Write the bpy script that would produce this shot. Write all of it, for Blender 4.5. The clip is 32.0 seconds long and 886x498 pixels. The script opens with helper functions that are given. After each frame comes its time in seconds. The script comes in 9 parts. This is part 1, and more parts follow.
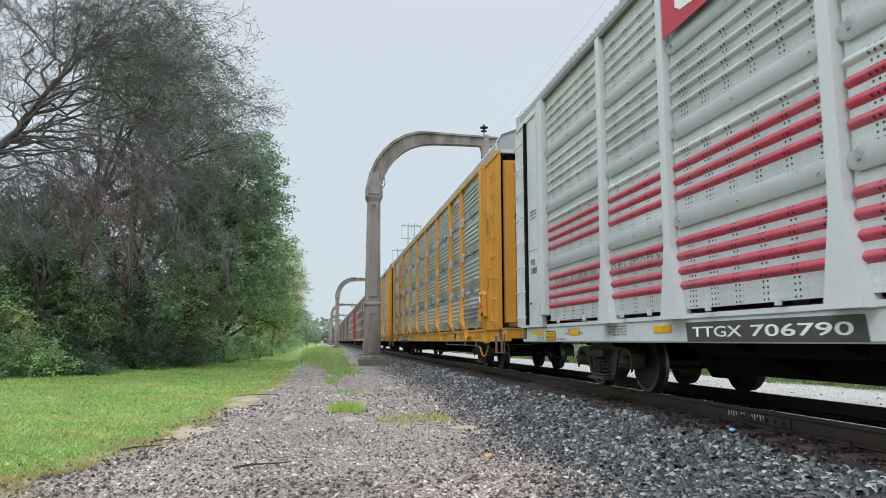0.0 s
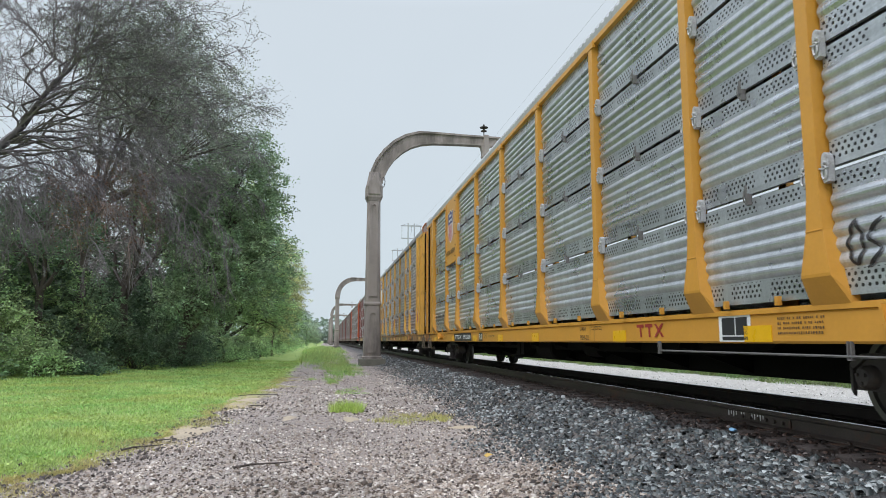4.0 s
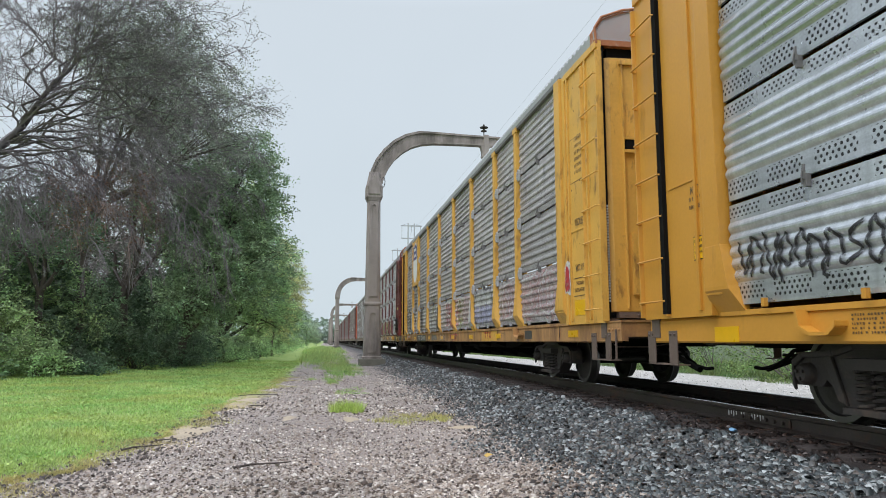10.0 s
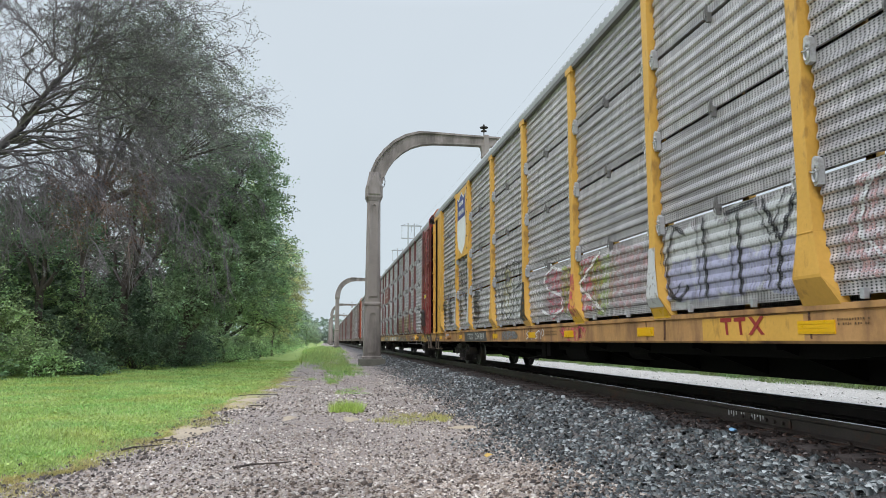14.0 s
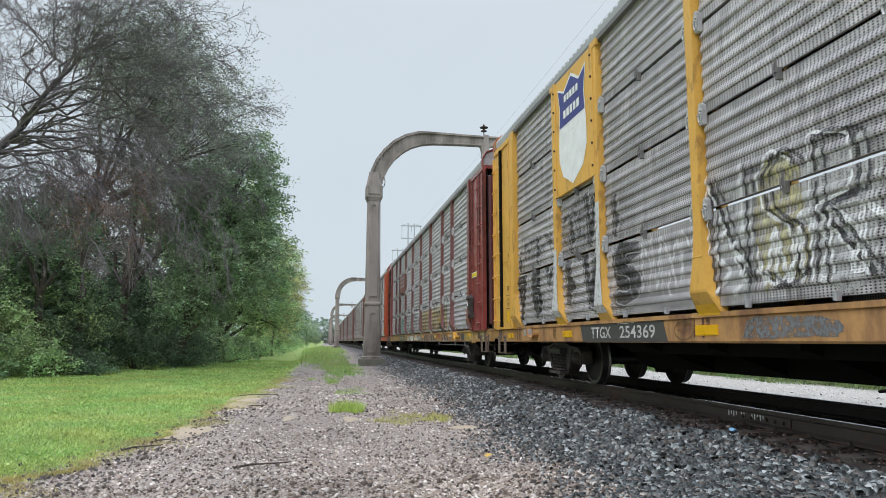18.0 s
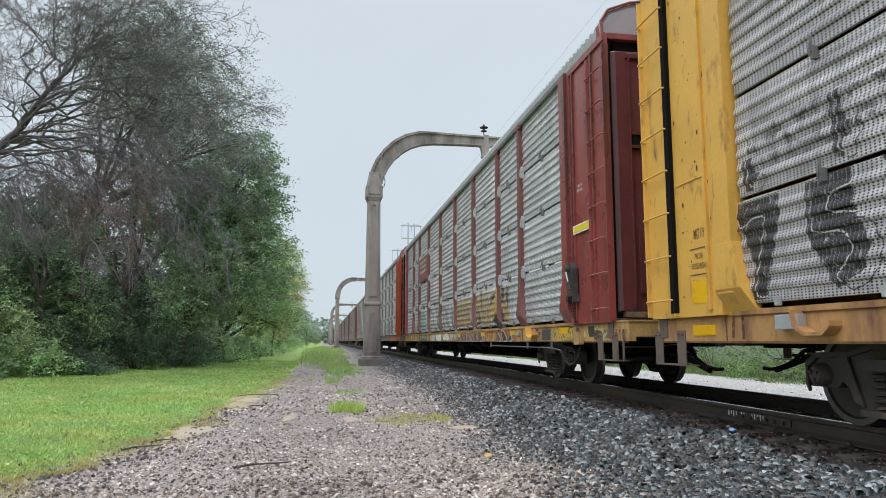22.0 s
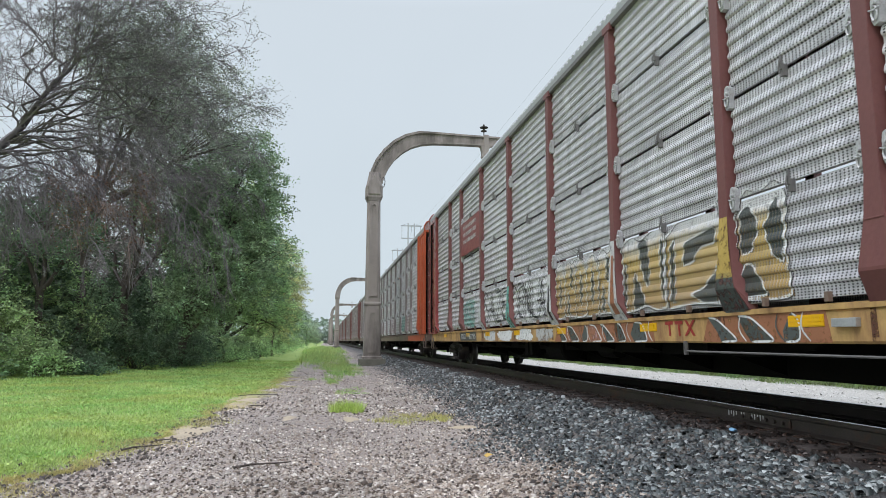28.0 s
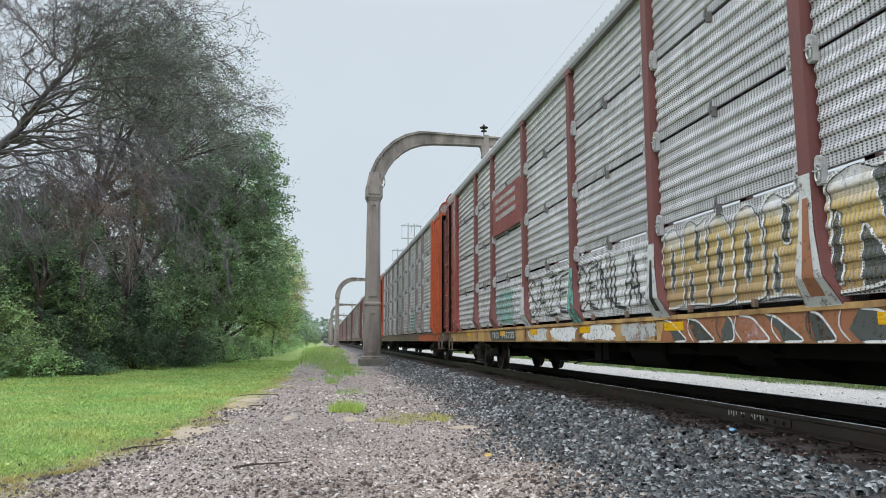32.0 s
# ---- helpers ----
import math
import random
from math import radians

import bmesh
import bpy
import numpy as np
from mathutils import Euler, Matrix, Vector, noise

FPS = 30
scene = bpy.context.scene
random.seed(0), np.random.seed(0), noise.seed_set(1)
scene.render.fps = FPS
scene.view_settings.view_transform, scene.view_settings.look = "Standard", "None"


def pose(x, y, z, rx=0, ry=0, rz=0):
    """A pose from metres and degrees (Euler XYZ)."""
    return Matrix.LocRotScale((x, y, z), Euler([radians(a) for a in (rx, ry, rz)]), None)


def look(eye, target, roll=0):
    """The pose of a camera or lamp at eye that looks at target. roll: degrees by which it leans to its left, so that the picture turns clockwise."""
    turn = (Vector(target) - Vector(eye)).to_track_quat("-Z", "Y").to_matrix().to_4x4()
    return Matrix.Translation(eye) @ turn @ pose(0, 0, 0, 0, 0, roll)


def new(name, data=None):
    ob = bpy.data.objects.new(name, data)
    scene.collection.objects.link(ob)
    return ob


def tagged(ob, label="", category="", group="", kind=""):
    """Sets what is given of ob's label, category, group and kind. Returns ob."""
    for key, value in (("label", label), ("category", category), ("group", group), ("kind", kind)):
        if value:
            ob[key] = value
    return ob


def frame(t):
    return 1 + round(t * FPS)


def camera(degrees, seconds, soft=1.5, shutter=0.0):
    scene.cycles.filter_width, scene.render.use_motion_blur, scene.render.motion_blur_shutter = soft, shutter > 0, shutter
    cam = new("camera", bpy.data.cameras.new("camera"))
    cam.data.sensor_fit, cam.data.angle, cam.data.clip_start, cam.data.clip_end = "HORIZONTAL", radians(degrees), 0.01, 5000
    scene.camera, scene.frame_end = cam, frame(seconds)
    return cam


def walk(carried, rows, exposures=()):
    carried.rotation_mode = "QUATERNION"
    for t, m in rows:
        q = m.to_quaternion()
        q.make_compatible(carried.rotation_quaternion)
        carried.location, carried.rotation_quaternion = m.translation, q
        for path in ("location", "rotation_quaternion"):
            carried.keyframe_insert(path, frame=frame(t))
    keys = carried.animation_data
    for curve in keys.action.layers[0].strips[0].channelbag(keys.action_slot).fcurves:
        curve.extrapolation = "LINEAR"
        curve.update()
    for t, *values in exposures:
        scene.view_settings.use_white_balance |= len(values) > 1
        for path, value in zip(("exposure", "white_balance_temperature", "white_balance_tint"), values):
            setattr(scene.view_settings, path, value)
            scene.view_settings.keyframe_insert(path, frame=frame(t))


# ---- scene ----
import colorsys

XC = 5.475       # centre line of the track; z = 0 is the top of the rail
PITCH = 27.8     # length of one coupled car

cam = camera(65.2, 32.0, soft=0.5, shutter=0.12)
EYE = pose(0.0, 0.0, 0.744, 90 + 7.55, 0, -9.557)
walk(cam, [(0.0, EYE), (32.0, EYE)])

# ---- world and sun: an overcast, rainy sky ----
world = bpy.data.worlds.new("overcast_sky")
scene.world = world
world.use_nodes = True
wn, wl = world.node_tree.nodes, world.node_tree.links
wn.clear()
w_out = wn.new("ShaderNodeOutputWorld")
w_bg = wn.new("ShaderNodeBackground")
w_sky = wn.new("ShaderNodeTexSky")
w_sky.sky_type, w_sky.sun_disc = "NISHITA", False
w_sky.sun_elevation, w_sky.sun_rotation = radians(58), radians(215)
w_sky.air_density, w_sky.dust_density = 1.0, 4.0
w_geo = wn.new("ShaderNodeTexCoord")
w_sep = wn.new("ShaderNodeSeparateXYZ")
w_ramp = wn.new("ShaderNodeValToRGB")          # cloud deck: pale at the horizon, brighter overhead
w_ramp.color_ramp.elements[0].position, w_ramp.color_ramp.elements[0].color = 0.0, (6.9, 7.9, 8.6, 1)
w_ramp.color_ramp.elements[1].position, w_ramp.color_ramp.elements[1].color = 1.0, (19.8, 22.2, 26.4, 1)
w_e = w_ramp.color_ramp.elements.new(0.45)
w_e.color = (7.0, 7.8, 8.5, 1)
w_noise = wn.new("ShaderNodeTexNoise")
w_noise.inputs["Scale"].default_value, w_noise.inputs["Detail"].default_value = 2.2, 4.0
w_cl = wn.new("ShaderNodeMapRange")
w_cl.inputs["To Min"].default_value, w_cl.inputs["To Max"].default_value = 0.93, 1.07
w_mul = wn.new("ShaderNodeMix")
w_mul.data_type, w_mul.blend_type = "RGBA", "MULTIPLY"
w_mul.inputs[0].default_value = 1.0
w_mix = wn.new("ShaderNodeMix")
w_mix.data_type = "RGBA"
w_mix.inputs[0].default_value = 0.9
wl.new(w_geo.outputs["Generated"], w_sep.inputs[0])
wl.new(w_sep.outputs["Z"], w_ramp.inputs[0])
wl.new(w_geo.outputs["Generated"], w_noise.inputs["Vector"])
wl.new(w_noise.outputs["Fac"], w_cl.inputs["Value"])
wl.new(w_ramp.outputs["Color"], w_mul.inputs[6])
wl.new(w_cl.outputs[0], w_mul.inputs[7])
wl.new(w_sky.outputs["Color"], w_mix.inputs[6])
wl.new(w_mul.outputs[2], w_mix.inputs[7])
wl.new(w_mix.outputs[2], w_bg.inputs["Color"])
w_bg.inputs["Strength"].default_value = 0.1
wl.new(w_bg.outputs[0], w_out.inputs["Surface"])

sun = new("sun", bpy.data.lights.new("sun", "SUN"))
sun.data.energy, sun.data.angle, sun.data.color = 1.5, radians(35), (1.0, 0.95, 1.0)
sun.matrix_world = look((-32, -30, 56), (0, 0, 0))
scene.view_settings.exposure = 0.0


# ---- mesh helpers ----
class Geo:
    """Collects vertices and faces of one mesh."""

    def __init__(self):
        self.v, self.f, self.mi, self.m = [], [], [], 0

    def add(self, vs, fs):
        o = len(self.v)
        self.v.extend(vs)
        self.f.extend([tuple(i + o for i in f) for f in fs])
        self.mi.extend([self.m] * len(fs))
        return self

    def box(self, x0, x1, y0, y1, z0, z1):
        vs = [(x, y, z) for x in (x0, x1) for y in (y0, y1) for z in (z0, z1)]
        return self.add(vs, [(0, 1, 3, 2), (4, 6, 7, 5), (0, 4, 5, 1), (2, 3, 7, 6), (0, 2, 6, 4), (1, 5, 7, 3)])

    def prism(self, prof, axis, a, b):
        """A closed outline, in the two other axes in their order, swept from a to b."""
        n = len(prof)
        put = {"x": lambda p, s: (s, p[0], p[1]), "y": lambda p, s: (p[0], s, p[1]), "z": lambda p, s: (p[0], p[1], s)}[axis]
        vs = [put(p, a) for p in prof] + [put(p, b) for p in prof]
        fs = [(i, (i + 1) % n, n + (i + 1) % n, n + i) for i in range(n)]
        return self.add(vs, fs + [tuple(reversed(range(n))), tuple(range(n, 2 * n))])

    def strip(self, prof, axis, a, b):
        """An open outline swept from a to b."""
        n = len(prof)
        put = {"x": lambda p, s: (s, p[0], p[1]), "y": lambda p, s: (p[0], s, p[1]), "z": lambda p, s: (p[0], p[1], s)}[axis]
        vs = [put(p, a) for p in prof] + [put(p, b) for p in prof]
        return self.add(vs, [(i, i + 1, n + i + 1, n + i) for i in range(n - 1)])

    def tube(self, pts, r, n=6, r2=None):
        pts = [Vector(p) for p in pts]
        rings, last = [], None
        for i, p in enumerate(pts):
            d = (pts[min(i + 1, len(pts) - 1)] - pts[max(i - 1, 0)]).normalized()
            u = d.cross(Vector((0, 0, 1)) if abs(d.z) < 0.9 else Vector((1, 0, 0))).normalized() if last is None else (last - d * last.dot(d)).normalized()
            last, w = u, d.cross(u)
            k = r if r2 is None else r + (r2 - r) * i / (len(pts) - 1)
            rings.append([tuple(p + (u * math.cos(a) + w * math.sin(a)) * k) for a in [2 * math.pi * j / n for j in range(n)]])
        vs = [q for ring in rings for q in ring]
        fs = [(i * n + j, i * n + (j + 1) % n, (i + 1) * n + (j + 1) % n, (i + 1) * n + j) for i in range(len(pts) - 1) for j in range(n)]
        m = (len(pts) - 1) * n
        return self.add(vs, fs + [tuple(reversed(range(n))), tuple(range(m, m + n))])

    def lathe(self, prof, n=24, centre=(0, 0, 0), axis="x"):
        """Outline of (radius, along) turned round an axis."""
        vs = []
        for r, s in prof:
            for j in range(n):
                a = 2 * math.pi * j / n
                c, d = r * math.cos(a), r * math.sin(a)
                q = {"x": (s, c, d), "y": (c, s, d), "z": (c, d, s)}[axis]
                vs.append((q[0] + centre[0], q[1] + centre[1], q[2] + centre[2]))
        k = len(prof)
        fs = [(i * n + j, i * n + (j + 1) % n, (i + 1) * n + (j + 1) % n, (i + 1) * n + j) for i in range(k - 1) for j in range(n)]
        return self.add(vs, fs)

    def mesh(self, name, *mats, bevel=0.0, smooth=False):
        me = bpy.data.meshes.new(name)
        me.from_pydata(self.v, [], self.f)
        for m in mats:
            me.materials.append(m)
        if len(mats) > 1:
            me.polygons.foreach_set("material_index", self.mi)
        bm = bmesh.new()
        bm.from_mesh(me)
        bmesh.ops.recalc_face_normals(bm, faces=bm.faces)
        if bevel:
            sharp = [e for e in bm.edges if len(e.link_faces) == 2 and e.calc_face_angle(0) > 0.5]
            bmesh.ops.bevel(bm, geom=sharp, offset=bevel, segments=2, profile=0.7, affect="EDGES", clamp_overlap=True)
        bm.to_mesh(me)
        bm.free()
        if smooth:
            me.polygons.foreach_set("use_smooth", [True] * len(me.polygons))
            me.set_sharp_from_angle(angle=radians(40))
        me.update()
        return me


def put(name, me, parent=None, m=None, label=""):
    """Links a mesh as one object, under parent if one is given."""
    ob = new(name, me)
    if parent is not None:
        ob.parent = parent
    if m is not None:
        ob.matrix_basis = m
    return tagged(ob, label)


def raw_mesh(name, verts, faces, *mats):
    """A mesh from numpy arrays: verts (n, 3), faces (m, 3 or 4)."""
    me = bpy.data.meshes.new(name)
    k = faces.shape[1]
    me.vertices.add(len(verts))
    me.vertices.foreach_set("co", np.ascontiguousarray(verts, dtype=np.float32).ravel())
    me.loops.add(faces.size)
    me.loops.foreach_set("vertex_index", np.ascontiguousarray(faces, dtype=np.int32).ravel())
    me.polygons.add(len(faces))
    me.polygons.foreach_set("loop_start", np.arange(0, faces.size, k, dtype=np.int32))
    for m in mats:
        me.materials.append(m)
    me.update(calc_edges=True)
    return me


# ---- materials ----
def material(name, base, rough=0.6, metal=0.0, vary=0.25, scale=3.0, fine=40.0, bump=0.15, dist=0.01,
             dirt=None, dirt_amount=0.0, dirt_scale=1.2, streak=0.0, spec=0.5, per_object=0.0, coords="Object", per_island=0.0):
    """Paint, stone or metal: base colour with broad and fine variation, stains, runs down the wall, fine relief."""
    ma = bpy.data.materials.new(name)
    ma.use_nodes = True
    nt = ma.node_tree
    N, L = nt.nodes, nt.links
    b = N["Principled BSDF"]
    b.inputs["Metallic"].default_value = metal
    b.inputs["Specular IOR Level"].default_value = spec
    tc = N.new("ShaderNodeTexCoord")
    co = tc.outputs[coords]
    n1 = N.new("ShaderNodeTexNoise")
    n1.inputs["Scale"].default_value, n1.inputs["Detail"].default_value = scale, 5
    n2 = N.new("ShaderNodeTexNoise")
    n2.inputs["Scale"].default_value, n2.inputs["Detail"].default_value = fine, 3
    L.new(co, n1.inputs["Vector"])
    L.new(co, n2.inputs["Vector"])
    add = N.new("ShaderNodeMath")
    add.operation = "MULTIPLY_ADD"
    add.inputs[1].default_value = 0.5
    L.new(n2.outputs["Fac"], add.inputs[0])
    L.new(n1.outputs["Fac"], add.inputs[2])
    mr = N.new("ShaderNodeMapRange")
    mr.inputs["From Min"].default_value, mr.inputs["From Max"].default_value = 0.4, 1.1
    mr.inputs["To Min"].default_value, mr.inputs["To Max"].default_value = 1 - vary, 1 + vary
    L.new(add.outputs[0], mr.inputs["Value"])
    val = mr.outputs[0]
    if per_object or per_island:
        if per_object:
            src = N.new("ShaderNodeObjectInfo").outputs["Random"]
        else:
            src = N.new("ShaderNodeNewGeometry").outputs["Random Per Island"]
        k = per_object or per_island
        pr = N.new("ShaderNodeMapRange")
        pr.inputs["To Min"].default_value, pr.inputs["To Max"].default_value = 1 - k, 1 + k
        L.new(src, pr.inputs["Value"])
        pm = N.new("ShaderNodeMath")
        pm.operation = "MULTIPLY"
        L.new(val, pm.inputs[0])
        L.new(pr.outputs[0], pm.inputs[1])
        val = pm.outputs[0]
    mul = N.new("ShaderNodeVectorMath")
    mul.operation = "SCALE"
    mul.inputs[0].default_value = base
    L.new(val, mul.inputs["Scale"])
    col = mul.outputs[0]
    if dirt is not None:
        dn = N.new("ShaderNodeTexNoise")
        dn.inputs["Scale"].default_value, dn.inputs["Detail"].default_value, dn.inputs["Roughness"].default_value = dirt_scale, 8, 0.65
        mp = N.new("ShaderNodeMapping")
        if streak:
            mp.inputs["Scale"].default_value = (1, 1, 1 - streak)
        L.new(co, mp.inputs["Vector"])
        L.new(mp.outputs[0], dn.inputs["Vector"])
        dr = N.new("ShaderNodeMapRange")
        dr.inputs["From Min"].default_value, dr.inputs["From Max"].default_value = 0.72 - 0.45 * dirt_amount, 0.85 - 0.3 * dirt_amount
        L.new(dn.outputs["Fac"], dr.inputs["Value"])
        mx = N.new("ShaderNodeMix")
        mx.data_type = "RGBA"
        mx.inputs[7].default_value = (*dirt, 1)
        L.new(dr.outputs[0], mx.inputs[0])
        L.new(col, mx.inputs[6])
        col = mx.outputs[2]
    L.new(col, b.inputs["Base Color"])
    rr = N.new("ShaderNodeMapRange")
    rr.inputs["To Min"].default_value, rr.inputs["To Max"].default_value = max(0.04, rough - 0.12), min(1, rough + 0.12)
    L.new(n1.outputs["Fac"], rr.inputs["Value"])
    L.new(rr.outputs[0], b.inputs["Roughness"])
    if bump:
        bp = N.new("ShaderNodeBump")
        bp.inputs["Strength"].default_value, bp.inputs["Distance"].default_value = bump, dist
        L.new(n2.outputs["Fac"], bp.inputs["Height"])
        L.new(bp.outputs[0], b.inputs["Normal"])
    return ma


def stone_material(name, ramp, rough=0.45):
    """Loose stones of several sorts: each stone takes one colour of the ramp, with fine grain and dusty patches."""
    ma = bpy.data.materials.new(name)
    ma.use_nodes = True
    N, L = ma.node_tree.nodes, ma.node_tree.links
    b = N["Principled BSDF"]
    geo, tc = N.new("ShaderNodeNewGeometry"), N.new("ShaderNodeTexCoord")
    rp = N.new("ShaderNodeValToRGB")
    e = rp.color_ramp.elements
    for k, (p, c) in enumerate(ramp):
        q = e[k] if k < 2 else e.new(p)
        q.position, q.color = p, (*c, 1)
    L.new(geo.outputs["Random Per Island"], rp.inputs[0])
    broad, grain = N.new("ShaderNodeTexNoise"), N.new("ShaderNodeTexNoise")
    broad.inputs["Scale"].default_value, broad.inputs["Detail"].default_value = 0.9, 5
    grain.inputs["Scale"].default_value, grain.inputs["Detail"].default_value = 70, 3
    for n in (broad, grain):
        L.new(tc.outputs["Object"], n.inputs["Vector"])
    k1, k2, k3 = N.new("ShaderNodeMapRange"), N.new("ShaderNodeMapRange"), N.new("ShaderNodeMath")
    k1.inputs["From Min"].default_value, k1.inputs["From Max"].default_value, k1.inputs["To Min"].default_value, k1.inputs["To Max"].default_value = 0.3, 0.7, 0.72, 1.25
    k2.inputs["From Min"].default_value, k2.inputs["From Max"].default_value, k2.inputs["To Min"].default_value, k2.inputs["To Max"].default_value = 0.3, 0.7, 0.75, 1.25
    L.new(broad.outputs["Fac"], k1.inputs["Value"])
    L.new(grain.outputs["Fac"], k2.inputs["Value"])
    k3.operation = "MULTIPLY"
    L.new(k1.outputs[0], k3.inputs[0])
    L.new(k2.outputs[0], k3.inputs[1])
    sc = N.new("ShaderNodeVectorMath")
    sc.operation = "SCALE"
    L.new(rp.outputs[0], sc.inputs[0])
    L.new(k3.outputs[0], sc.inputs["Scale"])
    L.new(sc.outputs[0], b.inputs["Base Color"])
    b.inputs["Roughness"].default_value = rough
    bp = N.new("ShaderNodeBump")
    bp.inputs["Strength"].default_value, bp.inputs["Distance"].default_value = 0.3, 0.006
    L.new(grain.outputs["Fac"], bp.inputs["Height"])
    L.new(bp.outputs[0], b.inputs["Normal"])
    return ma


def leaf_material(name, base, vary=0.5, hue=0.03, trans=0.25, clump=0.45):
    """Foliage, each leaf a little different, some light through it."""
    ma = bpy.data.materials.new(name)
    ma.use_nodes = True
    N, L = ma.node_tree.nodes, ma.node_tree.links
    b = N["Principled BSDF"]
    b.inputs["Roughness"].default_value = 0.55
    geo = N.new("ShaderNodeNewGeometry")
    mr = N.new("ShaderNodeMapRange")
    mr.inputs["To Min"].default_value, mr.inputs["To Max"].default_value = 1 - vary, 1 + vary
    L.new(geo.outputs["Random Per Island"], mr.inputs["Value"])
    tc = N.new("ShaderNodeTexCoord")
    nz = N.new("ShaderNodeTexNoise")
    nz.inputs["Scale"].default_value = 0.8
    L.new(tc.outputs["Object"], nz.inputs["Vector"])
    hs = N.new("ShaderNodeHueSaturation")
    hs.inputs["Color"].default_value = (*base, 1)
    hr = N.new("ShaderNodeMapRange")
    hr.inputs["From Min"].default_value, hr.inputs["From Max"].default_value = 0.3, 0.7
    hr.inputs["To Min"].default_value, hr.inputs["To Max"].default_value = 0.5 - hue, 0.5 + hue
    L.new(nz.outputs["Fac"], hr.inputs["Value"])
    L.new(hr.outputs[0], hs.inputs["Hue"])
    n2 = N.new("ShaderNodeTexNoise")
    n2.inputs["Scale"].default_value, n2.inputs["Detail"].default_value = 1.3, 3
    L.new(tc.outputs["Object"], n2.inputs["Vector"])
    vr = N.new("ShaderNodeMapRange")
    vr.inputs["From Min"].default_value, vr.inputs["From Max"].default_value = 0.32, 0.68
    vr.inputs["To Min"].default_value, vr.inputs["To Max"].default_value = 1 - clump, 1 + clump
    L.new(n2.outputs["Fac"], vr.inputs["Value"])
    vm = N.new("ShaderNodeMath")
    vm.operation = "MULTIPLY"
    L.new(mr.outputs[0], vm.inputs[0])
    L.new(vr.outputs[0], vm.inputs[1])
    L.new(vm.outputs[0], hs.inputs["Value"])
    L.new(hs.outputs[0], b.inputs["Base Color"])
    if trans:
        tr = N.new("ShaderNodeBsdfTranslucent")
        L.new(hs.outputs[0], tr.inputs["Color"])
        mix = N.new("ShaderNodeMixShader")
        mix.inputs[0].default_value = trans
        L.new(b.outputs[0], mix.inputs[1])
        L.new(tr.outputs[0], mix.inputs[2])
        L.new(mix.outputs[0], N["Material Output"].inputs["Surface"])
    return ma


M_STONE = stone_material("crushed_stone", [(0.0, (0.035, 0.028, 0.025)), (1.0, (0.76, 0.71, 0.64)), (0.2, (0.105, 0.075, 0.056)), (0.45, (0.295, 0.232, 0.18)), (0.68, (0.41, 0.35, 0.29)), (0.88, (0.50, 0.445, 0.38))], 0.7)
M_BALLAST = stone_material("wet_ballast", [(0.0, (0.01, 0.01, 0.01)), (1.0, (0.42, 0.445, 0.435)), (0.3, (0.028, 0.032, 0.032)), (0.55, (0.072, 0.088, 0.088)), (0.72, (0.115, 0.095, 0.08)), (0.86, (0.175, 0.2, 0.195))], 0.35)
# rusty grit, its colour also darkened for the shade under the cars
M_GRIT = stone_material("rusty_grit", [(0.0, (0.006, 0.005, 0.004)), (1.0, (0.26, 0.25, 0.24)), (0.5, (0.02, 0.014, 0.012)), (0.8, (0.05, 0.03, 0.022)), (0.95, (0.10, 0.065, 0.05))], 0.5)
M_ROAD = material("pale_gravel", (0.58, 0.555, 0.51), 0.8, vary=0.15, scale=0.6, fine=50, bump=0.4, dist=0.01)
M_BARE = material("bare_earth", (0.42, 0.345, 0.245), 0.85, vary=0.25, scale=3, fine=60, bump=0.3)
M_CONCRETE = material("old_concrete", (0.33, 0.29, 0.262), 0.85, vary=0.2, scale=1.4, fine=45, bump=0.35, dist=0.008, dirt=(0.12, 0.105, 0.092), dirt_amount=0.55, dirt_scale=0.9, streak=0.75)
M_CONCRETE_DARK = material("mossy_concrete", (0.17, 0.165, 0.135), 0.9, vary=0.3, scale=2.5, fine=45, bump=0.5, dist=0.01)
M_RAIL = material("rail_side_rust", (0.05, 0.04, 0.034), 0.5, metal=0.2, vary=0.4, scale=2, fine=60, bump=0.3, dirt=(0.13, 0.055, 0.028), dirt_amount=0.32, dirt_scale=2.5)
M_RAILTOP = material("rail_running_top", (0.42, 0.42, 0.43), 0.25, metal=1.0, vary=0.15, scale=3, fine=60, bump=0.02)
M_TIE = material("creosoted_wood", (0.055, 0.045, 0.04), 0.75, vary=0.4, scale=3, fine=50, bump=0.5)
M_BARK = material("bark", (0.085, 0.07, 0.06), 0.9, vary=0.35, scale=5, fine=40, bump=0.6, dist=0.03)
M_DEADBARK = material("dead_twigs", (0.165, 0.145, 0.157), 0.9, vary=0.35, scale=4, fine=30, bump=0.3)
M_REDTWIG = material("withered_twigs", (0.26, 0.19, 0.175), 0.9, vary=0.4, scale=4, fine=30, bump=0.3)
M_IRON = material("dark_running_gear", (0.042, 0.036, 0.033), 0.65, metal=0.1, vary=0.4, scale=4, fine=40, bump=0.3, dirt=(0.11, 0.08, 0.058), dirt_amount=0.4, dirt_scale=3)
M_WHEEL = material("wheel_steel", (0.05, 0.045, 0.042), 0.5, metal=0.5, vary=0.3, scale=5, fine=40, bump=0.15)
M_TREAD = material("worn_tread", (0.13, 0.125, 0.12), 0.42, metal=0.8, vary=0.15, scale=5, fine=40, bump=0.02)
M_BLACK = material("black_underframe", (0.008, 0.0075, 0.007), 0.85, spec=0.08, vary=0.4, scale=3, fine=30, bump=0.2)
M_GREYMETAL = material("galvanised_bracket", (0.45, 0.46, 0.47), 0.5, metal=0.5, vary=0.2, scale=6, fine=50, bump=0.15)
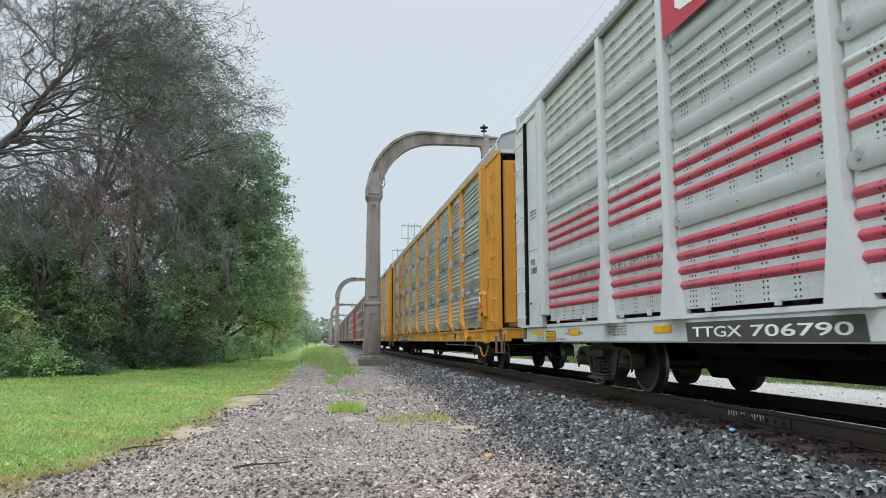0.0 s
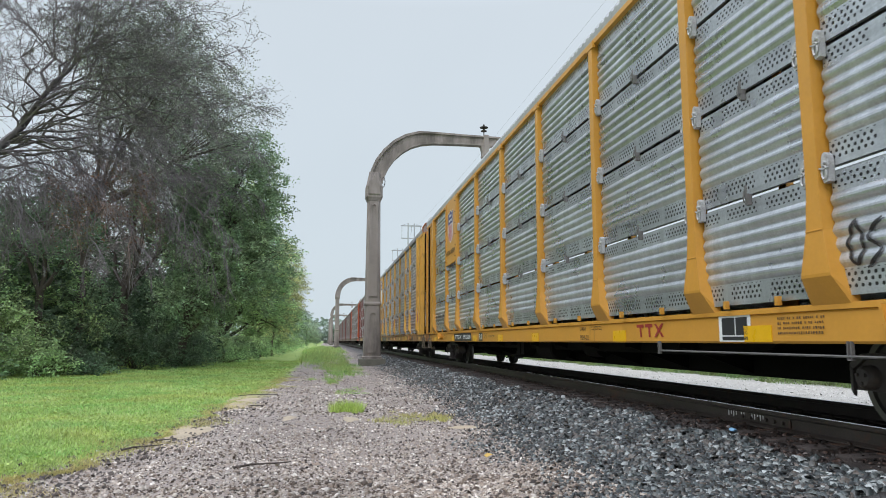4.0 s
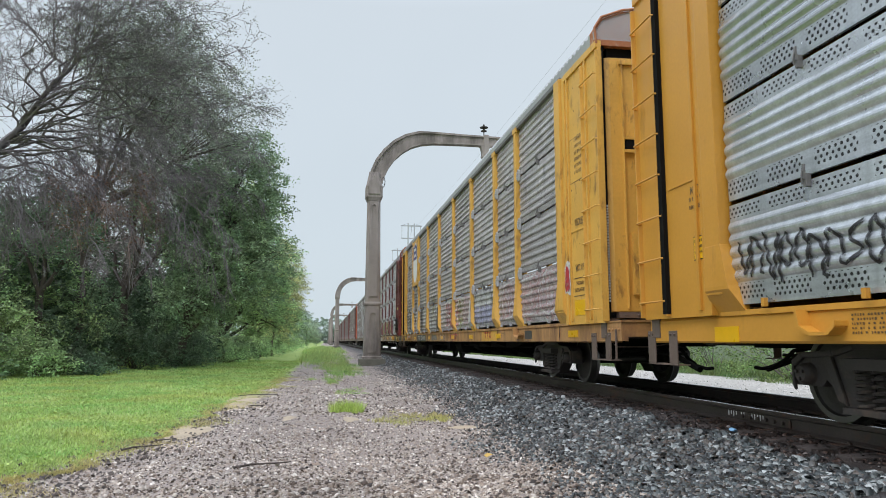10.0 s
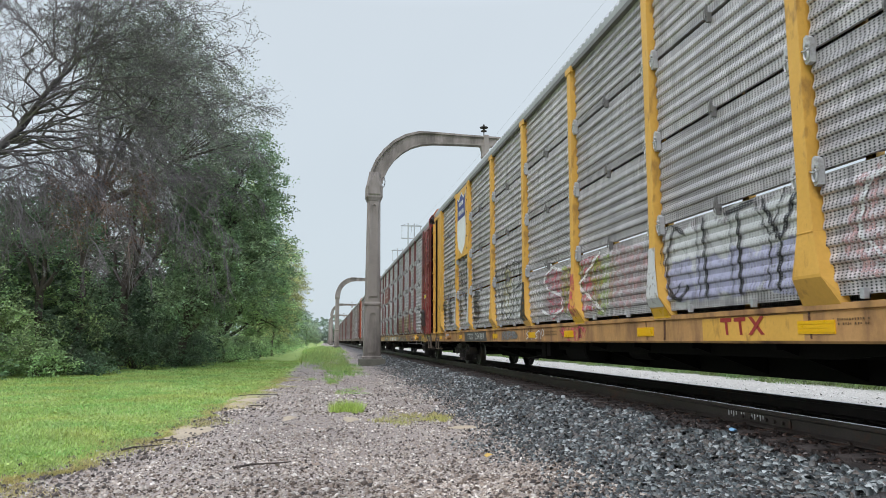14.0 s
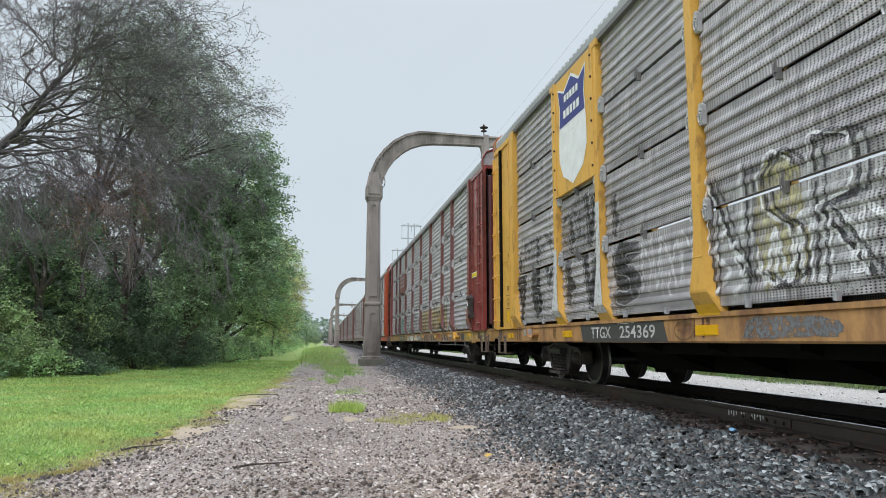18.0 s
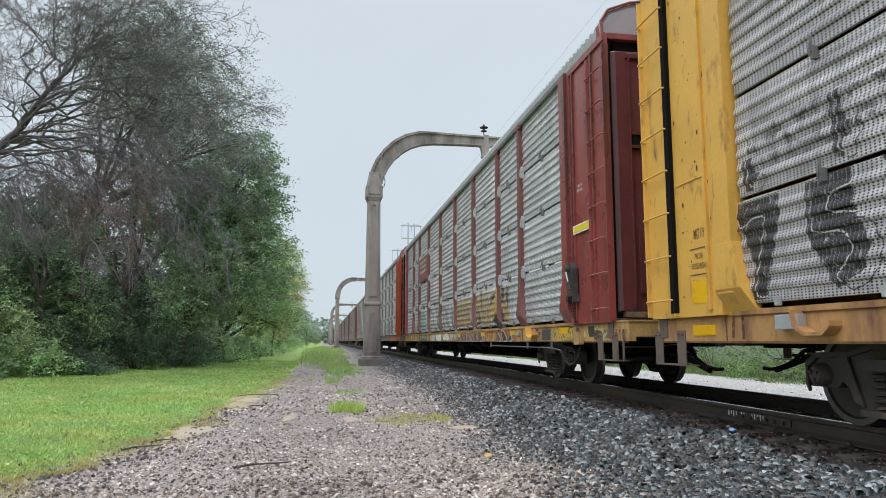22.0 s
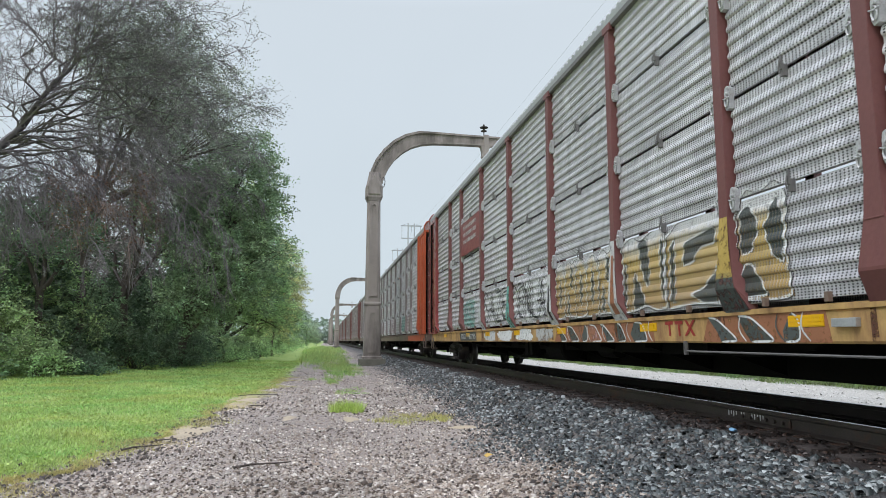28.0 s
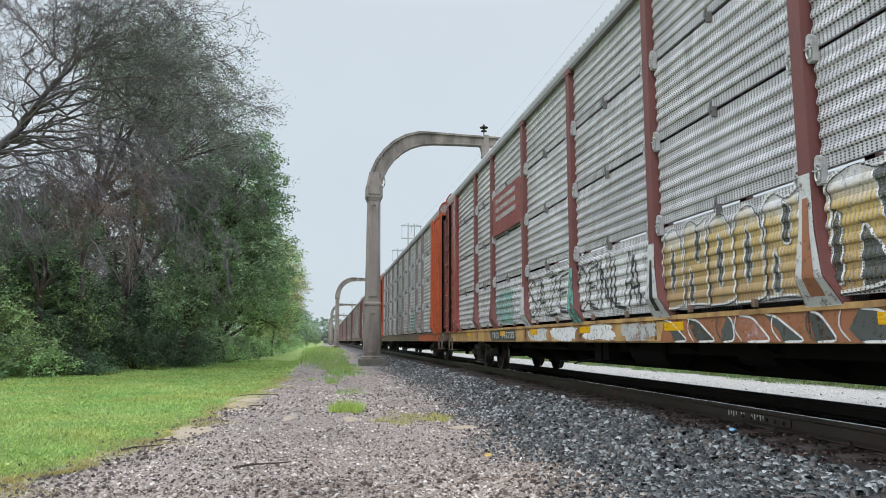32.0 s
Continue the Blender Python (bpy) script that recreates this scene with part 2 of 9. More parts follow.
M_DEBRIS = material("dark_debris", (0.075, 0.06, 0.05), 0.7, vary=0.3, scale=6, fine=60, bump=0.3, per_island=0.7)
M_WIRE = material("steel_cable", (0.30, 0.31, 0.33), 0.6, vary=0.1, bump=0)
M_TOWER = material("pale_steel", (0.42, 0.44, 0.46), 0.6, vary=0.1, bump=0)


# ---- ground, path, track bed ----
rng = np.random.default_rng(7)


def bumpy(x, y):
    return 0.035 * np.sin(1.3 * x + 0.4 * y) * np.sin(0.9 * y + 0.5) + 0.02 * np.sin(3.1 * x + 1.7) * np.sin(2.3 * y)


def ground_z(x, y):
    """Height of the ground: lawn and path at one level, ballast shoulder up to the track, road beyond."""
    x, y = np.asarray(x, float), np.asarray(y, float)
    z = np.interp(x, [-60, -9, -3.2, -2.4, -1.2, 1.6, 2.6, 3.4, 4.05, 4.4, 6.6, 7.0, 8.2, 9.0, 400],
                  [-0.35, -0.47, -0.49, -0.54, -0.51, -0.50, -0.47, -0.36, -0.215, -0.20, -0.20, -0.24, -0.42, -0.45, -0.45])
    near = np.clip((60 - np.abs(y)) / 30, 0.25, 1) * np.clip((12 - np.abs(x - 0)) / 6, 0, 1)
    flat = np.where((x > 4.2) & (x < 6.8), 0.15, 1.0)
    return z + bumpy(x, y) * near * flat * 0.8


def sheet(xs, ys):
    X, Y = np.meshgrid(xs, ys, indexing="ij")
    v = np.stack([X, Y, ground_z(X, Y)], -1).reshape(-1, 3)
    n = len(ys)
    i, j = np.meshgrid(np.arange(len(xs) - 1), np.arange(n - 1), indexing="ij")
    a = (i * n + j).ravel()
    return v, np.stack([a, a + n, a + n + 1, a + 1], 1)


GX = np.concatenate([[-1500, -400, -120, -60, -35, -22], np.arange(-15, 14.1, 0.25), [18, 26, 40, 80, 200, 600, 1500]])
GY = np.concatenate([[-1500, -400, -150, -60, -25, -10], np.arange(0, 40.1, 0.25), np.arange(41, 120, 2.0), [125, 140, 160, 190, 240, 320, 450, 700, 1200, 3000]])


def ground_material():
    """Turf, gravel path, ballast bed and pale road by their place across the plan, with ragged edges."""
    ma = bpy.data.materials.new("ground_cover")
    ma.use_nodes = True
    N, L = ma.node_tree.nodes, ma.node_tree.links
    b = N["Principled BSDF"]
    b.inputs["Roughness"].default_value = 0.8
    tc = N.new("ShaderNodeTexCoord")
    sep = N.new("ShaderNodeSeparateXYZ")
    L.new(tc.outputs["Object"], sep.inputs[0])

    def noise_node(scale, detail=6):
        n = N.new("ShaderNodeTexNoise")
        n.inputs["Scale"].default_value, n.inputs["Detail"].default_value, n.inputs["Roughness"].default_value = scale, detail, 0.65
        L.new(tc.outputs["Object"], n.inputs["Vector"])
        return n.outputs["Fac"]

    def math_node(op, a, b_, c=None):
        n = N.new("ShaderNodeMath")
        n.operation = op
        for k, s in enumerate((a, b_, c)):
            if s is None:
                continue
            if isinstance(s, (int, float)):
                n.inputs[k].default_value = s
            else:
                L.new(s, n.inputs[k])
        return n.outputs[0]

    wob = noise_node(0.9)
    x = math_node("MULTIPLY_ADD", math_node("SUBTRACT", wob, 0.5), 1.3, sep.outputs["X"])
    # the lawn's edge swings out near the viewpoint
    edge = N.new("ShaderNodeMapRange")
    edge.inputs["From Min"].default_value, edge.inputs["From Max"].default_value = 6.5, 19.0
    edge.inputs["To Min"].default_value, edge.inputs["To Max"].default_value = -2.75, -1.35
    L.new(sep.outputs["Y"], edge.inputs["Value"])

    def step(v, at, w):
        n = N.new("ShaderNodeMapRange")
        n.interpolation_type = "SMOOTHSTEP"
        if isinstance(at, (int, float)):
            n.inputs["From Min"].default_value, n.inputs["From Max"].default_value = at - w, at + w
            L.new(v, n.inputs["Value"])
        else:
            n.inputs["From Min"].default_value, n.inputs["From Max"].default_value = -w, w
            L.new(math_node("SUBTRACT", v, at), n.inputs["Value"])
        return n.outputs[0]

    def ramp(fac, c0, c1, lo=0.3, hi=0.7):
        n = N.new("ShaderNodeValToRGB")
        n.color_ramp.elements[0].position, n.color_ramp.elements[0].color = lo, (*c0, 1)
        n.color_ramp.elements[1].position, n.color_ramp.elements[1].color = hi, (*c1, 1)
        L.new(fac, n.inputs[0])
        return n.outputs[0]

    def mix(f, a, b_):
        n = N.new("ShaderNodeMix")
        n.data_type = "RGBA"
        L.new(f, n.inputs[0])
        L.new(a, n.inputs[6])
        L.new(b_, n.inputs[7])
        return n.outputs[2]

    coarse, fine, speck = noise_node(0.55), noise_node(7.0), noise_node(55.0, 2)
    turf = mix(math_node("MULTIPLY", fine, 0.7), ramp(coarse, (0.20, 0.29, 0.07), (0.32, 0.41, 0.11)), ramp(speck, (0.15, 0.24, 0.045), (0.42, 0.52, 0.14)))
    path = mix(math_node("MULTIPLY", fine, 0.8), ramp(coarse, (0.20, 0.158, 0.132), (0.38, 0.32, 0.275)), ramp(speck, (0.06, 0.05, 0.042), (0.50, 0.45, 0.415)))
    # ball: darkened to paint in the shade of gaps between the stones
    ball = ramp(speck, (0.018, 0.017, 0.016), (0.12, 0.12, 0.118))
    # bed: dark ground with the shade under the train put into its colour
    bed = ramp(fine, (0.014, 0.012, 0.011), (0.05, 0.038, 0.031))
    road = mix(math_node("MULTIPLY", speck, 0.5), ramp(fine, (0.30, 0.28, 0.245), (0.56, 0.53, 0.475)), ramp(coarse, (0.37, 0.35, 0.31), (0.60, 0.57, 0.515)))
    col = mix(step(x, edge.outputs[0], 0.16), turf, path)
    col = mix(step(x, 2.9, 0.9), col, ball)
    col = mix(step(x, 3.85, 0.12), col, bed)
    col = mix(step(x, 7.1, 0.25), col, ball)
    col = mix(step(x, 8.0, 0.3), col, road)
    verge = ramp(fine, (0.03, 0.05, 0.014), (0.075, 0.105, 0.028))
    col = mix(step(x, 13.2, 0.8), col, verge)
    L.new(col, b.inputs["Base Color"])
    bp = N.new("ShaderNodeBump")
    bp.inputs["Strength"].default_value, bp.inputs["Distance"].default_value = 0.7, 0.02
    L.new(speck, bp.inputs["Height"])
    L.new(bp.outputs[0], b.inputs["Normal"])
    return ma


gv, gf = sheet(GX, GY)
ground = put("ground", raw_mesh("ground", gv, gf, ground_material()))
ground.data.polygons.foreach_set("use_smooth", [True] * len(ground.data.polygons))
tagged(ground, "lawn, grey gravel path, ballast shoulder and pale gravel road", "ground", kind="structure")


def lawn_edge(y):
    return np.interp(y, [5, 6.5, 8, 10, 12, 16, 20, 40, 100], [-3.2, -2.85, -2.45, -2.2, -2.05, -1.8, -1.45, -1.4, -1.3])


# two forms of stone: a blunt ridge, and a broken block with a flat top
RIDGE = (np.array([[-0.9, -0.8, -0.5], [0.9, -0.8, -0.5], [0.9, 0.8, -0.5], [-0.9, 0.8, -0.5], [-0.45, 0, 0.8], [0.45, 0, 0.8]]),
         np.array([[0, 1, 5], [0, 5, 4], [1, 2, 5], [2, 3, 4], [2, 4, 5], [3, 0, 4]]))
BLOCK = (np.array([[-0.95, -0.85, -0.6], [0.95, -0.85, -0.6], [0.95, 0.85, -0.6], [-0.95, 0.85, -0.6], [-0.62, -0.55, 0.6], [0.62, -0.55, 0.6], [0.62, 0.55, 0.6], [-0.62, 0.55, 0.6]]),
         np.array([[0, 1, 5], [0, 5, 4], [1, 2, 6], [1, 6, 5], [2, 3, 7], [2, 7, 6], [3, 0, 4], [3, 4, 7], [4, 5, 6], [4, 6, 7]]))


def chunks(x, y, z, size, flat=0.6, form=RIDGE):
    """Angular stones: broken lumps, each of its own shape, size and turn."""
    n = len(x)
    base, faces = form
    m = len(base)
    v = base[None] * rng.uniform(0.65, 1.15, (n, m, 1)) + rng.normal(0, 0.2, (n, m, 3))
    v *= np.array([1.0, 0.75, flat])[None, None]
    a, b = rng.uniform(0, 2 * np.pi, n), rng.normal(0, 0.45, n)
    ca, sa, cb, sb = np.cos(a), np.sin(a), np.cos(b), np.sin(b)
    vx, vz = v[..., 0] * cb[:, None] - v[..., 2] * sb[:, None], v[..., 0] * sb[:, None] + v[..., 2] * cb[:, None]
    X = vx * ca[:, None] - v[..., 1] * sa[:, None]
    Y = vx * sa[:, None] + v[..., 1] * ca[:, None]
    s = size[:, None] * 0.5
    out = np.stack([X * s + x[:, None], Y * s + y[:, None], vz * s + z[:, None]], -1).reshape(-1, 3)
    f = (faces[None] + (np.arange(n) * m)[:, None, None]).reshape(-1, 3)
    return out, f


def scatter(n, x0, x1, y0, y1, power=1.6):
    """Points thinning out with distance along y."""
    u = rng.random(n)
    k = 1 - power
    y = (y0 ** k + u * (y1 ** k - y0 ** k)) ** (1 / k)
    return rng.uniform(x0, x1, n), y


# fine gravel of the path, worn away in a few bare spots
BARE_SPOTS = [(-1.93, 10.4, 0.36, 1.1), (-1.72, 15.4, 0.34, 2.0), (0.42, 11.2, 0.15, 0.35), (-0.55, 11.6, 0.12, 0.3), (2.0, 10.1, 0.24, 0.24)]
px, py = scatter(90000, -3.4, 3.7, 4.6, 30, 2.1)
keep = (px > lawn_edge(py) - 0.35 * rng.random(len(px)) ** 2)
for cx, cy, ax, ay in BARE_SPOTS:
    keep &= ((px - cx) / ax) ** 2 + ((py - cy) / ay) ** 2 > rng.uniform(0.3, 1.3, len(px))
px, py = px[keep], py[keep]
ps = rng.gamma(3.0, 0.0068, len(px)).clip(0.01, 0.06) * (1 + 0.35 * (py > 12))
close = py < 6.6
sv, sf = chunks(px[close], py[close], ground_z(px, py)[close] + ps[close] * 0.18, ps[close], 0.62, BLOCK)
sw, sg = chunks(px[~close], py[~close], ground_z(px, py)[~close] + ps[~close] * 0.16, ps[~close], 0.62)
sv, sf = np.concatenate([sv, sw]), np.concatenate([sf, sg + len(sv)])
tagged(put("path_gravel", raw_mesh("path_gravel", sv, sf, M_STONE)), "grey crushed gravel strewn over the path", "gravel", kind="stuff")

qy = 5.0 + 9.0 * rng.random(2400) ** 1.6
qx = lawn_edge(qy) + rng.normal(0.2, 0.3, len(qy)) + 0.1 * np.sin(qy * 4)
qs = rng.gamma(3.0, 0.010, len(qx)).clip(0.01, 0.08)
qv, qf = chunks(qx, qy, ground_z(qx, qy) + qs * 0.2, qs)
tagged(put("edge_debris", raw_mesh("edge_debris", qv, qf, M_DEBRIS)), "dark earthy crumbs along the lawn's edge", "debris", kind="stuff")

# coarse ballast of the shoulder, and between the rails
bx, by = scatter(76000, 1.5, 4.05, 4.4, 60, 1.9)
keep = rng.random(len(bx)) < np.clip((bx - 1.6 + 0.25 * np.sin(by * 1.7)) / 1.9, 0, 1) ** 1.3
keep &= bx < 3.93 + 0.07 * np.sin(by * 3.1) + rng.normal(0, 0.05, len(bx))
bx, by = bx[keep], by[keep]
bs = (0.034 + 0.07 * rng.random(len(bx)) ** 1.7) * np.clip((bx - 1.0) / 2.2, 0.5, 1)
bv, bf = chunks(bx, by, ground_z(bx, by) + bs * 0.24, bs, 0.7, BLOCK)
tagged(put("track_ballast", raw_mesh("track_ballast", bv, bf, M_BALLAST)), "wet blue-grey ballast stones along the track", "ballast", kind="stuff")


# rust-stained small stones and splinters along the rails, darkened for the train's shade
ux, uy = scatter(20000, 3.95, 6.9, 4.4, 40, 1.7)
us = rng.gamma(2.5, 0.011, len(ux)).clip(0.012, 0.06)
uv, uf = chunks(ux, uy, ground_z(ux, uy) + us * 0.2, us, 0.5)
tagged(put("track_grit", raw_mesh("track_grit", uv, uf, M_GRIT)), "rusty grit and splinters between the ties, train's shade in their colour", "grit", kind="stuff")

rx_, ry_ = rng.uniform(7.4, 12.8, 16000), 4 + 42 * rng.random(16000) ** 1.5
rs_ = rng.gamma(3.0, 0.012, len(rx_)).clip(0.012, 0.09)
rv, rf = chunks(rx_, ry_, ground_z(rx_, ry_) + rs_ * 0.15, rs_)
tagged(put("road_gravel", raw_mesh("road_gravel", rv, rf, M_ROAD)), "loose stones on the pale gravel road", "gravel", kind="stuff")


# ---- track: two rails on wooden ties ----
def rail_profile(x):
    return [(x - 0.07, -0.186), (x - 0.07, -0.172), (x - 0.012, -0.15), (x - 0.01, -0.05), (x - 0.036, -0.04), (x - 0.037, -0.012), (x - 0.03, 0.0),
            (x + 0.03, 0.0), (x + 0.037, -0.012), (x + 0.036, -0.04), (x + 0.01, -0.05), (x + 0.012, -0.15), (x + 0.07, -0.172), (x + 0.07, -0.186)]


track = tagged(new("railway_track"), "rusty steel rails on dark creosoted wooden ties", "railway track", kind="structure")
for side in (-0.7525, 0.7525):
    g = Geo().prism(rail_profile(XC + side), "y", -120, 600)
    rail = put("rail", g.mesh("rail", M_RAIL), track)
    g = Geo().box(XC + side - 0.026, XC + side + 0.026, -120, 600, 0.0015, 0.003)
    put("running_surface", g.mesh("running_surface", M_RAILTOP), rail, label="polished running surface")
tie_mesh = Geo().box(-1.3, 1.3, -0.115, 0.115, -0.36, -0.19).mesh("tie", M_TIE, bevel=0.012)
plate_mesh = Geo().box(-0.17, 0.17, -0.09, 0.09, -0.192, -0.18).box(-0.1, -0.075, -0.06, -0.03, -0.18, -0.155).box(0.075, 0.1, 0.03, 0.06, -0.18, -0.155).mesh("tie_plate", M_RAIL)
for k in range(150):
    y = 2.0 + 0.53 * k
    tie = put("tie", tie_mesh, track, pose(XC + random.uniform(-0.06, 0.06), y + random.uniform(-0.03, 0.03), 0, 0, 0, random.uniform(-1.2, 1.2)))
    if k < 60:
        for side in (-0.7525, 0.7525):
            put("tie_plate", plate_mesh, track, pose(XC + side, y, 0))
rest = Geo()
for k in range(200):
    rest.box(XC - 1.3, XC + 1.3, 81.5 + 0.53 * k - 0.115, 81.5 + 0.53 * k + 0.115, -0.36, -0.19)
tagged(put("far_ties", rest.mesh("far_ties", M_TIE), track), kind="stuff")
# a bolted joint in the near rail with chalk marks
joint = Geo().box(XC - 0.7525 - 0.03, XC - 0.7525 - 0.012, 6.55, 7.45, -0.145, -0.055)
joint_bar = put("joint_bar", joint.mesh("joint_bar", M_RAIL, bevel=0.006), track, label="rusty bolted joint bar")
for k in range(6):
    put("bolt", Geo().lathe([(0, -0.03), (0.022, -0.03), (0.022, 0)], 6, (XC - 0.78, 6.65 + 0.14 * k, -0.1)).mesh("bolt", M_RAIL), joint_bar)


# ---- concrete poles with a curved arm over the track ----
def catenary_pole(x, y, base):
    """Tapered concrete shaft with niches on a plinth, a capital, and an arched arm reaching over the track."""
    pole = tagged(new("concrete_pole"), "weathered concrete pole with an arched arm over the track", "line pole", "poles along the track")
    pole.matrix_basis = pose(x, y, base)
    if not pole_parts:
        s = 0.66
        pole_parts["plinth"] = (Geo().box(-s, s, -s, s, -0.3, 0.36).mesh("plinth", M_CONCRETE_DARK, bevel=0.05), "dark mossy concrete plinth")

        def octagon(h, w, c):
            return [(-w + c, -w, h), (w - c, -w, h), (w, -w + c, h), (w, w - c, h), (w - c, w, h), (-w + c, w, h), (-w, w - c, h), (-w, -w + c, h)]

        def stack(levels):
            g = Geo()
            vs = [p for h, w, c in levels for p in octagon(h, w, c)]
            n = len(levels)
            g.add(vs, [(i * 8 + j, i * 8 + (j + 1) % 8, (i + 1) * 8 + (j + 1) % 8, (i + 1) * 8 + j) for i in range(n - 1) for j in range(8)] + [tuple(reversed(range(8))), tuple(range(8 * n - 8, 8 * n))])
            return g

        g = stack([(0.36, 0.50, 0.06), (0.46, 0.50, 0.06), (0.50, 0.44, 0.07), (3.05, 0.39, 0.08), (3.1, 0.44, 0.08), (3.2, 0.44, 0.08), (3.25, 0.385, 0.1), (8.65, 0.335, 0.11)])
        shaft = g.mesh("shaft", M_CONCRETE, bevel=0.012)
        pole_parts["shaft"] = (shaft, "")
        # raised borders that leave sunk niches with round heads in the lower and upper shaft
        for nm, z0, z1, w0, w1, off in (("lower_niche", 0.75, 2.55, 0.15, 0.14, 0.417), ("upper_niche", 3.6, 8.2, 0.13, 0.11, 0.365)):
            g = Geo()
            n = 10
            outer = [(-w0 - 0.075, z0 - 0.075)] + [(math.cos(math.pi - math.pi * i / n) * (w1 + 0.075), z1 + math.sin(math.pi * i / n) * (w1 + 0.075)) for i in range(n + 1)] + [(w0 + 0.075, z0 - 0.075)]
            inner = [(-w0, z0)] + [(math.cos(math.pi - math.pi * i / n) * w1, z1 + math.sin(math.pi * i / n) * w1) for i in range(n + 1)] + [(w0, z0)]
            m = len(outer)
            d0, d1 = (0.435, 0.418) if nm == "lower_niche" else (0.395, 0.36)
            top = lambda z: d0 + (d1 - d0) * (z - z0) / (z1 - z0)
            vs = [(p[0], -top(p[1]) - 0.05, p[1]) for p in outer] + [(p[0], -top(p[1]) - 0.05, p[1]) for p in inner]
            vs += [(p[0], -top(p[1]) + 0.04, p[1]) for p in outer] + [(p[0], -top(p[1]) + 0.04, p[1]) for p in inner]
            fs = []
            for i in range(m):
                j = (i + 1) % m
                fs += [(i, j, m + j, m + i), (i, 2 * m + i, 2 * m + j, j), (m + i, m + j, 3 * m + j, 3 * m + i)]
            g.add(vs, fs)
            pole_parts[nm] = (g.mesh(nm, M_CONCRETE), "raised border round a sunk niche")
        g = stack([(8.5, 0.34, 0.1), (8.72, 0.44, 0.08), (9.3, 0.44, 0.08), (9.42, 0.40, 0.1), (10.1, 0.26, 0.08)])
        pole_parts["capital"] = (g.mesh("capital", M_CONCRETE, bevel=0.012), "")
        # the arm: I-section along an arc, then level
        ctr = [(0.06, 9.6), (0.18, 10.05), (0.42, 10.6), (0.78, 11.1), (1.25, 11.55), (1.8, 11.88), (2.45, 12.08), (3.2, 12.12), (5.0, 12.1), (8.2, 12.04)]
        wid = [0.36, 0.37, 0.38, 0.38, 0.38, 0.37, 0.35, 0.30, 0.26, 0.24]
        for nm, y0, y1, k0, k1 in (("arm_web", -0.13, 0.13, -1, 1), ("arm_upper_flange", -0.21, 0.21, 0.72, 1.08), ("arm_lower_flange", -0.21, 0.21, -1.08, -0.78)):
            ring = []
            for i, (cx, cz) in enumerate(ctr):
                a, b = ctr[max(i - 1, 0)], ctr[min(i + 1, len(ctr) - 1)]
                d = Vector((b[0] - a[0], b[1] - a[1])).normalized()
                nx, nz = -d.y, d.x
                ring.append([(cx + nx * wid[i] * k, yy, cz + nz * wid[i] * k) for k, yy in ((k0, y0), (k1, y0), (k1, y1), (k0, y1))])
            g = Geo()
            n = len(ring)
            g.add([p for r in ring for p in r], [(i * 4 + j, i * 4 + (j + 1) % 4, i * 4 + 4 + (j + 1) % 4, i * 4 + 4 + j) for i in range(n - 1) for j in range(4)] + [(3, 2, 1, 0), (4 * n - 4, 4 * n - 3, 4 * n - 2, 4 * n - 1)])
            pole_parts[nm] = (g.mesh(nm, M_CONCRETE), "")
        g = Geo().prism([(5.55, 11.9), (5.78, 11.75), (5.86, 11.45), (5.82, 11.2), (5.95, 11.12), (6.12, 11.2), (6.15, 11.5), (6.3, 11.75), (6.55, 11.9)], "y", -0.2, 0.2)
        pole_parts["bracket"] = (g.mesh("bracket", M_CONCRETE, bevel=0.02), "pendant concrete bracket")
        g = Geo().box(5.93, 6.2, -0.24, 0.24, 11.3, 12.42)
        pole_parts["stiffener"] = (g.mesh("stiffener", M_CONCRETE, bevel=0.02), "")
        g = Geo().lathe([(0.03, 12.4), (0.03, 12.62), (0.16, 12.66), (0.17, 12.7), (0.05, 12.74), (0.05, 12.8), (0.22, 12.86), (0.23, 12.9), (0.06, 12.97), (0.05, 13.05), (0.0, 13.07)], 12, (5.98, 0, 0), "z")
        pole_parts["insulator"] = (g.mesh("insulator", M_IRON, smooth=True), "dark porcelain insulator on top of the arm")
        # gabled relief on the capital
        g = Geo().prism([(-0.30, 8.86), (0.30, 8.86), (0.30, 9.35), (0.0, 9.9), (-0.30, 9.35)], "y", -0.485, -0.40)
        pole_parts["gable"] = (g.mesh("gable", M_CONCRETE, bevel=0.03), "")
        g = Geo().tube([(0.38, -0.3, 9.2), (0.5, -0.34, 9.3), (0.56, -0.34, 9.55), (0.5, -0.34, 9.8), (0.42, -0.3, 9.75)], 0.02, 6)
        pole_parts["hook"] = (g.mesh("hook", M_IRON), "bent iron hook")
    for nm, (me, lab) in pole_parts.items():
        put(nm, me, pole, label=lab)
    return pole


pole_parts = {}
for px_, py_ in ((2.36, 36.0), (1.95, 124.0), (1.75, 212.0), (1.6, 300.0), (1.5, 388.0)):
    catenary_pole(px_, py_, -0.52)


# ---- the train ----
HALF = 11.6                        # half the length of the panelled side
POSTS = [2.85, 4.75, 7.45, 10.2, 13.0, 15.75, 18.45, 20.35]
EDGES = [0.0] + POSTS + [23.2]
ROWS_Z = [1.09, 2.12, 3.15, 4.185]  # lower edges of the four rows of panels
ROW_H = 0.985
SIDE_X = -1.559                     # outer face of the rack, on the side towards the path
PANEL_IN = 0.03                     # the panels lie a little behind it
SILL_X = SIDE_X + 0.055             # the flat car's sill lies inside the overhanging rack
S_OF_T = [0.0, 3.98, 7.81, 11.46, 14.98, 18.4, 21.69, 24.86, 27.91, 30.86, 33.77, 36.6, 39.32, 41.94, 44.47, 46.92, 49.3, 51.6,
          53.8, 55.91, 57.91, 59.82, 61.66, 63.43, 65.1, 66.69, 68.22, 69.66, 70.95, 72.11, 73.14, 74.06, 74.85]
WHEEL_R = 0.42


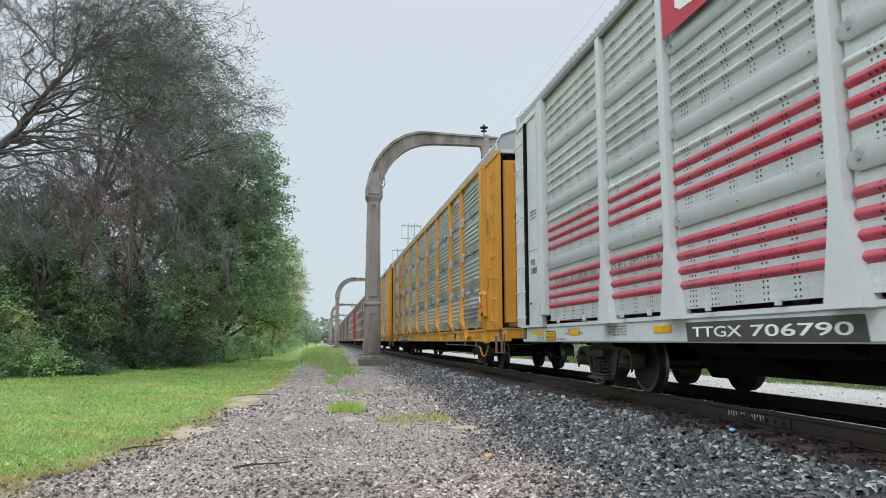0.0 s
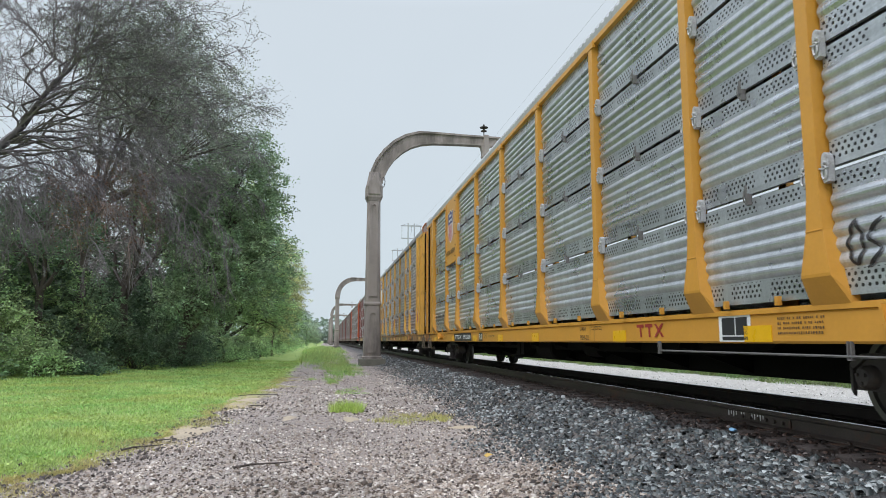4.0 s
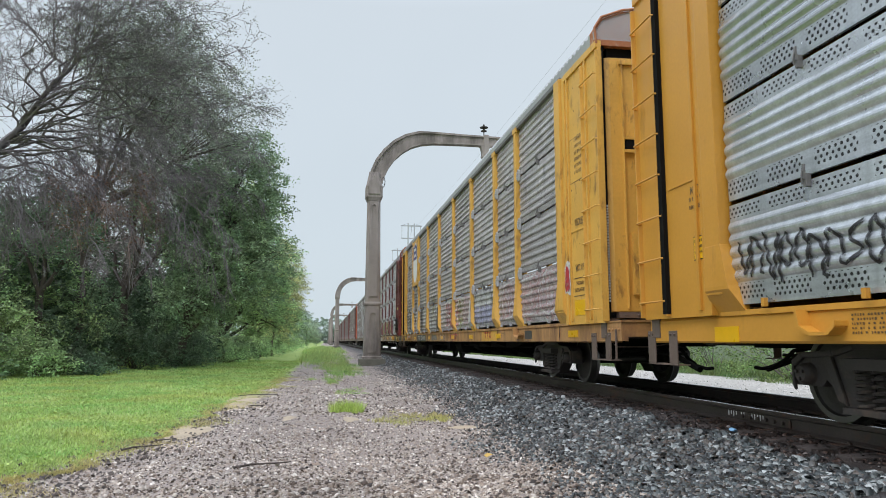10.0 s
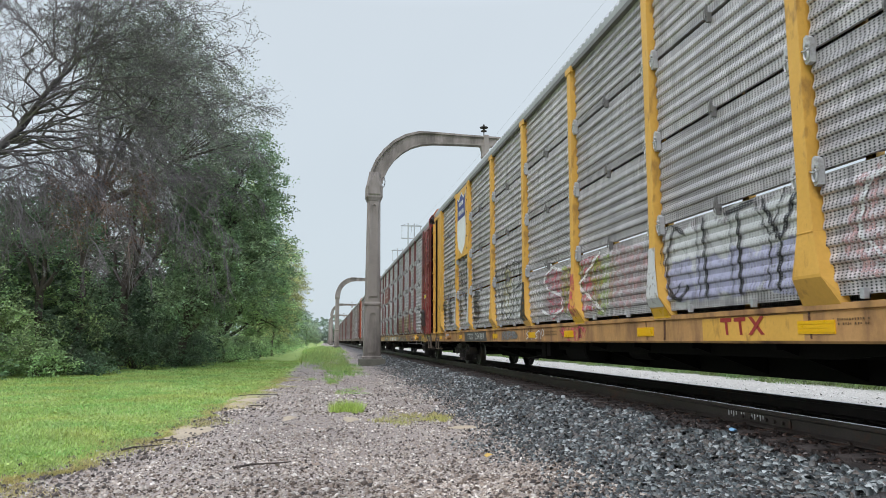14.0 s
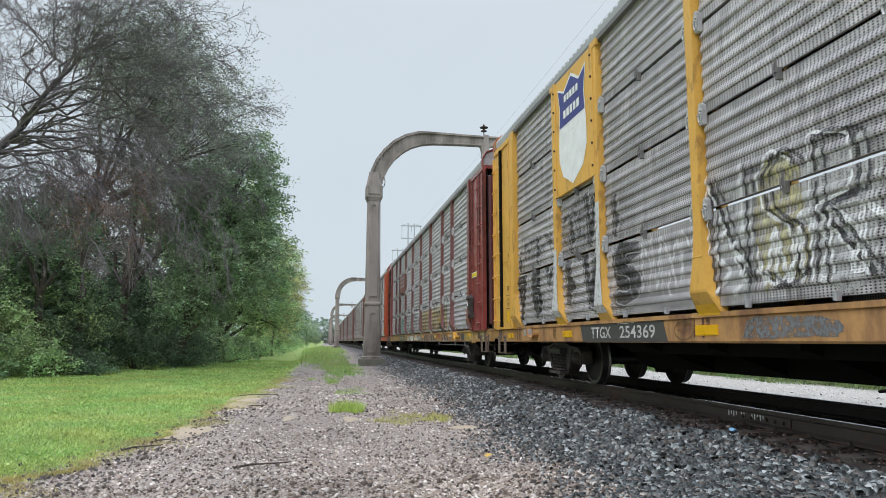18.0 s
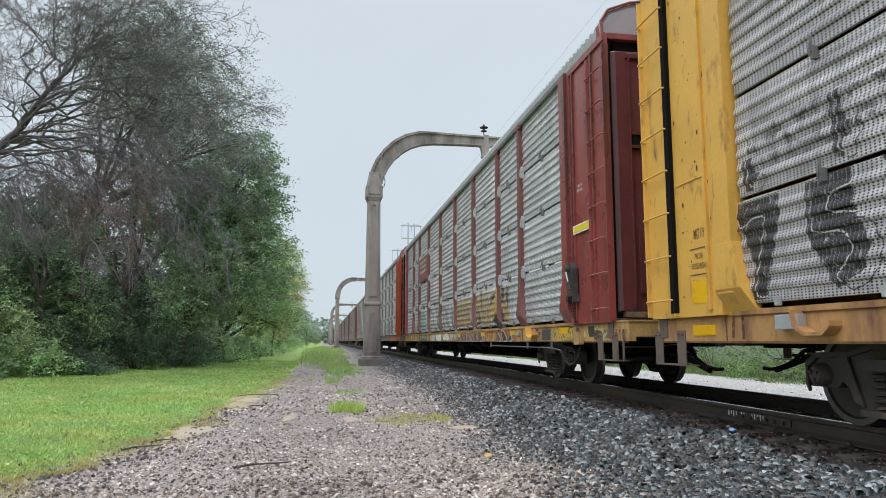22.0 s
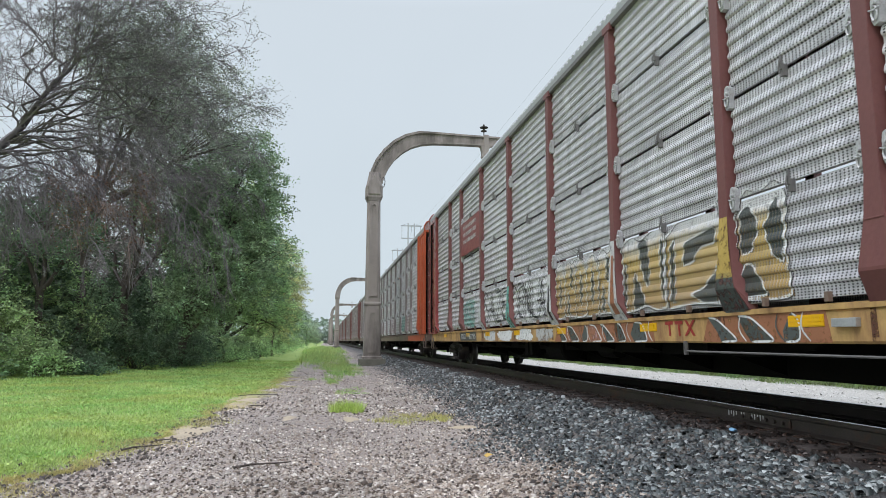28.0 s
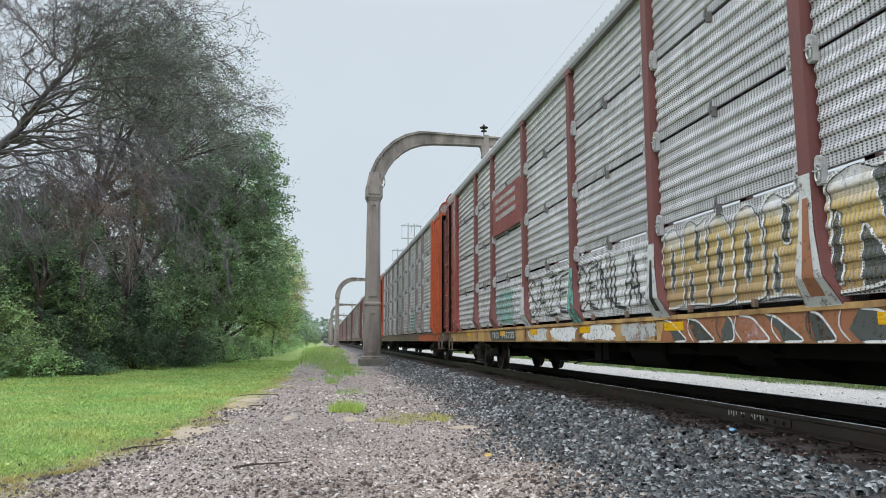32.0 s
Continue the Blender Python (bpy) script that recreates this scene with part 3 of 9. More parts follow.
def travelled(t):
    """Metres the train has rolled by t seconds; it slows down all the time."""
    i = min(int(t), 31)
    u = t - i
    p0, p1, p2, p3 = S_OF_T[max(i - 1, 0)], S_OF_T[i], S_OF_T[i + 1], S_OF_T[min(i + 2, 32)]
    if i == 0:
        p0 = 2 * p1 - p2 - 0.1
    return p1 + 0.5 * u * (p2 - p0 + u * (2 * p0 - 5 * p1 + 4 * p2 - p3 + u * (3 * (p1 - p2) + p3 - p0)))


def bulge(z0, z1, d, n=5, kind="round"):
    """Points of one ridge from z0 to z1, d metres proud."""
    out = []
    for i in range(n + 1):
        u = i / n
        k = math.sin(math.pi * u)
        if kind == "lip":               # a roll that turns under: steep below, sloping above
            k = math.sin(math.pi * u ** 0.62)
        out.append((-d * k, z0 + (z1 - z0) * u))
    return out


def panel_profile(style):
    """Outline of a side panel in (out, up): flats and ridges."""
    pts = [(0, 0)]
    if style == "fine":
        for k in range(6):
            z = 0.10 + 0.142 * k
            pts += bulge(z, z + 0.092, 0.022, 6, "lip")
    elif style == "band":
        for k in range(5):
            z = 0.215 + 0.122 * k
            pts += bulge(z, z + 0.112, 0.024, 6)
    else:
        for k in range(4):
            z = 0.225 + 0.165 * k
            pts += bulge(z, z + 0.09, 0.032, 6)
    return pts + [(0, ROW_H)]


PROFILES = {s: panel_profile(s) for s in ("fine", "band", "round")}


def relief(style, z):
    """How far the panel's face stands out at height z above the deck."""
    for z0 in ROWS_Z:
        if z0 <= z <= z0 + ROW_H:
            p = PROFILES[style]
            return float(np.interp(z - z0, [q[1] for q in p], [q[0] for q in p]))
    return 0.0


def panel_material(name, base, holes, dirt=(0.05, 0.048, 0.047), dirt_amount=0.3, rough=0.45, metal=0.35, stripes=None):
    """Galvanised sheet, dulled and streaked, with punched holes; the stains differ from panel to panel."""
    ma = bpy.data.materials.new(name)
    ma.use_nodes = True
    N, L = ma.node_tree.nodes, ma.node_tree.links
    b = N["Principled BSDF"]
    b.inputs["Metallic"].default_value = metal
    tc = N.new("ShaderNodeTexCoord")
    oi = N.new("ShaderNodeObjectInfo")
    sep = N.new("ShaderNodeSeparateXYZ")
    L.new(tc.outputs["Object"], sep.inputs[0])

    def m(op, a, b_=None, c=None):
        n = N.new("ShaderNodeMath")
        n.operation = op
        for k, s in enumerate((a, b_, c)):
            if s is None:
                continue
            if isinstance(s, (int, float)):
                n.inputs[k].default_value = s
            else:
                L.new(s, n.inputs[k])
        return n.outputs[0]

    off = N.new("ShaderNodeVectorMath")
    off.operation = "ADD"
    L.new(tc.outputs["Object"], off.inputs[0])
    sc = N.new("ShaderNodeVectorMath")
    sc.operation = "SCALE"
    sc.inputs[0].default_value = (31.0, 57.0, 83.0)
    L.new(oi.outputs["Random"], sc.inputs["Scale"])
    L.new(sc.outputs[0], off.inputs[1])

    def noise_node(scale, stretch=(1, 1, 1), detail=6):
        mp = N.new("ShaderNodeMapping")
        mp.inputs["Scale"].default_value = stretch
        L.new(off.outputs[0], mp.inputs["Vector"])
        n = N.new("ShaderNodeTexNoise")
        n.inputs["Scale"].default_value, n.inputs["Detail"].default_value, n.inputs["Roughness"].default_value = scale, detail, 0.6
        L.new(mp.outputs[0], n.inputs["Vector"])
        return n.outputs["Fac"]

    def rng_node(v, f0, f1, t0, t1):
        n = N.new("ShaderNodeMapRange")
        n.inputs["From Min"].default_value, n.inputs["From Max"].default_value = f0, f1
        n.inputs["To Min"].default_value, n.inputs["To Max"].default_value = t0, t1
        L.new(v, n.inputs["Value"])
        return n.outputs[0]

    broad, streaks, fine, runs = noise_node(1.1), noise_node(9.0, (1, 1, 0.12), 4), noise_node(45, detail=2), noise_node(7.0, (1, 0.10, 2.2), 4)
    k = m("MULTIPLY", rng_node(broad, 0.3, 0.7, 0.84, 1.14), rng_node(fine, 0.3, 0.7, 0.9, 1.1))
    k = m("MULTIPLY", k, rng_node(oi.outputs["Random"], 0, 1, 0.9, 1.1))
    vs = N.new("ShaderNodeVectorMath")
    vs.operation = "SCALE"
    vs.inputs[0].default_value = base
    L.new(k, vs.inputs["Scale"])
    col = vs.outputs[0]

    def mix(f, a, bc):
        n = N.new("ShaderNodeMix")
        n.data_type = "RGBA"
        L.new(f, n.inputs[0])
        L.new(a, n.inputs[6])
        if isinstance(bc, tuple):
            n.inputs[7].default_value = (*bc, 1)
        else:
            L.new(bc, n.inputs[7])
        return n.outputs[2]

    if stripes:
        # painted ridges: the paint follows the ridge and stops at its foot
        z = sep.outputs["Z"]
        ph = m("FRACT", m("DIVIDE", m("SUBTRACT", z, 0.2175), 0.165))
        on = m("MULTIPLY", m("LESS_THAN", ph, 0.60), m("MULTIPLY", m("GREATER_THAN", z, 0.2175), m("LESS_THAN", z, stripes[1])))
        col = mix(on, col, stripes[0])
    dirty = m("MULTIPLY", rng_node(streaks, 0.42, 0.72, 0.0, 1.0), rng_node(broad, 0.35, 0.65, 0.3, 1.0))
    col = mix(m("MULTIPLY", dirty, dirt_amount * 2.0), col, dirt)
    col = mix(m("MULTIPLY", rng_node(runs, 0.45, 0.7, 0.0, 1.0), dirt_amount * 1.7), col, dirt)
    y, z = sep.outputs["Y"], sep.outputs["Z"]

    def dots(py, pz, r, stagger=True, long=1.0):
        row = m("FLOOR", m("DIVIDE", z, pz))
        yy = m("DIVIDE", y, py)
        if stagger:
            yy = m("MULTIPLY_ADD", row, 0.5, yy)
        dy = m("MULTIPLY", m("SUBTRACT", m("FRACT", yy), 0.5), py)
        dz = m("MULTIPLY", m("SUBTRACT", m("FRACT", m("DIVIDE", z, pz)), 0.5), pz)
        dy = m("DIVIDE", dy, long)
        d = m("SQRT", m("ADD", m("MULTIPLY", dy, dy), m("MULTIPLY", dz, dz)))
        return m("LESS_THAN", d, r)

    def between(v, a, c):
        return m("MULTIPLY", m("GREATER_THAN", v, a), m("LESS_THAN", v, c))

    if holes == "fine":
        h = dots(0.045, 1.03 / 44, 0.0072, False, 1.5)
    elif holes == "band":
        h = m("MULTIPLY", dots(0.066, 0.046, 0.0155), m("ADD", between(z, 0.05, 0.2), between(z, 0.85, 0.95)))
        h = m("MULTIPLY", h, m("GREATER_THAN", m("FRACT", m("DIVIDE", y, 0.62)), 0.22))
    else:
        col_on = m("LESS_THAN", m("FRACT", m("MULTIPLY", y, 2.35)), 0.34)
        h = m("MULTIPLY", m("MULTIPLY", dots(0.062, 0.055, 0.0125, False), col_on), m("LESS_THAN", z, 0.84))
    col = mix(h, col, (0.006, 0.006, 0.006))
    L.new(col, b.inputs["Base Color"])
    met = m("MULTIPLY", m("SUBTRACT", 1.0, h), metal)
    L.new(met, b.inputs["Metallic"])
    L.new(rng_node(broad, 0.3, 0.7, rough - 0.1, rough + 0.15), b.inputs["Roughness"])
    bp = N.new("ShaderNodeBump")
    bp.inputs["Strength"].default_value, bp.inputs["Distance"].default_value = 0.35, 0.006
    L.new(m("SUBTRACT", fine, m("MULTIPLY", h, 1.5)), bp.inputs["Height"])
    L.new(bp.outputs[0], b.inputs["Normal"])
    return ma


M_CAP = material("grey_white_cover", (0.40, 0.425, 0.43), 0.45, metal=0.15, vary=0.15, scale=1.5, fine=30, bump=0.1, dirt=(0.2, 0.2, 0.195), dirt_amount=0.3, dirt_scale=2)
M_CLIP = material("scuffed_clip_steel", (0.45, 0.455, 0.46), 0.5, metal=0.25, vary=0.3, scale=6, fine=50, bump=0.15, dirt=(0.16, 0.14, 0.12), dirt_amount=0.3, dirt_scale=6)
M_HOOK = material("dull_hook_steel", (0.16, 0.155, 0.15), 0.6, metal=0.3, vary=0.3, scale=6, fine=50, bump=0.1)
P_YELLOW = material("bright_yellow_paint", (0.57, 0.275, 0.038), 0.42, vary=0.1, scale=1.5, fine=25, bump=0.06, dirt=(0.20, 0.095, 0.02), dirt_amount=0.22, dirt_scale=2.2, streak=0.8)
P_YELLOW_OLD = material("worn_yellow_paint", (0.66, 0.37, 0.07), 0.5, vary=0.14, scale=1.5, fine=25, bump=0.1, dirt=(0.15, 0.065, 0.025), dirt_amount=0.36, dirt_scale=4.5, streak=0.6)
P_SILL_OLD = material("weathered_sill_paint", (0.44, 0.24, 0.09), 0.55, vary=0.25, scale=1.2, fine=25, bump=0.15, dirt=(0.15, 0.07, 0.04), dirt_amount=0.62, dirt_scale=2.6, streak=0.7)
P_SILL_PATCH = material("patched_sill_paint", (0.46, 0.29, 0.11), 0.55, vary=0.3, scale=1.0, fine=25, bump=0.15, dirt=(0.19, 0.085, 0.045), dirt_amount=0.62, dirt_scale=2.8, streak=0.7)
P_WHITE = material("white_paint", (0.54, 0.57, 0.575), 0.42, vary=0.08, scale=1.2, fine=25, bump=0.06, dirt=(0.30, 0.29, 0.27), dirt_amount=0.25, dirt_scale=2.5, streak=0.8)
P_MAROON = material("maroon_paint", (0.26, 0.058, 0.052), 0.3, vary=0.2, scale=1.6, fine=25, bump=0.1, dirt=(0.085, 0.033, 0.026), dirt_amount=0.55, dirt_scale=3.5, streak=0.9)
P_OXIDE = material("oxide_red_post_paint", (0.16, 0.06, 0.055), 0.55, vary=0.2, scale=2.0, fine=25, bump=0.15, dirt=(0.11, 0.05, 0.04), dirt_amount=0.4, dirt_scale=2, streak=0.8)
P_ORANGE = material("orange_red_paint", (0.43, 0.085, 0.03), 0.5, vary=0.18, scale=1.6, fine=25, bump=0.1, dirt=(0.20, 0.05, 0.02), dirt_amount=0.35, dirt_scale=2, streak=0.8)
P_BROWN = material("brown_paint", (0.13, 0.05, 0.04), 0.5, vary=0.2, scale=1.6, fine=25, bump=0.1, dirt=(0.06, 0.03, 0.025), dirt_amount=0.4, dirt_scale=2, streak=0.8)
P_POSTDULL = material("dull_post_paint", (0.20, 0.17, 0.16), 0.6, vary=0.2, scale=2.0, fine=25, bump=0.1)
P_SILL_DULL = material("dull_sill_paint", (0.17, 0.12, 0.09), 0.6, vary=0.3, scale=1.2, fine=25, bump=0.1, dirt=(0.07, 0.05, 0.04), dirt_amount=0.5, dirt_scale=1.5)
P_DARKDOOR = material("end_door_paint", (0.12, 0.034, 0.036), 0.22, vary=0.25, scale=1.6, fine=25, bump=0.1, dirt=(0.028, 0.018, 0.017), dirt_amount=0.5, dirt_scale=2, streak=0.85)
P_ROOF = material("galvanised_roof", (0.40, 0.41, 0.42), 0.6, metal=0.2, vary=0.15, scale=1.2, fine=30, bump=0.1)
P_RUSTCAP = material("rusty_orange_cap", (0.36, 0.13, 0.05), 0.65, vary=0.3, scale=3, fine=30, bump=0.2, dirt=(0.45, 0.40, 0.34), dirt_amount=0.35, dirt_scale=3)
P_ENDSILL = material("grimy_end_sill", (0.13, 0.095, 0.075), 0.6, vary=0.35, scale=3, fine=40, bump=0.2, dirt=(0.2, 0.13, 0.06), dirt_amount=0.3, dirt_scale=3)
P_REFLECT = material("yellow_reflector", (0.75, 0.42, 0.01), 0.3, vary=0.08, scale=8, fine=60, bump=0.1)

PANEL_MATS = {
    "white": panel_material("white_panel", (0.50, 0.535, 0.54), "round", (0.30, 0.30, 0.29), 0.2, 0.4, 0.1),
    "red_white": panel_material("red_striped_panel", (0.50, 0.535, 0.54), "round", (0.30, 0.30, 0.29), 0.15, 0.4, 0.1, ((0.50, 0.045, 0.085), 0.84)),
    "red_white_short": panel_material("red_striped_panel_short", (0.50, 0.535, 0.54), "round", (0.30, 0.30, 0.29), 0.15, 0.4, 0.1, ((0.50, 0.045, 0.085), 0.68)),
    "bright": panel_material("bright_galvanised_panel", (0.55, 0.58, 0.605), "band", (0.20, 0.215, 0.225), 0.2, 0.3, 0.7),
    "sooty": panel_material("sooty_galvanised_panel", (0.62, 0.59, 0.595), "fine", (0.085, 0.078, 0.078), 0.34, 0.42, 0.3),
    "dull": panel_material("dull_galvanised_panel", (0.74, 0.73, 0.75), "fine", (0.13, 0.13, 0.132), 0.26, 0.4, 0.3),
}

_cache = {}


def cached(key, make):
    if key not in _cache:
        _cache[key] = make()
    return _cache[key]


def panel_mesh(style, width, mat):
    def make():
        prof = PROFILES[style]
        g = Geo().prism(prof + [(0.03, ROW_H), (0.03, 0)], "y", 0.0, width)
        me = g.mesh("side_panel", mat)
        return me
    return cached(("panel", style, round(width, 2), mat.name), make)


def cap_mesh(width, mat):
    """Rounded cover strip over the joint between two rows of panels, with drawn-in ends and bolts."""
    def make():
        ends = ((0.0, 0.6), (0.05, 0.75), (0.09, 1.0), (width - 0.09, 1.0), (width - 0.05, 0.75), (width, 0.6))
        prof = ((0.0, -1.0), (-0.026, -0.9), (-0.036, -0.6), (-0.040, 0.0), (-0.036, 0.6), (-0.026, 0.9), (0.0, 1.0))
        vs = [(x, y, 0.105 + 0.105 * v * k) for y, k in ends for x, v in prof]
        n = len(prof)
        g = Geo().add(vs, [(i * n + j, i * n + j + 1, (i + 1) * n + j + 1, (i + 1) * n + j) for i in range(len(ends) - 1) for j in range(n - 1)] + [tuple(range(n)), tuple(reversed(range(5 * n, 6 * n)))])
        for y in (0.12, width / 2, width - 0.12):
            g.lathe([(0, -0.06), (0.016, -0.058), (0.018, -0.03)], 6, (0, y, 0.10))
        return g.mesh("joint_cap", M_CAP, smooth=True)
    return cached(("cap", round(width, 2)), make)


def post_mesh(paint, flat=False):
    def make():
        # hat-section post: straight above, then widening and stepping out to the sill
        lev = [(0.99, 0.27, -0.045), (1.03, 0.265, -0.035), (1.245, 0.205, 0.085), (1.27, 0.198, 0.088), (1.62, 0.118, 0.070), (1.95, 0.088, 0.062), (5.17, 0.088, 0.055), (5.2, 0.088, 0.055)]
        if flat:
            lev = [(0.985, 0.235, 0.075), (1.10, 0.22, 0.07), (1.80, 0.095, 0.06), (5.17, 0.08, 0.05), (5.2, 0.08, 0.05)]
        vs, n = [], len(lev)
        for z, hw, d in lev:
            vs += [(SIDE_X + 0.09, -hw, z), (SIDE_X - d, -hw * 0.84, z), (SIDE_X - d, hw * 0.84, z), (SIDE_X + 0.09, hw, z)]
        g = Geo().add(vs, [(i * 4 + j, i * 4 + (j + 1) % 4, i * 4 + 4 + (j + 1) % 4, i * 4 + 4 + j) for i in range(n - 1) for j in range(4)] + [(3, 2, 1, 0), (4 * n - 4, 4 * n - 3, 4 * n - 2, 4 * n - 1)])
        if not flat:
            g.box(SIDE_X - 0.0765, SIDE_X - 0.03, -0.098, 0.098, 1.612, 1.628)
            g.box(SIDE_X - 0.064, SIDE_X - 0.02, -0.13, 0.13, 5.11, 5.21)
        return g.mesh("side_post", paint, bevel=0.006)
    return cached(("post", paint.name, flat), make)


def clip_meshes():
    """Ring clips that hold the panels to the posts, and hooks in the joints between panels."""
    def ring():
        x = SIDE_X - 0.03
        out = [(-0.035, -0.11), (-0.042, 0.02), (-0.035, 0.10), (0.0, 0.13), (0.03, 0.115), (0.042, 0.06), (0.042, -0.075), (0.02, -0.12)]
        g = Geo().prism(out, "x", x, x + 0.055)
        g.lathe([(0, -0.024), (0.014, -0.024), (0.016, 0.0)], 8, (x, -0.004, 0.045))
        pts = [(x - 0.01, 0.026 * math.cos(a), -0.035 + 0.055 * math.sin(a)) for a in [2 * math.pi * i / 12 for i in range(13)]]
        g.tube(pts, 0.009, 4)
        g.tube([(x - 0.014, -0.05, 0.0), (x - 0.02, 0.0, -0.012), (x - 0.014, 0.045, 0.004)], 0.007, 5)
        return g.mesh("panel_clip", M_CLIP)

    def hook():
        return Geo().box(SIDE_X - 0.02, SIDE_X + 0.032, -0.02, 0.02, -0.09, 0.02).box(SIDE_X - 0.03, SIDE_X - 0.012, -0.012, 0.012, -0.03, 0.10).tube([(SIDE_X - 0.04, 0, -0.07), (SIDE_X - 0.05, 0, -0.02), (SIDE_X - 0.035, 0, 0.05)], 0.008, 5).mesh("panel_hook", M_HOOK, bevel=0.004)
    return cached("ring", ring), cached("hook", hook)


def ladder_meshes(paint):
    def chan():
        x = SIDE_X - 0.05
        g = Geo().prism([(x, -0.03), (SIDE_X + 0.05, -0.03), (SIDE_X + 0.05, 0.65), (x, 0.65), (x, 0.625), (SIDE_X + 0.03, 0.61), (SIDE_X + 0.03, 0.01), (x, -0.005)], "z", 1.02, 5.05)
        return g.mesh("ladder_channel", paint, bevel=0.006)

    def rung():
        x = SIDE_X - 0.06
        return Geo().tube([(x + 0.05, 0.0, 0), (x - 0.02, 0.02, 0), (x - 0.02, 0.60, 0), (x + 0.05, 0.62, 0)], 0.012, 6).mesh("rung", paint)
    return cached(("chan", paint.name), chan), cached(("rung", paint.name), rung)


def corner_meshes(paint, foot):
    """The closed end bay of a side: edge post, recessed plate, corner rounding."""
    def post():
        g = Geo().box(SIDE_X - 0.075, SIDE_X + 0.09, -0.06, 0.21, 1.2, 5.2).box(SIDE_X - 0.03, SIDE_X + 0.06, -0.19, -0.062, 1.0, 5.2)
        if foot:
            lev = ((0.99, 0.42, -0.10, -0.045), (1.03, 0.42, -0.10, -0.035), (1.245, 0.35, -0.085, 0.088), (1.28, 0.335, -0.08, 0.09), (1.7, 0.215, -0.065, 0.079))
            vs = []
            for z, a, b, d in lev:
                vs += [(SIDE_X + 0.09, a, z), (SIDE_X - d, a, z), (SIDE_X - d, b, z), (SIDE_X + 0.09, b, z)]
            n = len(lev)
            g.add(vs, [(i * 4 + j, i * 4 + (j + 1) % 4, i * 4 + 4 + (j + 1) % 4, i * 4 + 4 + j) for i in range(n - 1) for j in range(4)] + [(3, 2, 1, 0), (4 * n - 4, 4 * n - 3, 4 * n - 2, 4 * n - 1)])
        return g.mesh("edge_post", paint, bevel=0.01)

    def plate():
        g = Geo().box(SIDE_X + 0.0, SIDE_X + 0.05, -1.62, -0.18, 1.0, 5.12)
        return g.mesh("end_plate", paint)

    def rim():
        return Geo().box(SIDE_X - 0.03, SIDE_X + 0.06, -1.62, -0.16, 0.0, 0.11).mesh("end_rim", paint, bevel=0.01)
    return cached(("epost", paint.name, foot), post), cached(("eplate", paint.name), plate), cached(("erim", paint.name), rim)


def sill_mesh(paint):
    def make():
        x = SILL_X
        g = Geo().prism([(x + 0.015, 0.72), (x, 0.74), (x, 0.97), (x + 0.015, 1.0), (x + 0.195, 1.0), (x + 0.195, 0.97), (x + 0.045, 0.95), (x + 0.045, 0.745), (x + 0.195, 0.74), (x + 0.195, 0.72)], "y", -13.2, 13.2)
        g.box(SIDE_X + 0.035, SIDE_X + 0.08, -HALF, HALF, 0.99, 1.04)
        return g.mesh("side_sill", paint)
    return cached(("sill", paint.name), make)


def roof_mesh(paint):
    def make():
        half = [(1.56, 5.24), (1.575, 5.38), (1.45, 5.55), (1.1, 5.69), (0.6, 5.77), (0.0, 5.8)]
        prof = [(-x, z) for x, z in half] + [(x, z) for x, z in reversed(half[:-1])]
        g = Geo()
        n, ys = len(prof), []
        y = -13.2
        while y < 13.15:
            ys += [(y, -0.008), (y + 0.04, 0.008), (y + 0.09, 0.008), (y + 0.13, -0.008)]
            y += 0.18
        vs = []
        for yy, d in ys:
            for x, z in prof:
                vs.append((x * (1 + d * 0.6), yy, z + d))
        g.add(vs, [(i * n + j, i * n + j + 1, (i + 1) * n + j + 1, (i + 1) * n + j) for i in range(len(ys) - 1) for j in range(n - 1)])
        g.strip([(x, z - 0.03) for x, z in prof], "y", -13.18, 13.18)
        g.add([(x, -13.19, z) for x, z in prof], [tuple(range(n))])
        g.add([(x, 13.19, z) for x, z in prof], [tuple(range(n))])
        return g.mesh("roof", paint)
    return cached(("roof", paint.name), make)


def roof_end_mesh(paint):
    """The arched end of the roof, set over the doors."""
    def make():
        prof = [(-1.56, 5.15), (-1.58, 5.4), (-1.47, 5.575), (-1.12, 5.715), (-0.6, 5.795), (0, 5.825), (0.6, 5.795), (1.12, 5.715), (1.47, 5.575), (1.58, 5.4), (1.56, 5.15)]
        g = Geo().prism(prof, "y", -13.19, -12.95)
        rim = [(x * 1.006, -13.21, z + 0.012) for x, z in prof]
        return g.tube(rim, 0.022, 6).mesh("roof_end", paint, bevel=0.01)
    return cached(("rend", paint.name), make)


def wheelset_mesh():
    return cached("wheelset", lambda: Geo().lathe([(0, -1.05), (0.075, -1.05), (0.085, -0.8), (0.085, 0.8), (0.075, 1.05), (0, 1.05)], 12).mesh("wheelset", M_WHEEL, smooth=True))


def wheel_mesh(s):
    """One wheel, on the side s of the axle: hub, plate, flange and worn tread."""
    def make():
        prof = [(0.086, 0.70), (0.12, 0.72), (0.27, 0.745), (0.345, 0.715), (0.36, 0.69), (0.445, 0.69), (0.45, 0.70), (0.428, 0.722), (0.42, 0.73), (0.415, 0.835), (0.36, 0.835), (0.345, 0.81), (0.27, 0.80), (0.13, 0.835), (0.086, 0.84)]
        g = Geo().lathe([(r, s * x) for r, x in prof], 28)
        g.mi = [1 if 5 <= k // 28 <= 9 else 0 for k in range(len(g.f))]
        return g.mesh("wheel", M_WHEEL, M_TREAD, smooth=True)
    return cached(("wheel", s), make)


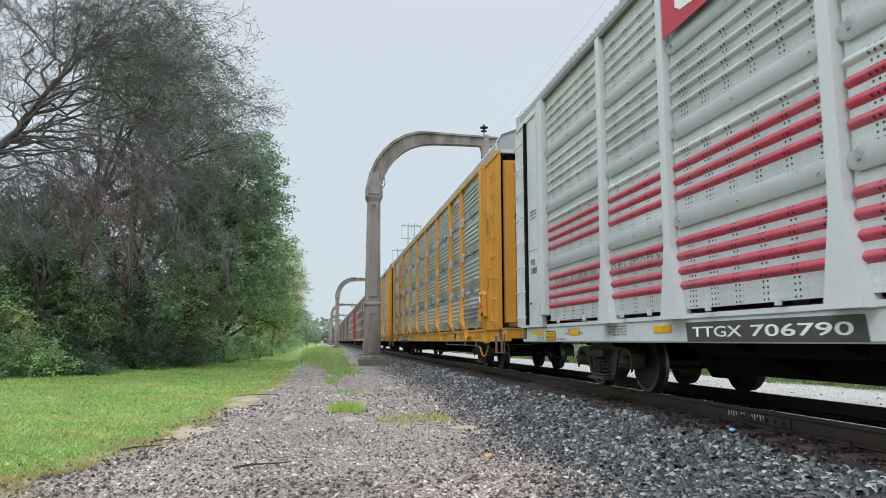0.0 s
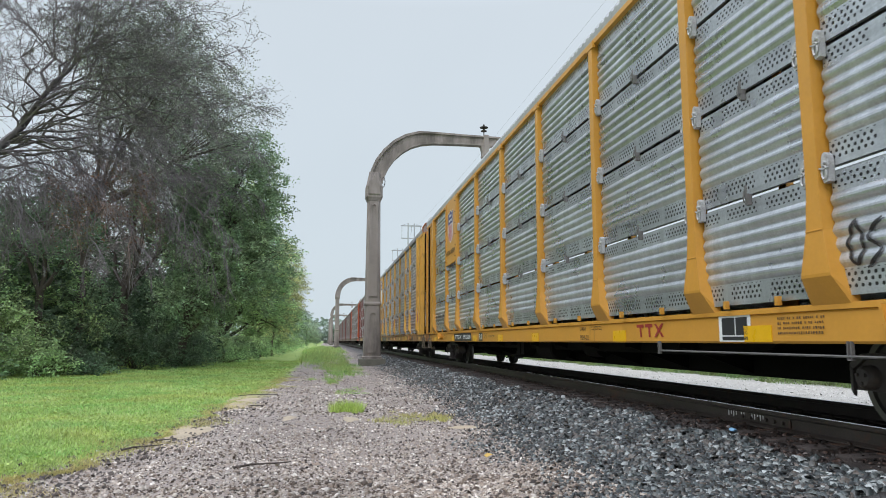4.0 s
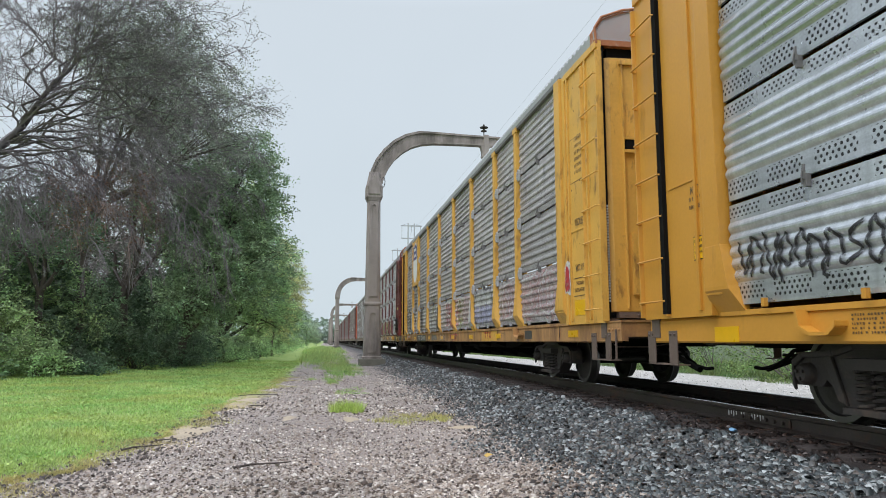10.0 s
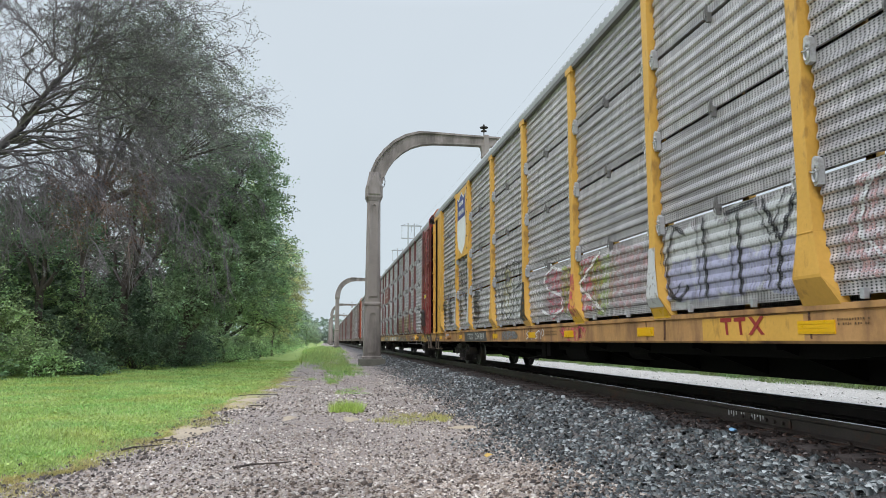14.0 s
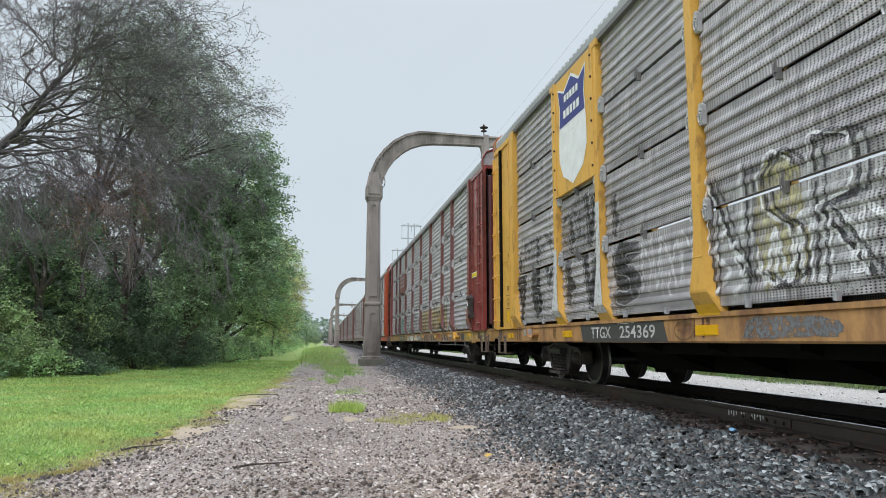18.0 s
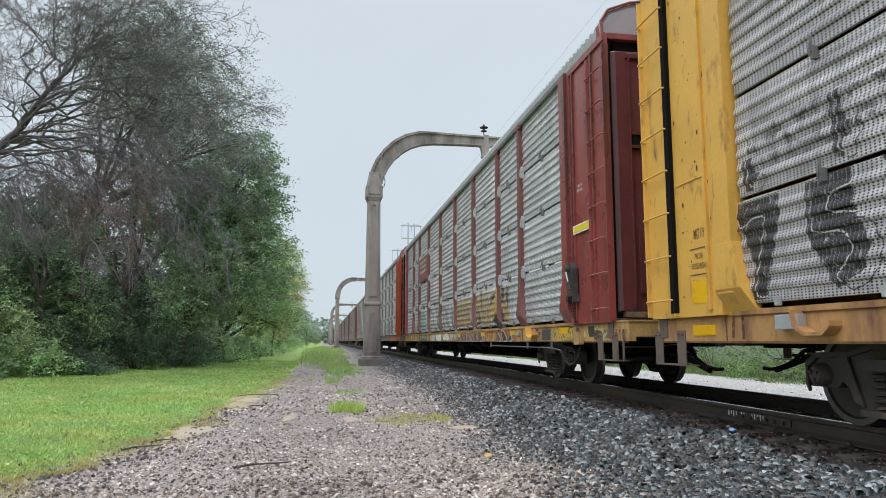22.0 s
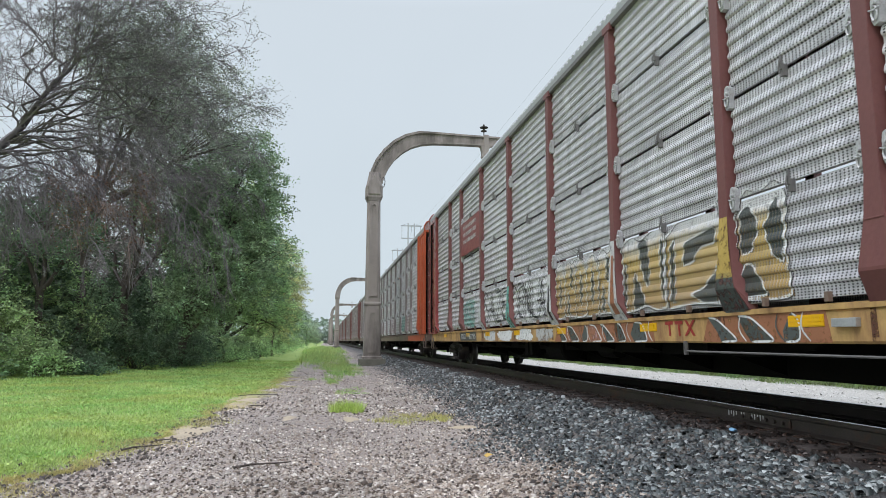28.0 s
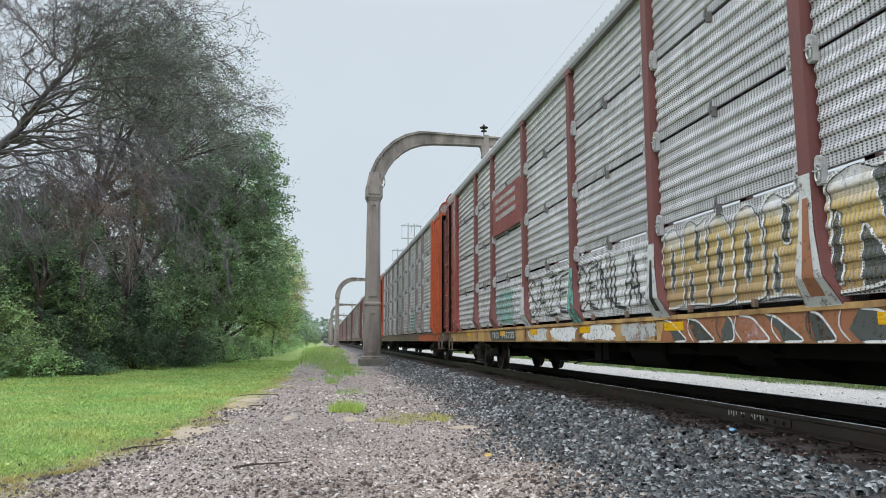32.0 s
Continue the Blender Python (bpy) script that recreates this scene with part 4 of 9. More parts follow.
def truck_meshes():
    def frame_():
        # cast side frame: an arch over the two axle boxes, dropped in the middle for the springs
        out = []
        for x0, x1 in ((-1.12, -0.93), (0.93, 1.12)):
            outer = [(-1.08, 0.34), (-1.08, 0.56), (-0.95, 0.64), (-0.55, 0.66), (-0.3, 0.72), (0.3, 0.72), (0.55, 0.66), (0.95, 0.64), (1.08, 0.56), (1.08, 0.34),
                     (0.72, 0.34), (0.66, 0.40), (0.42, 0.20), (0.34, 0.14), (-0.34, 0.14), (-0.42, 0.20), (-0.66, 0.40), (-0.72, 0.34)]
            g = Geo().prism(outer, "x", x0, x1)
            xf = x0 - 0.035 if x0 < 0 else x1
            for a, b in zip(outer[:9], outer[1:10]):
                g.prism([a, b, (b[0] * 0.97, b[1] - 0.05), (a[0] * 0.97, a[1] - 0.05)], "x", xf, xf + 0.035)
            for sy in (-1, 1):
                g.prism([(sy * 0.40, 0.20), (sy * 0.50, 0.24), (sy * 0.66, 0.60), (sy * 0.56, 0.62)], "x", xf, xf + 0.035)
            out.append(g.mesh("truck_side_frame", M_IRON, bevel=0.012))
        return out

    def springs():
        g = Geo()
        for dy in (-0.2, -0.02, 0.16):
            pts = [(-1.14 + 0.075 * math.cos(a), dy + 0.02 + 0.075 * math.sin(a), 0.19 + 0.34 * a / (2 * math.pi * 6)) for a in [2 * math.pi * 6 * i / 48 for i in range(49)]]
            g.tube(pts, 0.015, 4)
        g.box(-1.26, -1.02, -0.32, 0.32, 0.15, 0.20).box(-1.26, -1.02, -0.32, 0.32, 0.51, 0.60)
        return g.mesh("spring_pack", M_IRON)

    def bolster():
        return Geo().box(-1.0, 1.0, -0.2, 0.2, 0.5, 0.68).mesh("bolster", M_IRON, bevel=0.02)

    def box_():
        g = Geo().lathe([(0, -0.1), (0.07, -0.1), (0.095, -0.07), (0.10, 0.0)], 16)
        for k in range(3):
            a = 2 * math.pi * k / 3 + 0.5
            g.lathe([(0, -0.12), (0.016, -0.12), (0.016, -0.09)], 6, (0, 0.045 * math.cos(a), 0.045 * math.sin(a)))
        return g.mesh("axle_box", M_IRON, smooth=True)
    return cached("tframe", frame_), cached("tspring", springs), cached("tbolster", bolster), cached("tbox", box_)


def end_meshes(door, paint):
    """What faces the next car: door leaves, end sill, coupler, hoses, steps, grab irons. Built for the end at -y."""
    def doors():
        g = Geo()
        g.prism([(-1.44, -12.960), (-1.44, -13.120), (-1.36, -13.160), (-0.02, -13.200), (-0.02, -12.960)], "z", 1.16, 4.98)
        for x in (-1.18, -0.62):
            g.box(x - 0.012, x + 0.012, -13.212, -13.15, 1.2, 4.94)
        g.box(-1.22, -0.03, -13.214, -13.16, 4.86, 4.94)
        return g.mesh("end_door", door, bevel=0.012)

    def doors_r():
        g = Geo()
        g.prism([(1.44, -12.960), (1.44, -13.120), (1.36, -13.160), (0.02, -13.200), (0.02, -12.960)], "z", 1.16, 4.98)
        return g.mesh("end_door", door, bevel=0.012)

    def slot():
        return Geo().box(-1.15, -0.65, -13.212, -13.100, 3.55, 3.70).mesh("door_slot", M_BLACK)

    def slot_frame():
        g = Geo().box(-1.17, -0.62, -13.228, -13.16, 3.70, 3.75).box(-1.17, -0.62, -13.228, -13.16, 3.50, 3.55)
        return g.mesh("slot_frame", door, bevel=0.006)

    def jamb():
        return Geo().box(-1.505, -1.445, -13.17, -12.9, 1.06, 5.15).box(-1.365, 1.365, -13.10, -12.9, 4.985, 5.15).mesh("door_jamb", M_BLACK)

    def jamb_r():
        return Geo().box(1.445, 1.505, -13.17, -12.9, 1.06, 5.15).mesh("door_jamb", M_BLACK)

    def stop_bar():
        g = Geo().box(-1.34, 1.34, -13.21, -13.10, 1.07, 1.15)
        for k in range(14):
            g.lathe([(0, -13.228), (0.016, -13.225), (0.018, -13.205)], 6, (-1.24 + 0.19 * k, 0, 1.11), "y")
        return g.mesh("stop_bar", P_ENDSILL)

    def lower_plate():
        return Geo().box(-1.1, -0.68, -13.222, -13.160, 1.4, 2.3).mesh("door_plate", door, bevel=0.006)

    def sill():
        return Geo().box(-1.52, 1.52, -13.140, -12.950, 0.78, 1.06).mesh("end_sill", P_ENDSILL, bevel=0.01)

    def coupler():
        g = Geo().box(-0.12, 0.12, -13.550, -13.000, 0.72, 0.96).box(-0.2, 0.2, -13.700, -13.480, 0.68, 1.0)
        return g.mesh("coupler", M_IRON, bevel=0.03)

    def hose():
        pts = [(-0.35, -12.7, 0.66), (-0.36, -13.1, 0.62), (-0.37, -13.3, 0.50), (-0.38, -13.55, 0.40), (-0.38, -13.8, 0.37), (-0.38, -13.95, 0.38)]
        g = Geo().tube(pts, 0.026, 6)
        g.tube([(-0.8, -11.3, 0.62), (-0.82, -12.0, 0.56), (-0.80, -12.6, 0.60), (-0.7, -13.1, 0.66)], 0.02, 6)
        g.tube([(-1.1, -11.6, 0.70), (-1.1, -11.9, 0.52), (-1.05, -12.2, 0.46), (-1.0, -12.5, 0.58), (-1.0, -12.7, 0.72)], 0.018, 6)
        g.tube([(-0.5, -12.3, 0.50), (-0.5, -12.6, 0.36), (-0.5, -12.75, 0.34), (-0.5, -13.0, 0.42), (-0.5, -13.25, 0.52), (-0.52, -13.5, 0.46), (-0.53, -13.9, 0.36)], 0.04, 8)
        g.tube([(-0.5, -11.2, 0.60), (-0.5, -12.2, 0.57), (-0.5, -12.9, 0.55), (-0.5, -13.5, 0.56)], 0.022, 6)
        g.tube([(-0.52, -12.72, 0.33), (-0.5, -12.82, 0.36)], 0.06, 8)
        g.tube([(-0.6, -13.2, 0.55), (-0.6, -13.24, 0.62), (-0.6, -13.3, 0.70)], 0.014, 5)
        g.box(-0.7, -0.3, -12.0, -11.0, 0.5, 0.58)
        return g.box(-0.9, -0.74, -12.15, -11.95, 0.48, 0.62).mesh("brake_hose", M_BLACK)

    def step():
        g = Geo()
        x = SILL_X + 0.02
        g.box(x - 0.03, x - 0.016, -13.27, -13.08, 0.48, 0.86).box(x - 0.03, x - 0.016, -12.74, -12.55, 0.48, 0.86).box(x - 0.03, x + 0.13, -13.27, -12.55, 0.463, 0.479)
        for y in (-13.22, -13.13, -12.69, -12.60):
            g.lathe([(0, -0.05), (0.016, -0.05), (0.018, -0.03)], 6, (x, y, 0.82))
        return g.mesh("sill_step", P_ENDSILL, bevel=0.005)

    def lever():
        x = SILL_X + 0.06
        return Geo().tube([(x + 1.2, -13.300, 0.75), (x + 0.5, -13.280, 0.66), (x + 0.02, -13.260, 0.66), (x - 0.06, -13.240, 0.74), (x - 0.08, -13.230, 0.5)], 0.011, 6).box(x - 0.1, x - 0.08, -13.52, -13.49, 0.48, 0.9).mesh("uncoupling_lever", P_ENDSILL)
    k = (door.name, paint.name)
    return [(n, cached((n, i, *k), f)) for i, (n, f) in enumerate((("end_door", doors), ("end_door", doors_r), ("door_slot", slot), ("slot_frame", slot_frame), ("door_jamb", jamb), ("door_jamb", jamb_r), ("stop_bar", stop_bar), ("door_plate", lower_plate), ("end_sill", sill), ("coupler", coupler), ("brake_hose", hose), ("sill_step", step), ("uncoupling_lever", lever)))]


def end_platform_mesh(paint):
    """The sill's tail past the end of the rack, with a bolted edge and a worn tread on top."""
    def make():
        g = Geo().box(SILL_X, SILL_X + 0.10, -13.62, -13.15, 0.74, 1.0).box(SILL_X + 0.10, 1.40, -13.62, -13.56, 0.80, 1.0)
        g.box(SILL_X - 0.012, 1.4, -13.64, -13.15, 1.0, 1.022)
        for k in range(4):
            g.lathe([(0, -0.014), (0.018, -0.014), (0.02, 0.0)], 6, (SILL_X, -13.55 + 0.11 * k, 0.9))
        return g.mesh("end_platform", paint)
    return cached(("eplat", paint.name), make)


def underframe_mesh():
    def make():
        g = Geo().prism([(-8.3, 0.9), (-8.1, 0.42), (-7.6, 0.33), (7.8, 0.33), (8.3, 0.42), (8.6, 0.9)], "x", -0.42, 0.42)
        g.box(-0.25, 0.25, -11.0, 11.0, 0.5, 0.89).box(-0.25, 0.25, -13.0, -11.0, 0.66, 0.9).box(-0.25, 0.25, 11.0, 13.0, 0.66, 0.9)
        g.box(-1.45, 1.45, -13.05, 13.05, 0.92, 0.98)
        # fish-belly side girders between the trucks
        for s in (-1, 1):
            x0, x1 = sorted((s * 1.1, s * 1.14))
            g.prism([(-7.9, 0.92), (-7.4, 0.66), (-6.5, 0.58), (6.5, 0.58), (7.4, 0.66), (7.9, 0.92)], "x", x0, x1)
        for k in range(9):
            y = -6 + 1.5 * k
            g.box(-1.38, 1.38, y - 0.04, y + 0.04, 0.66, 0.92)
            for s in (-1, 1):
                g.prism([(s * 1.3, 0.66), (s * 0.43, 0.66), (s * 0.43, 0.36)], "y", y - 0.02, y + 0.02)
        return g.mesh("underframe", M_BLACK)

    def gear():
        g = Geo().lathe([(0, -0.5), (0.2, -0.5), (0.22, -0.45), (0.22, 0.45), (0.2, 0.5), (0, 0.5)], 16, (-1.0, -0.3, 0.60), "y")
        g.lathe([(0, -0.3), (0.14, -0.3), (0.14, 0.3), (0, 0.3)], 12, (-1.0, -2.6, 0.62), "y")
        g.box(-1.3, -1.05, 0.75, 0.95, 0.46, 0.72).box(-1.3, -1.05, 1.05, 1.3, 0.44, 0.72)
        g.tube([(-1.3, 2.2, 0.36), (-1.32, 1.9, 0.4), (-1.3, 1.3, 0.46)], 0.014, 5)
        g.tube([(-0.9, -7.5, 0.6), (-0.9, 7.5, 0.6)], 0.02, 6)
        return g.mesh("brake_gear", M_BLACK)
    return cached("uframe", make), cached("gear", gear)


def autorack(y0, label, paint, post_paint, sill_paint, end_paint, door_paint, panels, style, near=True, clips="ring", roof=P_ROOF, roof_end=None):
    """One covered car carrier, its middle at y0 at the start. panels: a material for each row, from the bottom."""
    car = tagged(new("autorack_car"), label, "railway car", "cars of the train")
    car.matrix_basis = pose(XC, y0, 0)
    under, gear = underframe_mesh()
    put("underframe", under, car)
    put("brake_gear", gear, car)
    put("roof", roof_mesh(roof), car, label="ribbed galvanised roof")
    ring, hook = clip_meshes()
    for flip in (0, 180):
        turn = pose(0, 0, 0, 0, 0, flip)
        put("side_sill", sill_mesh(sill_paint), car, turn)
        for r, z in enumerate(ROWS_Z):
            for a, b in zip(EDGES[:-1], EDGES[1:]):
                lo, hi = a + (0.115 if a else 0.25), b - (0.115 if b < 23.0 else 0.25)
                put("side_panel", panel_mesh(style, hi - lo, panels[r]), car, turn @ pose(SIDE_X + PANEL_IN, -HALF + lo, z))
        for p in POSTS:
            post = put("side_post", post_mesh(post_paint, style == "round"), car, turn @ pose(0, -HALF + p, 0))
            if near and flip == 0 and style != "round":
                for z in ROWS_Z[1:]:
                    for dy in (-0.125, 0.125):
                        put("panel_clip", ring, post, pose(0, dy, z - 0.015))
        # strip below the roof; dark on all but band cars, for the shadow line there
        put("roof_rail", cached(("redge", post_paint.name, style), lambda: Geo().box(SIDE_X - 0.04, SIDE_X + 0.05, -HALF, HALF, 5.165, 5.245).mesh("roof_rail", post_paint if style == "band" else M_HOOK, bevel=0.008)), car, turn)
        if style == "round":
            for z in ROWS_Z[1:]:
                for a, b in zip(EDGES[:-1], EDGES[1:]):
                    put("joint_cap", cap_mesh(b - a - 0.2, panels[3]), car, turn @ pose(SIDE_X + PANEL_IN, -HALF + a + 0.1, z - 0.125))
        elif near and flip == 0:
            for z in ROWS_Z[1:]:
                for a, b in zip(EDGES[:-1], EDGES[1:]):
                    put("panel_hook", hook, car, pose(0, -HALF + (a + b) / 2, z - 0.015))
        ep, pl, rim = corner_meshes(end_paint, style != "round")
        ch, ru = ladder_meshes(end_paint)
        for e in (1, -1):
            # mirrored ends: the second end reuses the meshes turned about and reflected along the car
            m = turn @ (pose(0, -HALF, 0) if e == 1 else Matrix.Translation((0, HALF, 0)) @ Matrix.Diagonal((1, -1, 1, 1)))
            put("edge_post", ep, car, m)
            put("end_plate", pl, car, m)
            put("end_rim", rim, car, m @ pose(0, 0, 5.1))
            lad = put("ladder", ch, car, m @ pose(0, -1.62, 0))
            if near and flip == 0:
                for k in range(8):
                    put("rung", ru, lad, pose(0, 0, 1.2 + 0.5 * k))
        for nm, me in end_meshes(door_paint, sill_paint):
            put(nm, me, car, turn)
            if nm == "sill_step" and style != "round":
                put(nm, me, car, turn @ Matrix.Diagonal((1, -1, 1, 1)))
        if near and flip == 0:
            put("end_platform", end_platform_mesh(sill_paint), car)
        put("roof_end", roof_end_mesh(roof_end or end_paint), car, turn)
    frames, springs, bolster, abox = truck_meshes()
    wheels = []
    for c in (-9.53, 10.0):
        for f in frames:
            put("truck_side_frame", f, car, pose(0, c, 0))
        put("spring_pack", springs, car, pose(0, c, 0))
        put("spring_pack", springs, car, pose(0, c, 0, 0, 0, 180))
        put("bolster", bolster, car, pose(0, c, 0))
        for d in (-0.875, 0.875):
            wheels.append((put("wheelset", wheelset_mesh(), car, pose(0, c + d, WHEEL_R)), c + d))
            for sd in (-1, 1):
                put("wheel", wheel_mesh(sd), wheels[-1][0])
            if near:
                put("axle_box", abox, car, pose(-1.12, c + d, 0.45))
    moving.append((car, y0, wheels if near else []))
    return car


moving = []
PM = PANEL_MATS
Y_B = 28.65
car_a = autorack(0.53, "white car carrier with red-striped ridged side panels", P_WHITE, P_WHITE, P_WHITE, P_WHITE, P_WHITE, [PM["red_white"], PM["red_white_short"], PM["white"], PM["white"]], "round")
car_b = autorack(Y_B, "yellow car carrier with bright galvanised perforated side panels", P_YELLOW, P_YELLOW, P_YELLOW, P_YELLOW, P_YELLOW, [PM["bright"]] * 4, "band", roof_end=P_WHITE)
car_c = autorack(56.35, "worn yellow car carrier with sooty side panels and graffiti", P_YELLOW_OLD, P_YELLOW_OLD, P_SILL_OLD, P_YELLOW_OLD, P_YELLOW_OLD, [PM["sooty"]] * 4, "fine", roof_end=P_RUSTCAP)
car_d = autorack(84.0, "maroon car carrier with dull grey side panels and large graffiti", P_MAROON, P_OXIDE, P_SILL_PATCH, P_MAROON, P_DARKDOOR, [PM["dull"]] * 4, "fine")
car_e = autorack(111.9, "orange-ended car carrier with dull grey side panels", P_ORANGE, P_POSTDULL, P_SILL_DULL, P_ORANGE, P_BROWN, [PM["dull"]] * 4, "fine")
FAR = [(P_BROWN, P_SILL_DULL), (P_OXIDE, P_SILL_DULL), (P_BROWN, P_SILL_DULL), (P_BROWN, P_SILL_DULL), (P_MAROON, P_SILL_DULL), (P_BROWN, P_SILL_DULL), (P_MAROON, P_SILL_DULL), (P_BROWN, P_SILL_DULL),
       (P_BROWN, P_SILL_DULL), (P_MAROON, P_SILL_DULL), (P_BROWN, P_SILL_DULL), (P_BROWN, P_SILL_OLD)]
for i, (pe, ps_) in enumerate(FAR):
    autorack(111.9 + PITCH * (i + 1), "weathered car carrier far back in the train", pe, P_POSTDULL, ps_, pe, P_DARKDOOR, [PM["sooty" if i % 2 else "dull"]] * 4, "fine", near=False)


# ---- plants ----
def leaf_quads(c, size, flat=0.5):
    """One four-cornered leaf at each centre, turned at random, hanging a little."""
    n = len(c)
    d = rng.normal(0, 1, (n, 3))
    d[:, 2] = d[:, 2] * flat - 0.25
    d /= np.linalg.norm(d, axis=1)[:, None]
    r = rng.normal(0, 1, (n, 3))
    w = np.cross(d, r)
    w /= np.linalg.norm(w, axis=1)[:, None]
    L_, W_ = (size * 0.5)[:, None], (size * 0.24)[:, None]
    v = np.stack([c - d * L_, c + w * W_ - d * L_ * 0.1, c + d * L_, c - w * W_ - d * L_ * 0.1], 1).reshape(-1, 3)
    return v, np.arange(4 * n).reshape(-1, 4)


def lobe_points(lobes, n, clump=0.32, shell=0.55, per=26):
    """Leaf places in clumps over lumpy lobes (x, y, z, rx, ry, rz), with gaps between the clumps."""
    lob = np.array(lobes, float)
    vol = lob[:, 3] * lob[:, 4] * lob[:, 5]
    k = max(1, n // per)
    pick = rng.choice(len(lob), k, p=vol / vol.sum())
    d = rng.normal(0, 1, (k, 3))
    d /= np.linalg.norm(d, axis=1)[:, None]
    r = shell + (1 - shell) * rng.random(k) ** 0.6
    r *= 1 + 0.16 * np.sin(5 * d[:, 0] + 3 * d[:, 2] + pick) + 0.1 * np.sin(11 * d[:, 1] + 7 * d[:, 2])
    c = lob[pick, :3] + d * r[:, None] * lob[pick, 3:]
    out = d * np.array([1, 1, 0.7]) + rng.normal(0, 0.35, (k, 3)) + np.array([0, 0, -0.25])
    c, out = np.repeat(c, per, 0), np.repeat(out, per, 0)
    along = rng.uniform(-0.6, 1.0, len(c))[:, None]
    off = out * along * clump * 1.9 + rng.normal(0, clump * 0.42, (len(c), 3)) * (1.25 - 0.5 * np.abs(along))
    off[:, 2] = off[:, 2] * 0.75 - 0.16 * np.linalg.norm(off[:, :2], axis=1)
    return c + off


def limbs_mesh(segs, sides, mat, name):
    """Tapered sticks (p0, p1, r0, r1) as one mesh."""
    a = np.array([(*s[0], *s[1], s[2], s[3]) for s in segs], float)
    p0, p1, r0, r1 = a[:, :3], a[:, 3:6], a[:, 6], a[:, 7]
    d = p1 - p0
    d /= np.maximum(np.linalg.norm(d, axis=1), 1e-6)[:, None]
    ref = np.where(np.abs(d[:, 2:3]) < 0.9, np.array([[0, 0, 1.0]]), np.array([[1.0, 0, 0]]))
    u = np.cross(d, ref)
    u /= np.linalg.norm(u, axis=1)[:, None]
    w = np.cross(d, u)
    v = []
    for p, r in ((p0, r0), (p1, r1)):
        for j in range(sides):
            t = 2 * math.pi * j / sides
            v.append(p + (u * math.cos(t) + w * math.sin(t)) * r[:, None])
    v = np.stack(v, 1)
    n = len(a)
    f = np.array([(j, (j + 1) % sides, sides + (j + 1) % sides, sides + j) for j in range(sides)])
    faces = (f[None] + (np.arange(n) * 2 * sides)[:, None, None]).reshape(-1, 4)
    return raw_mesh(name, v.reshape(-1, 3), faces, mat)


def bent(p, q, sag, k=5, wob=0.12):
    """A wavering line from p to q that rises or sags in the middle."""
    p, q = np.array(p, float), np.array(q, float)
    pts = [p]
    ln = np.linalg.norm(q - p)
    for i in range(1, k):
        u = i / k
        pts.append(p + (q - p) * u + np.array([0, 0, sag * math.sin(math.pi * u)]) + rng.normal(0, wob * ln * 0.16, 3))
    return pts + [q]


def stick(segs, pts, r0, r1):
    n = len(pts) - 1
    for i in range(n):
        segs.append((tuple(pts[i]), tuple(pts[i + 1]), r0 + (r1 - r0) * i / n, r0 + (r1 - r0) * (i + 1) / n))


def leafy_tree(name, label, base, lobes, leaves, size, mat, trunk_r=0.22, category="tree", group="trees beside the lawn"):
    """A trunk, limbs to every lobe of the crown, side branches, and leaves in clumps. Lobes are relative to the base."""
    segs = []
    zmin = min(l[2] - l[5] for l in lobes)
    fork = (rng.normal(0, 0.15), rng.normal(0, 0.15), max(1.0, zmin * 0.8))
    stick(segs, bent((0, 0, -0.3), fork, 0, 4, 0.05), trunk_r * 1.25, trunk_r * 0.85)
    for l in lobes:
        tip = np.array(l[:3])
        stick(segs, bent(fork, tip, 0.2, 5), trunk_r * 0.6, trunk_r * 0.2)
        for _ in range(9):
            d = rng.normal(0, 1, 3)
            d /= np.linalg.norm(d)
            start = np.array(fork) + (tip - np.array(fork)) * rng.uniform(0.5, 1.0)
            end = tip + d * np.array(l[3:]) * 0.85
            stick(segs, bent(start, end, 0.1, 4), trunk_r * 0.2, 0.012)
    tree = tagged(new(name), label, category, group)
    tree.matrix_basis = pose(*base)
    put("trunk", limbs_mesh(segs, 6, M_BARK, "trunk"), tree)
    c = lobe_points(lobes, leaves, 0.30, 0.55, 45)
    v, f = leaf_quads(c, rng.uniform(0.6, 1.25, len(c)) * size)
    put("crown", raw_mesh("crown", v, f, mat), tree)
    return tree


def shrub(label, base, lobes, leaves, size, mat, group="shrubs under the trees"):
    leaves, size = int(leaves * 1.05), size * 0.94
    segs = []
    for l in lobes:
        for _ in range(5):
            stick(segs, bent((rng.normal(0, 0.1), rng.normal(0, 0.1), -0.1), np.array(l[:3]) + rng.normal(0, 0.5, 3) * np.array(l[3:]), 0.1, 4), 0.025, 0.006)
    b = tagged(new("shrub"), label, "shrub", group)
    b.matrix_basis = pose(*base)
    put("stem", limbs_mesh(segs, 4, M_BARK, "stem"), b)
    c = lobe_points(lobes, leaves, 0.2, 0.35)
    c[:, 2] = np.maximum(c[:, 2], 0.03)
    v, f = leaf_quads(c, rng.uniform(0.6, 1.25, len(c)) * size)
    put("foliage", raw_mesh("foliage", v, f, mat), b)


# darker leaf copy: the deep shade under the trees is put into its colour
L_SHADE = leaf_material("dark_leaves", (0.117, 0.18, 0.106), trans=0.4)
# green, crown and light leaves hold some wet-air haze as added blue
L_MID = leaf_material("green_leaves", (0.225, 0.325, 0.18), trans=0.42)
L_CROWN = leaf_material("crown_leaves", (0.29, 0.33, 0.265), hue=0.04, trans=0.4)
L_LIGHT = leaf_material("light_leaves", (0.34, 0.47, 0.22), trans=0.42)
L_YELLOW = leaf_material("yellow_green_leaves", (0.47, 0.50, 0.21), trans=0.35)
# distance haze is painted into the next two leaf colours: paler and greyer
L_HAZE = leaf_material("distant_leaves", (0.33, 0.42, 0.33), vary=0.3)
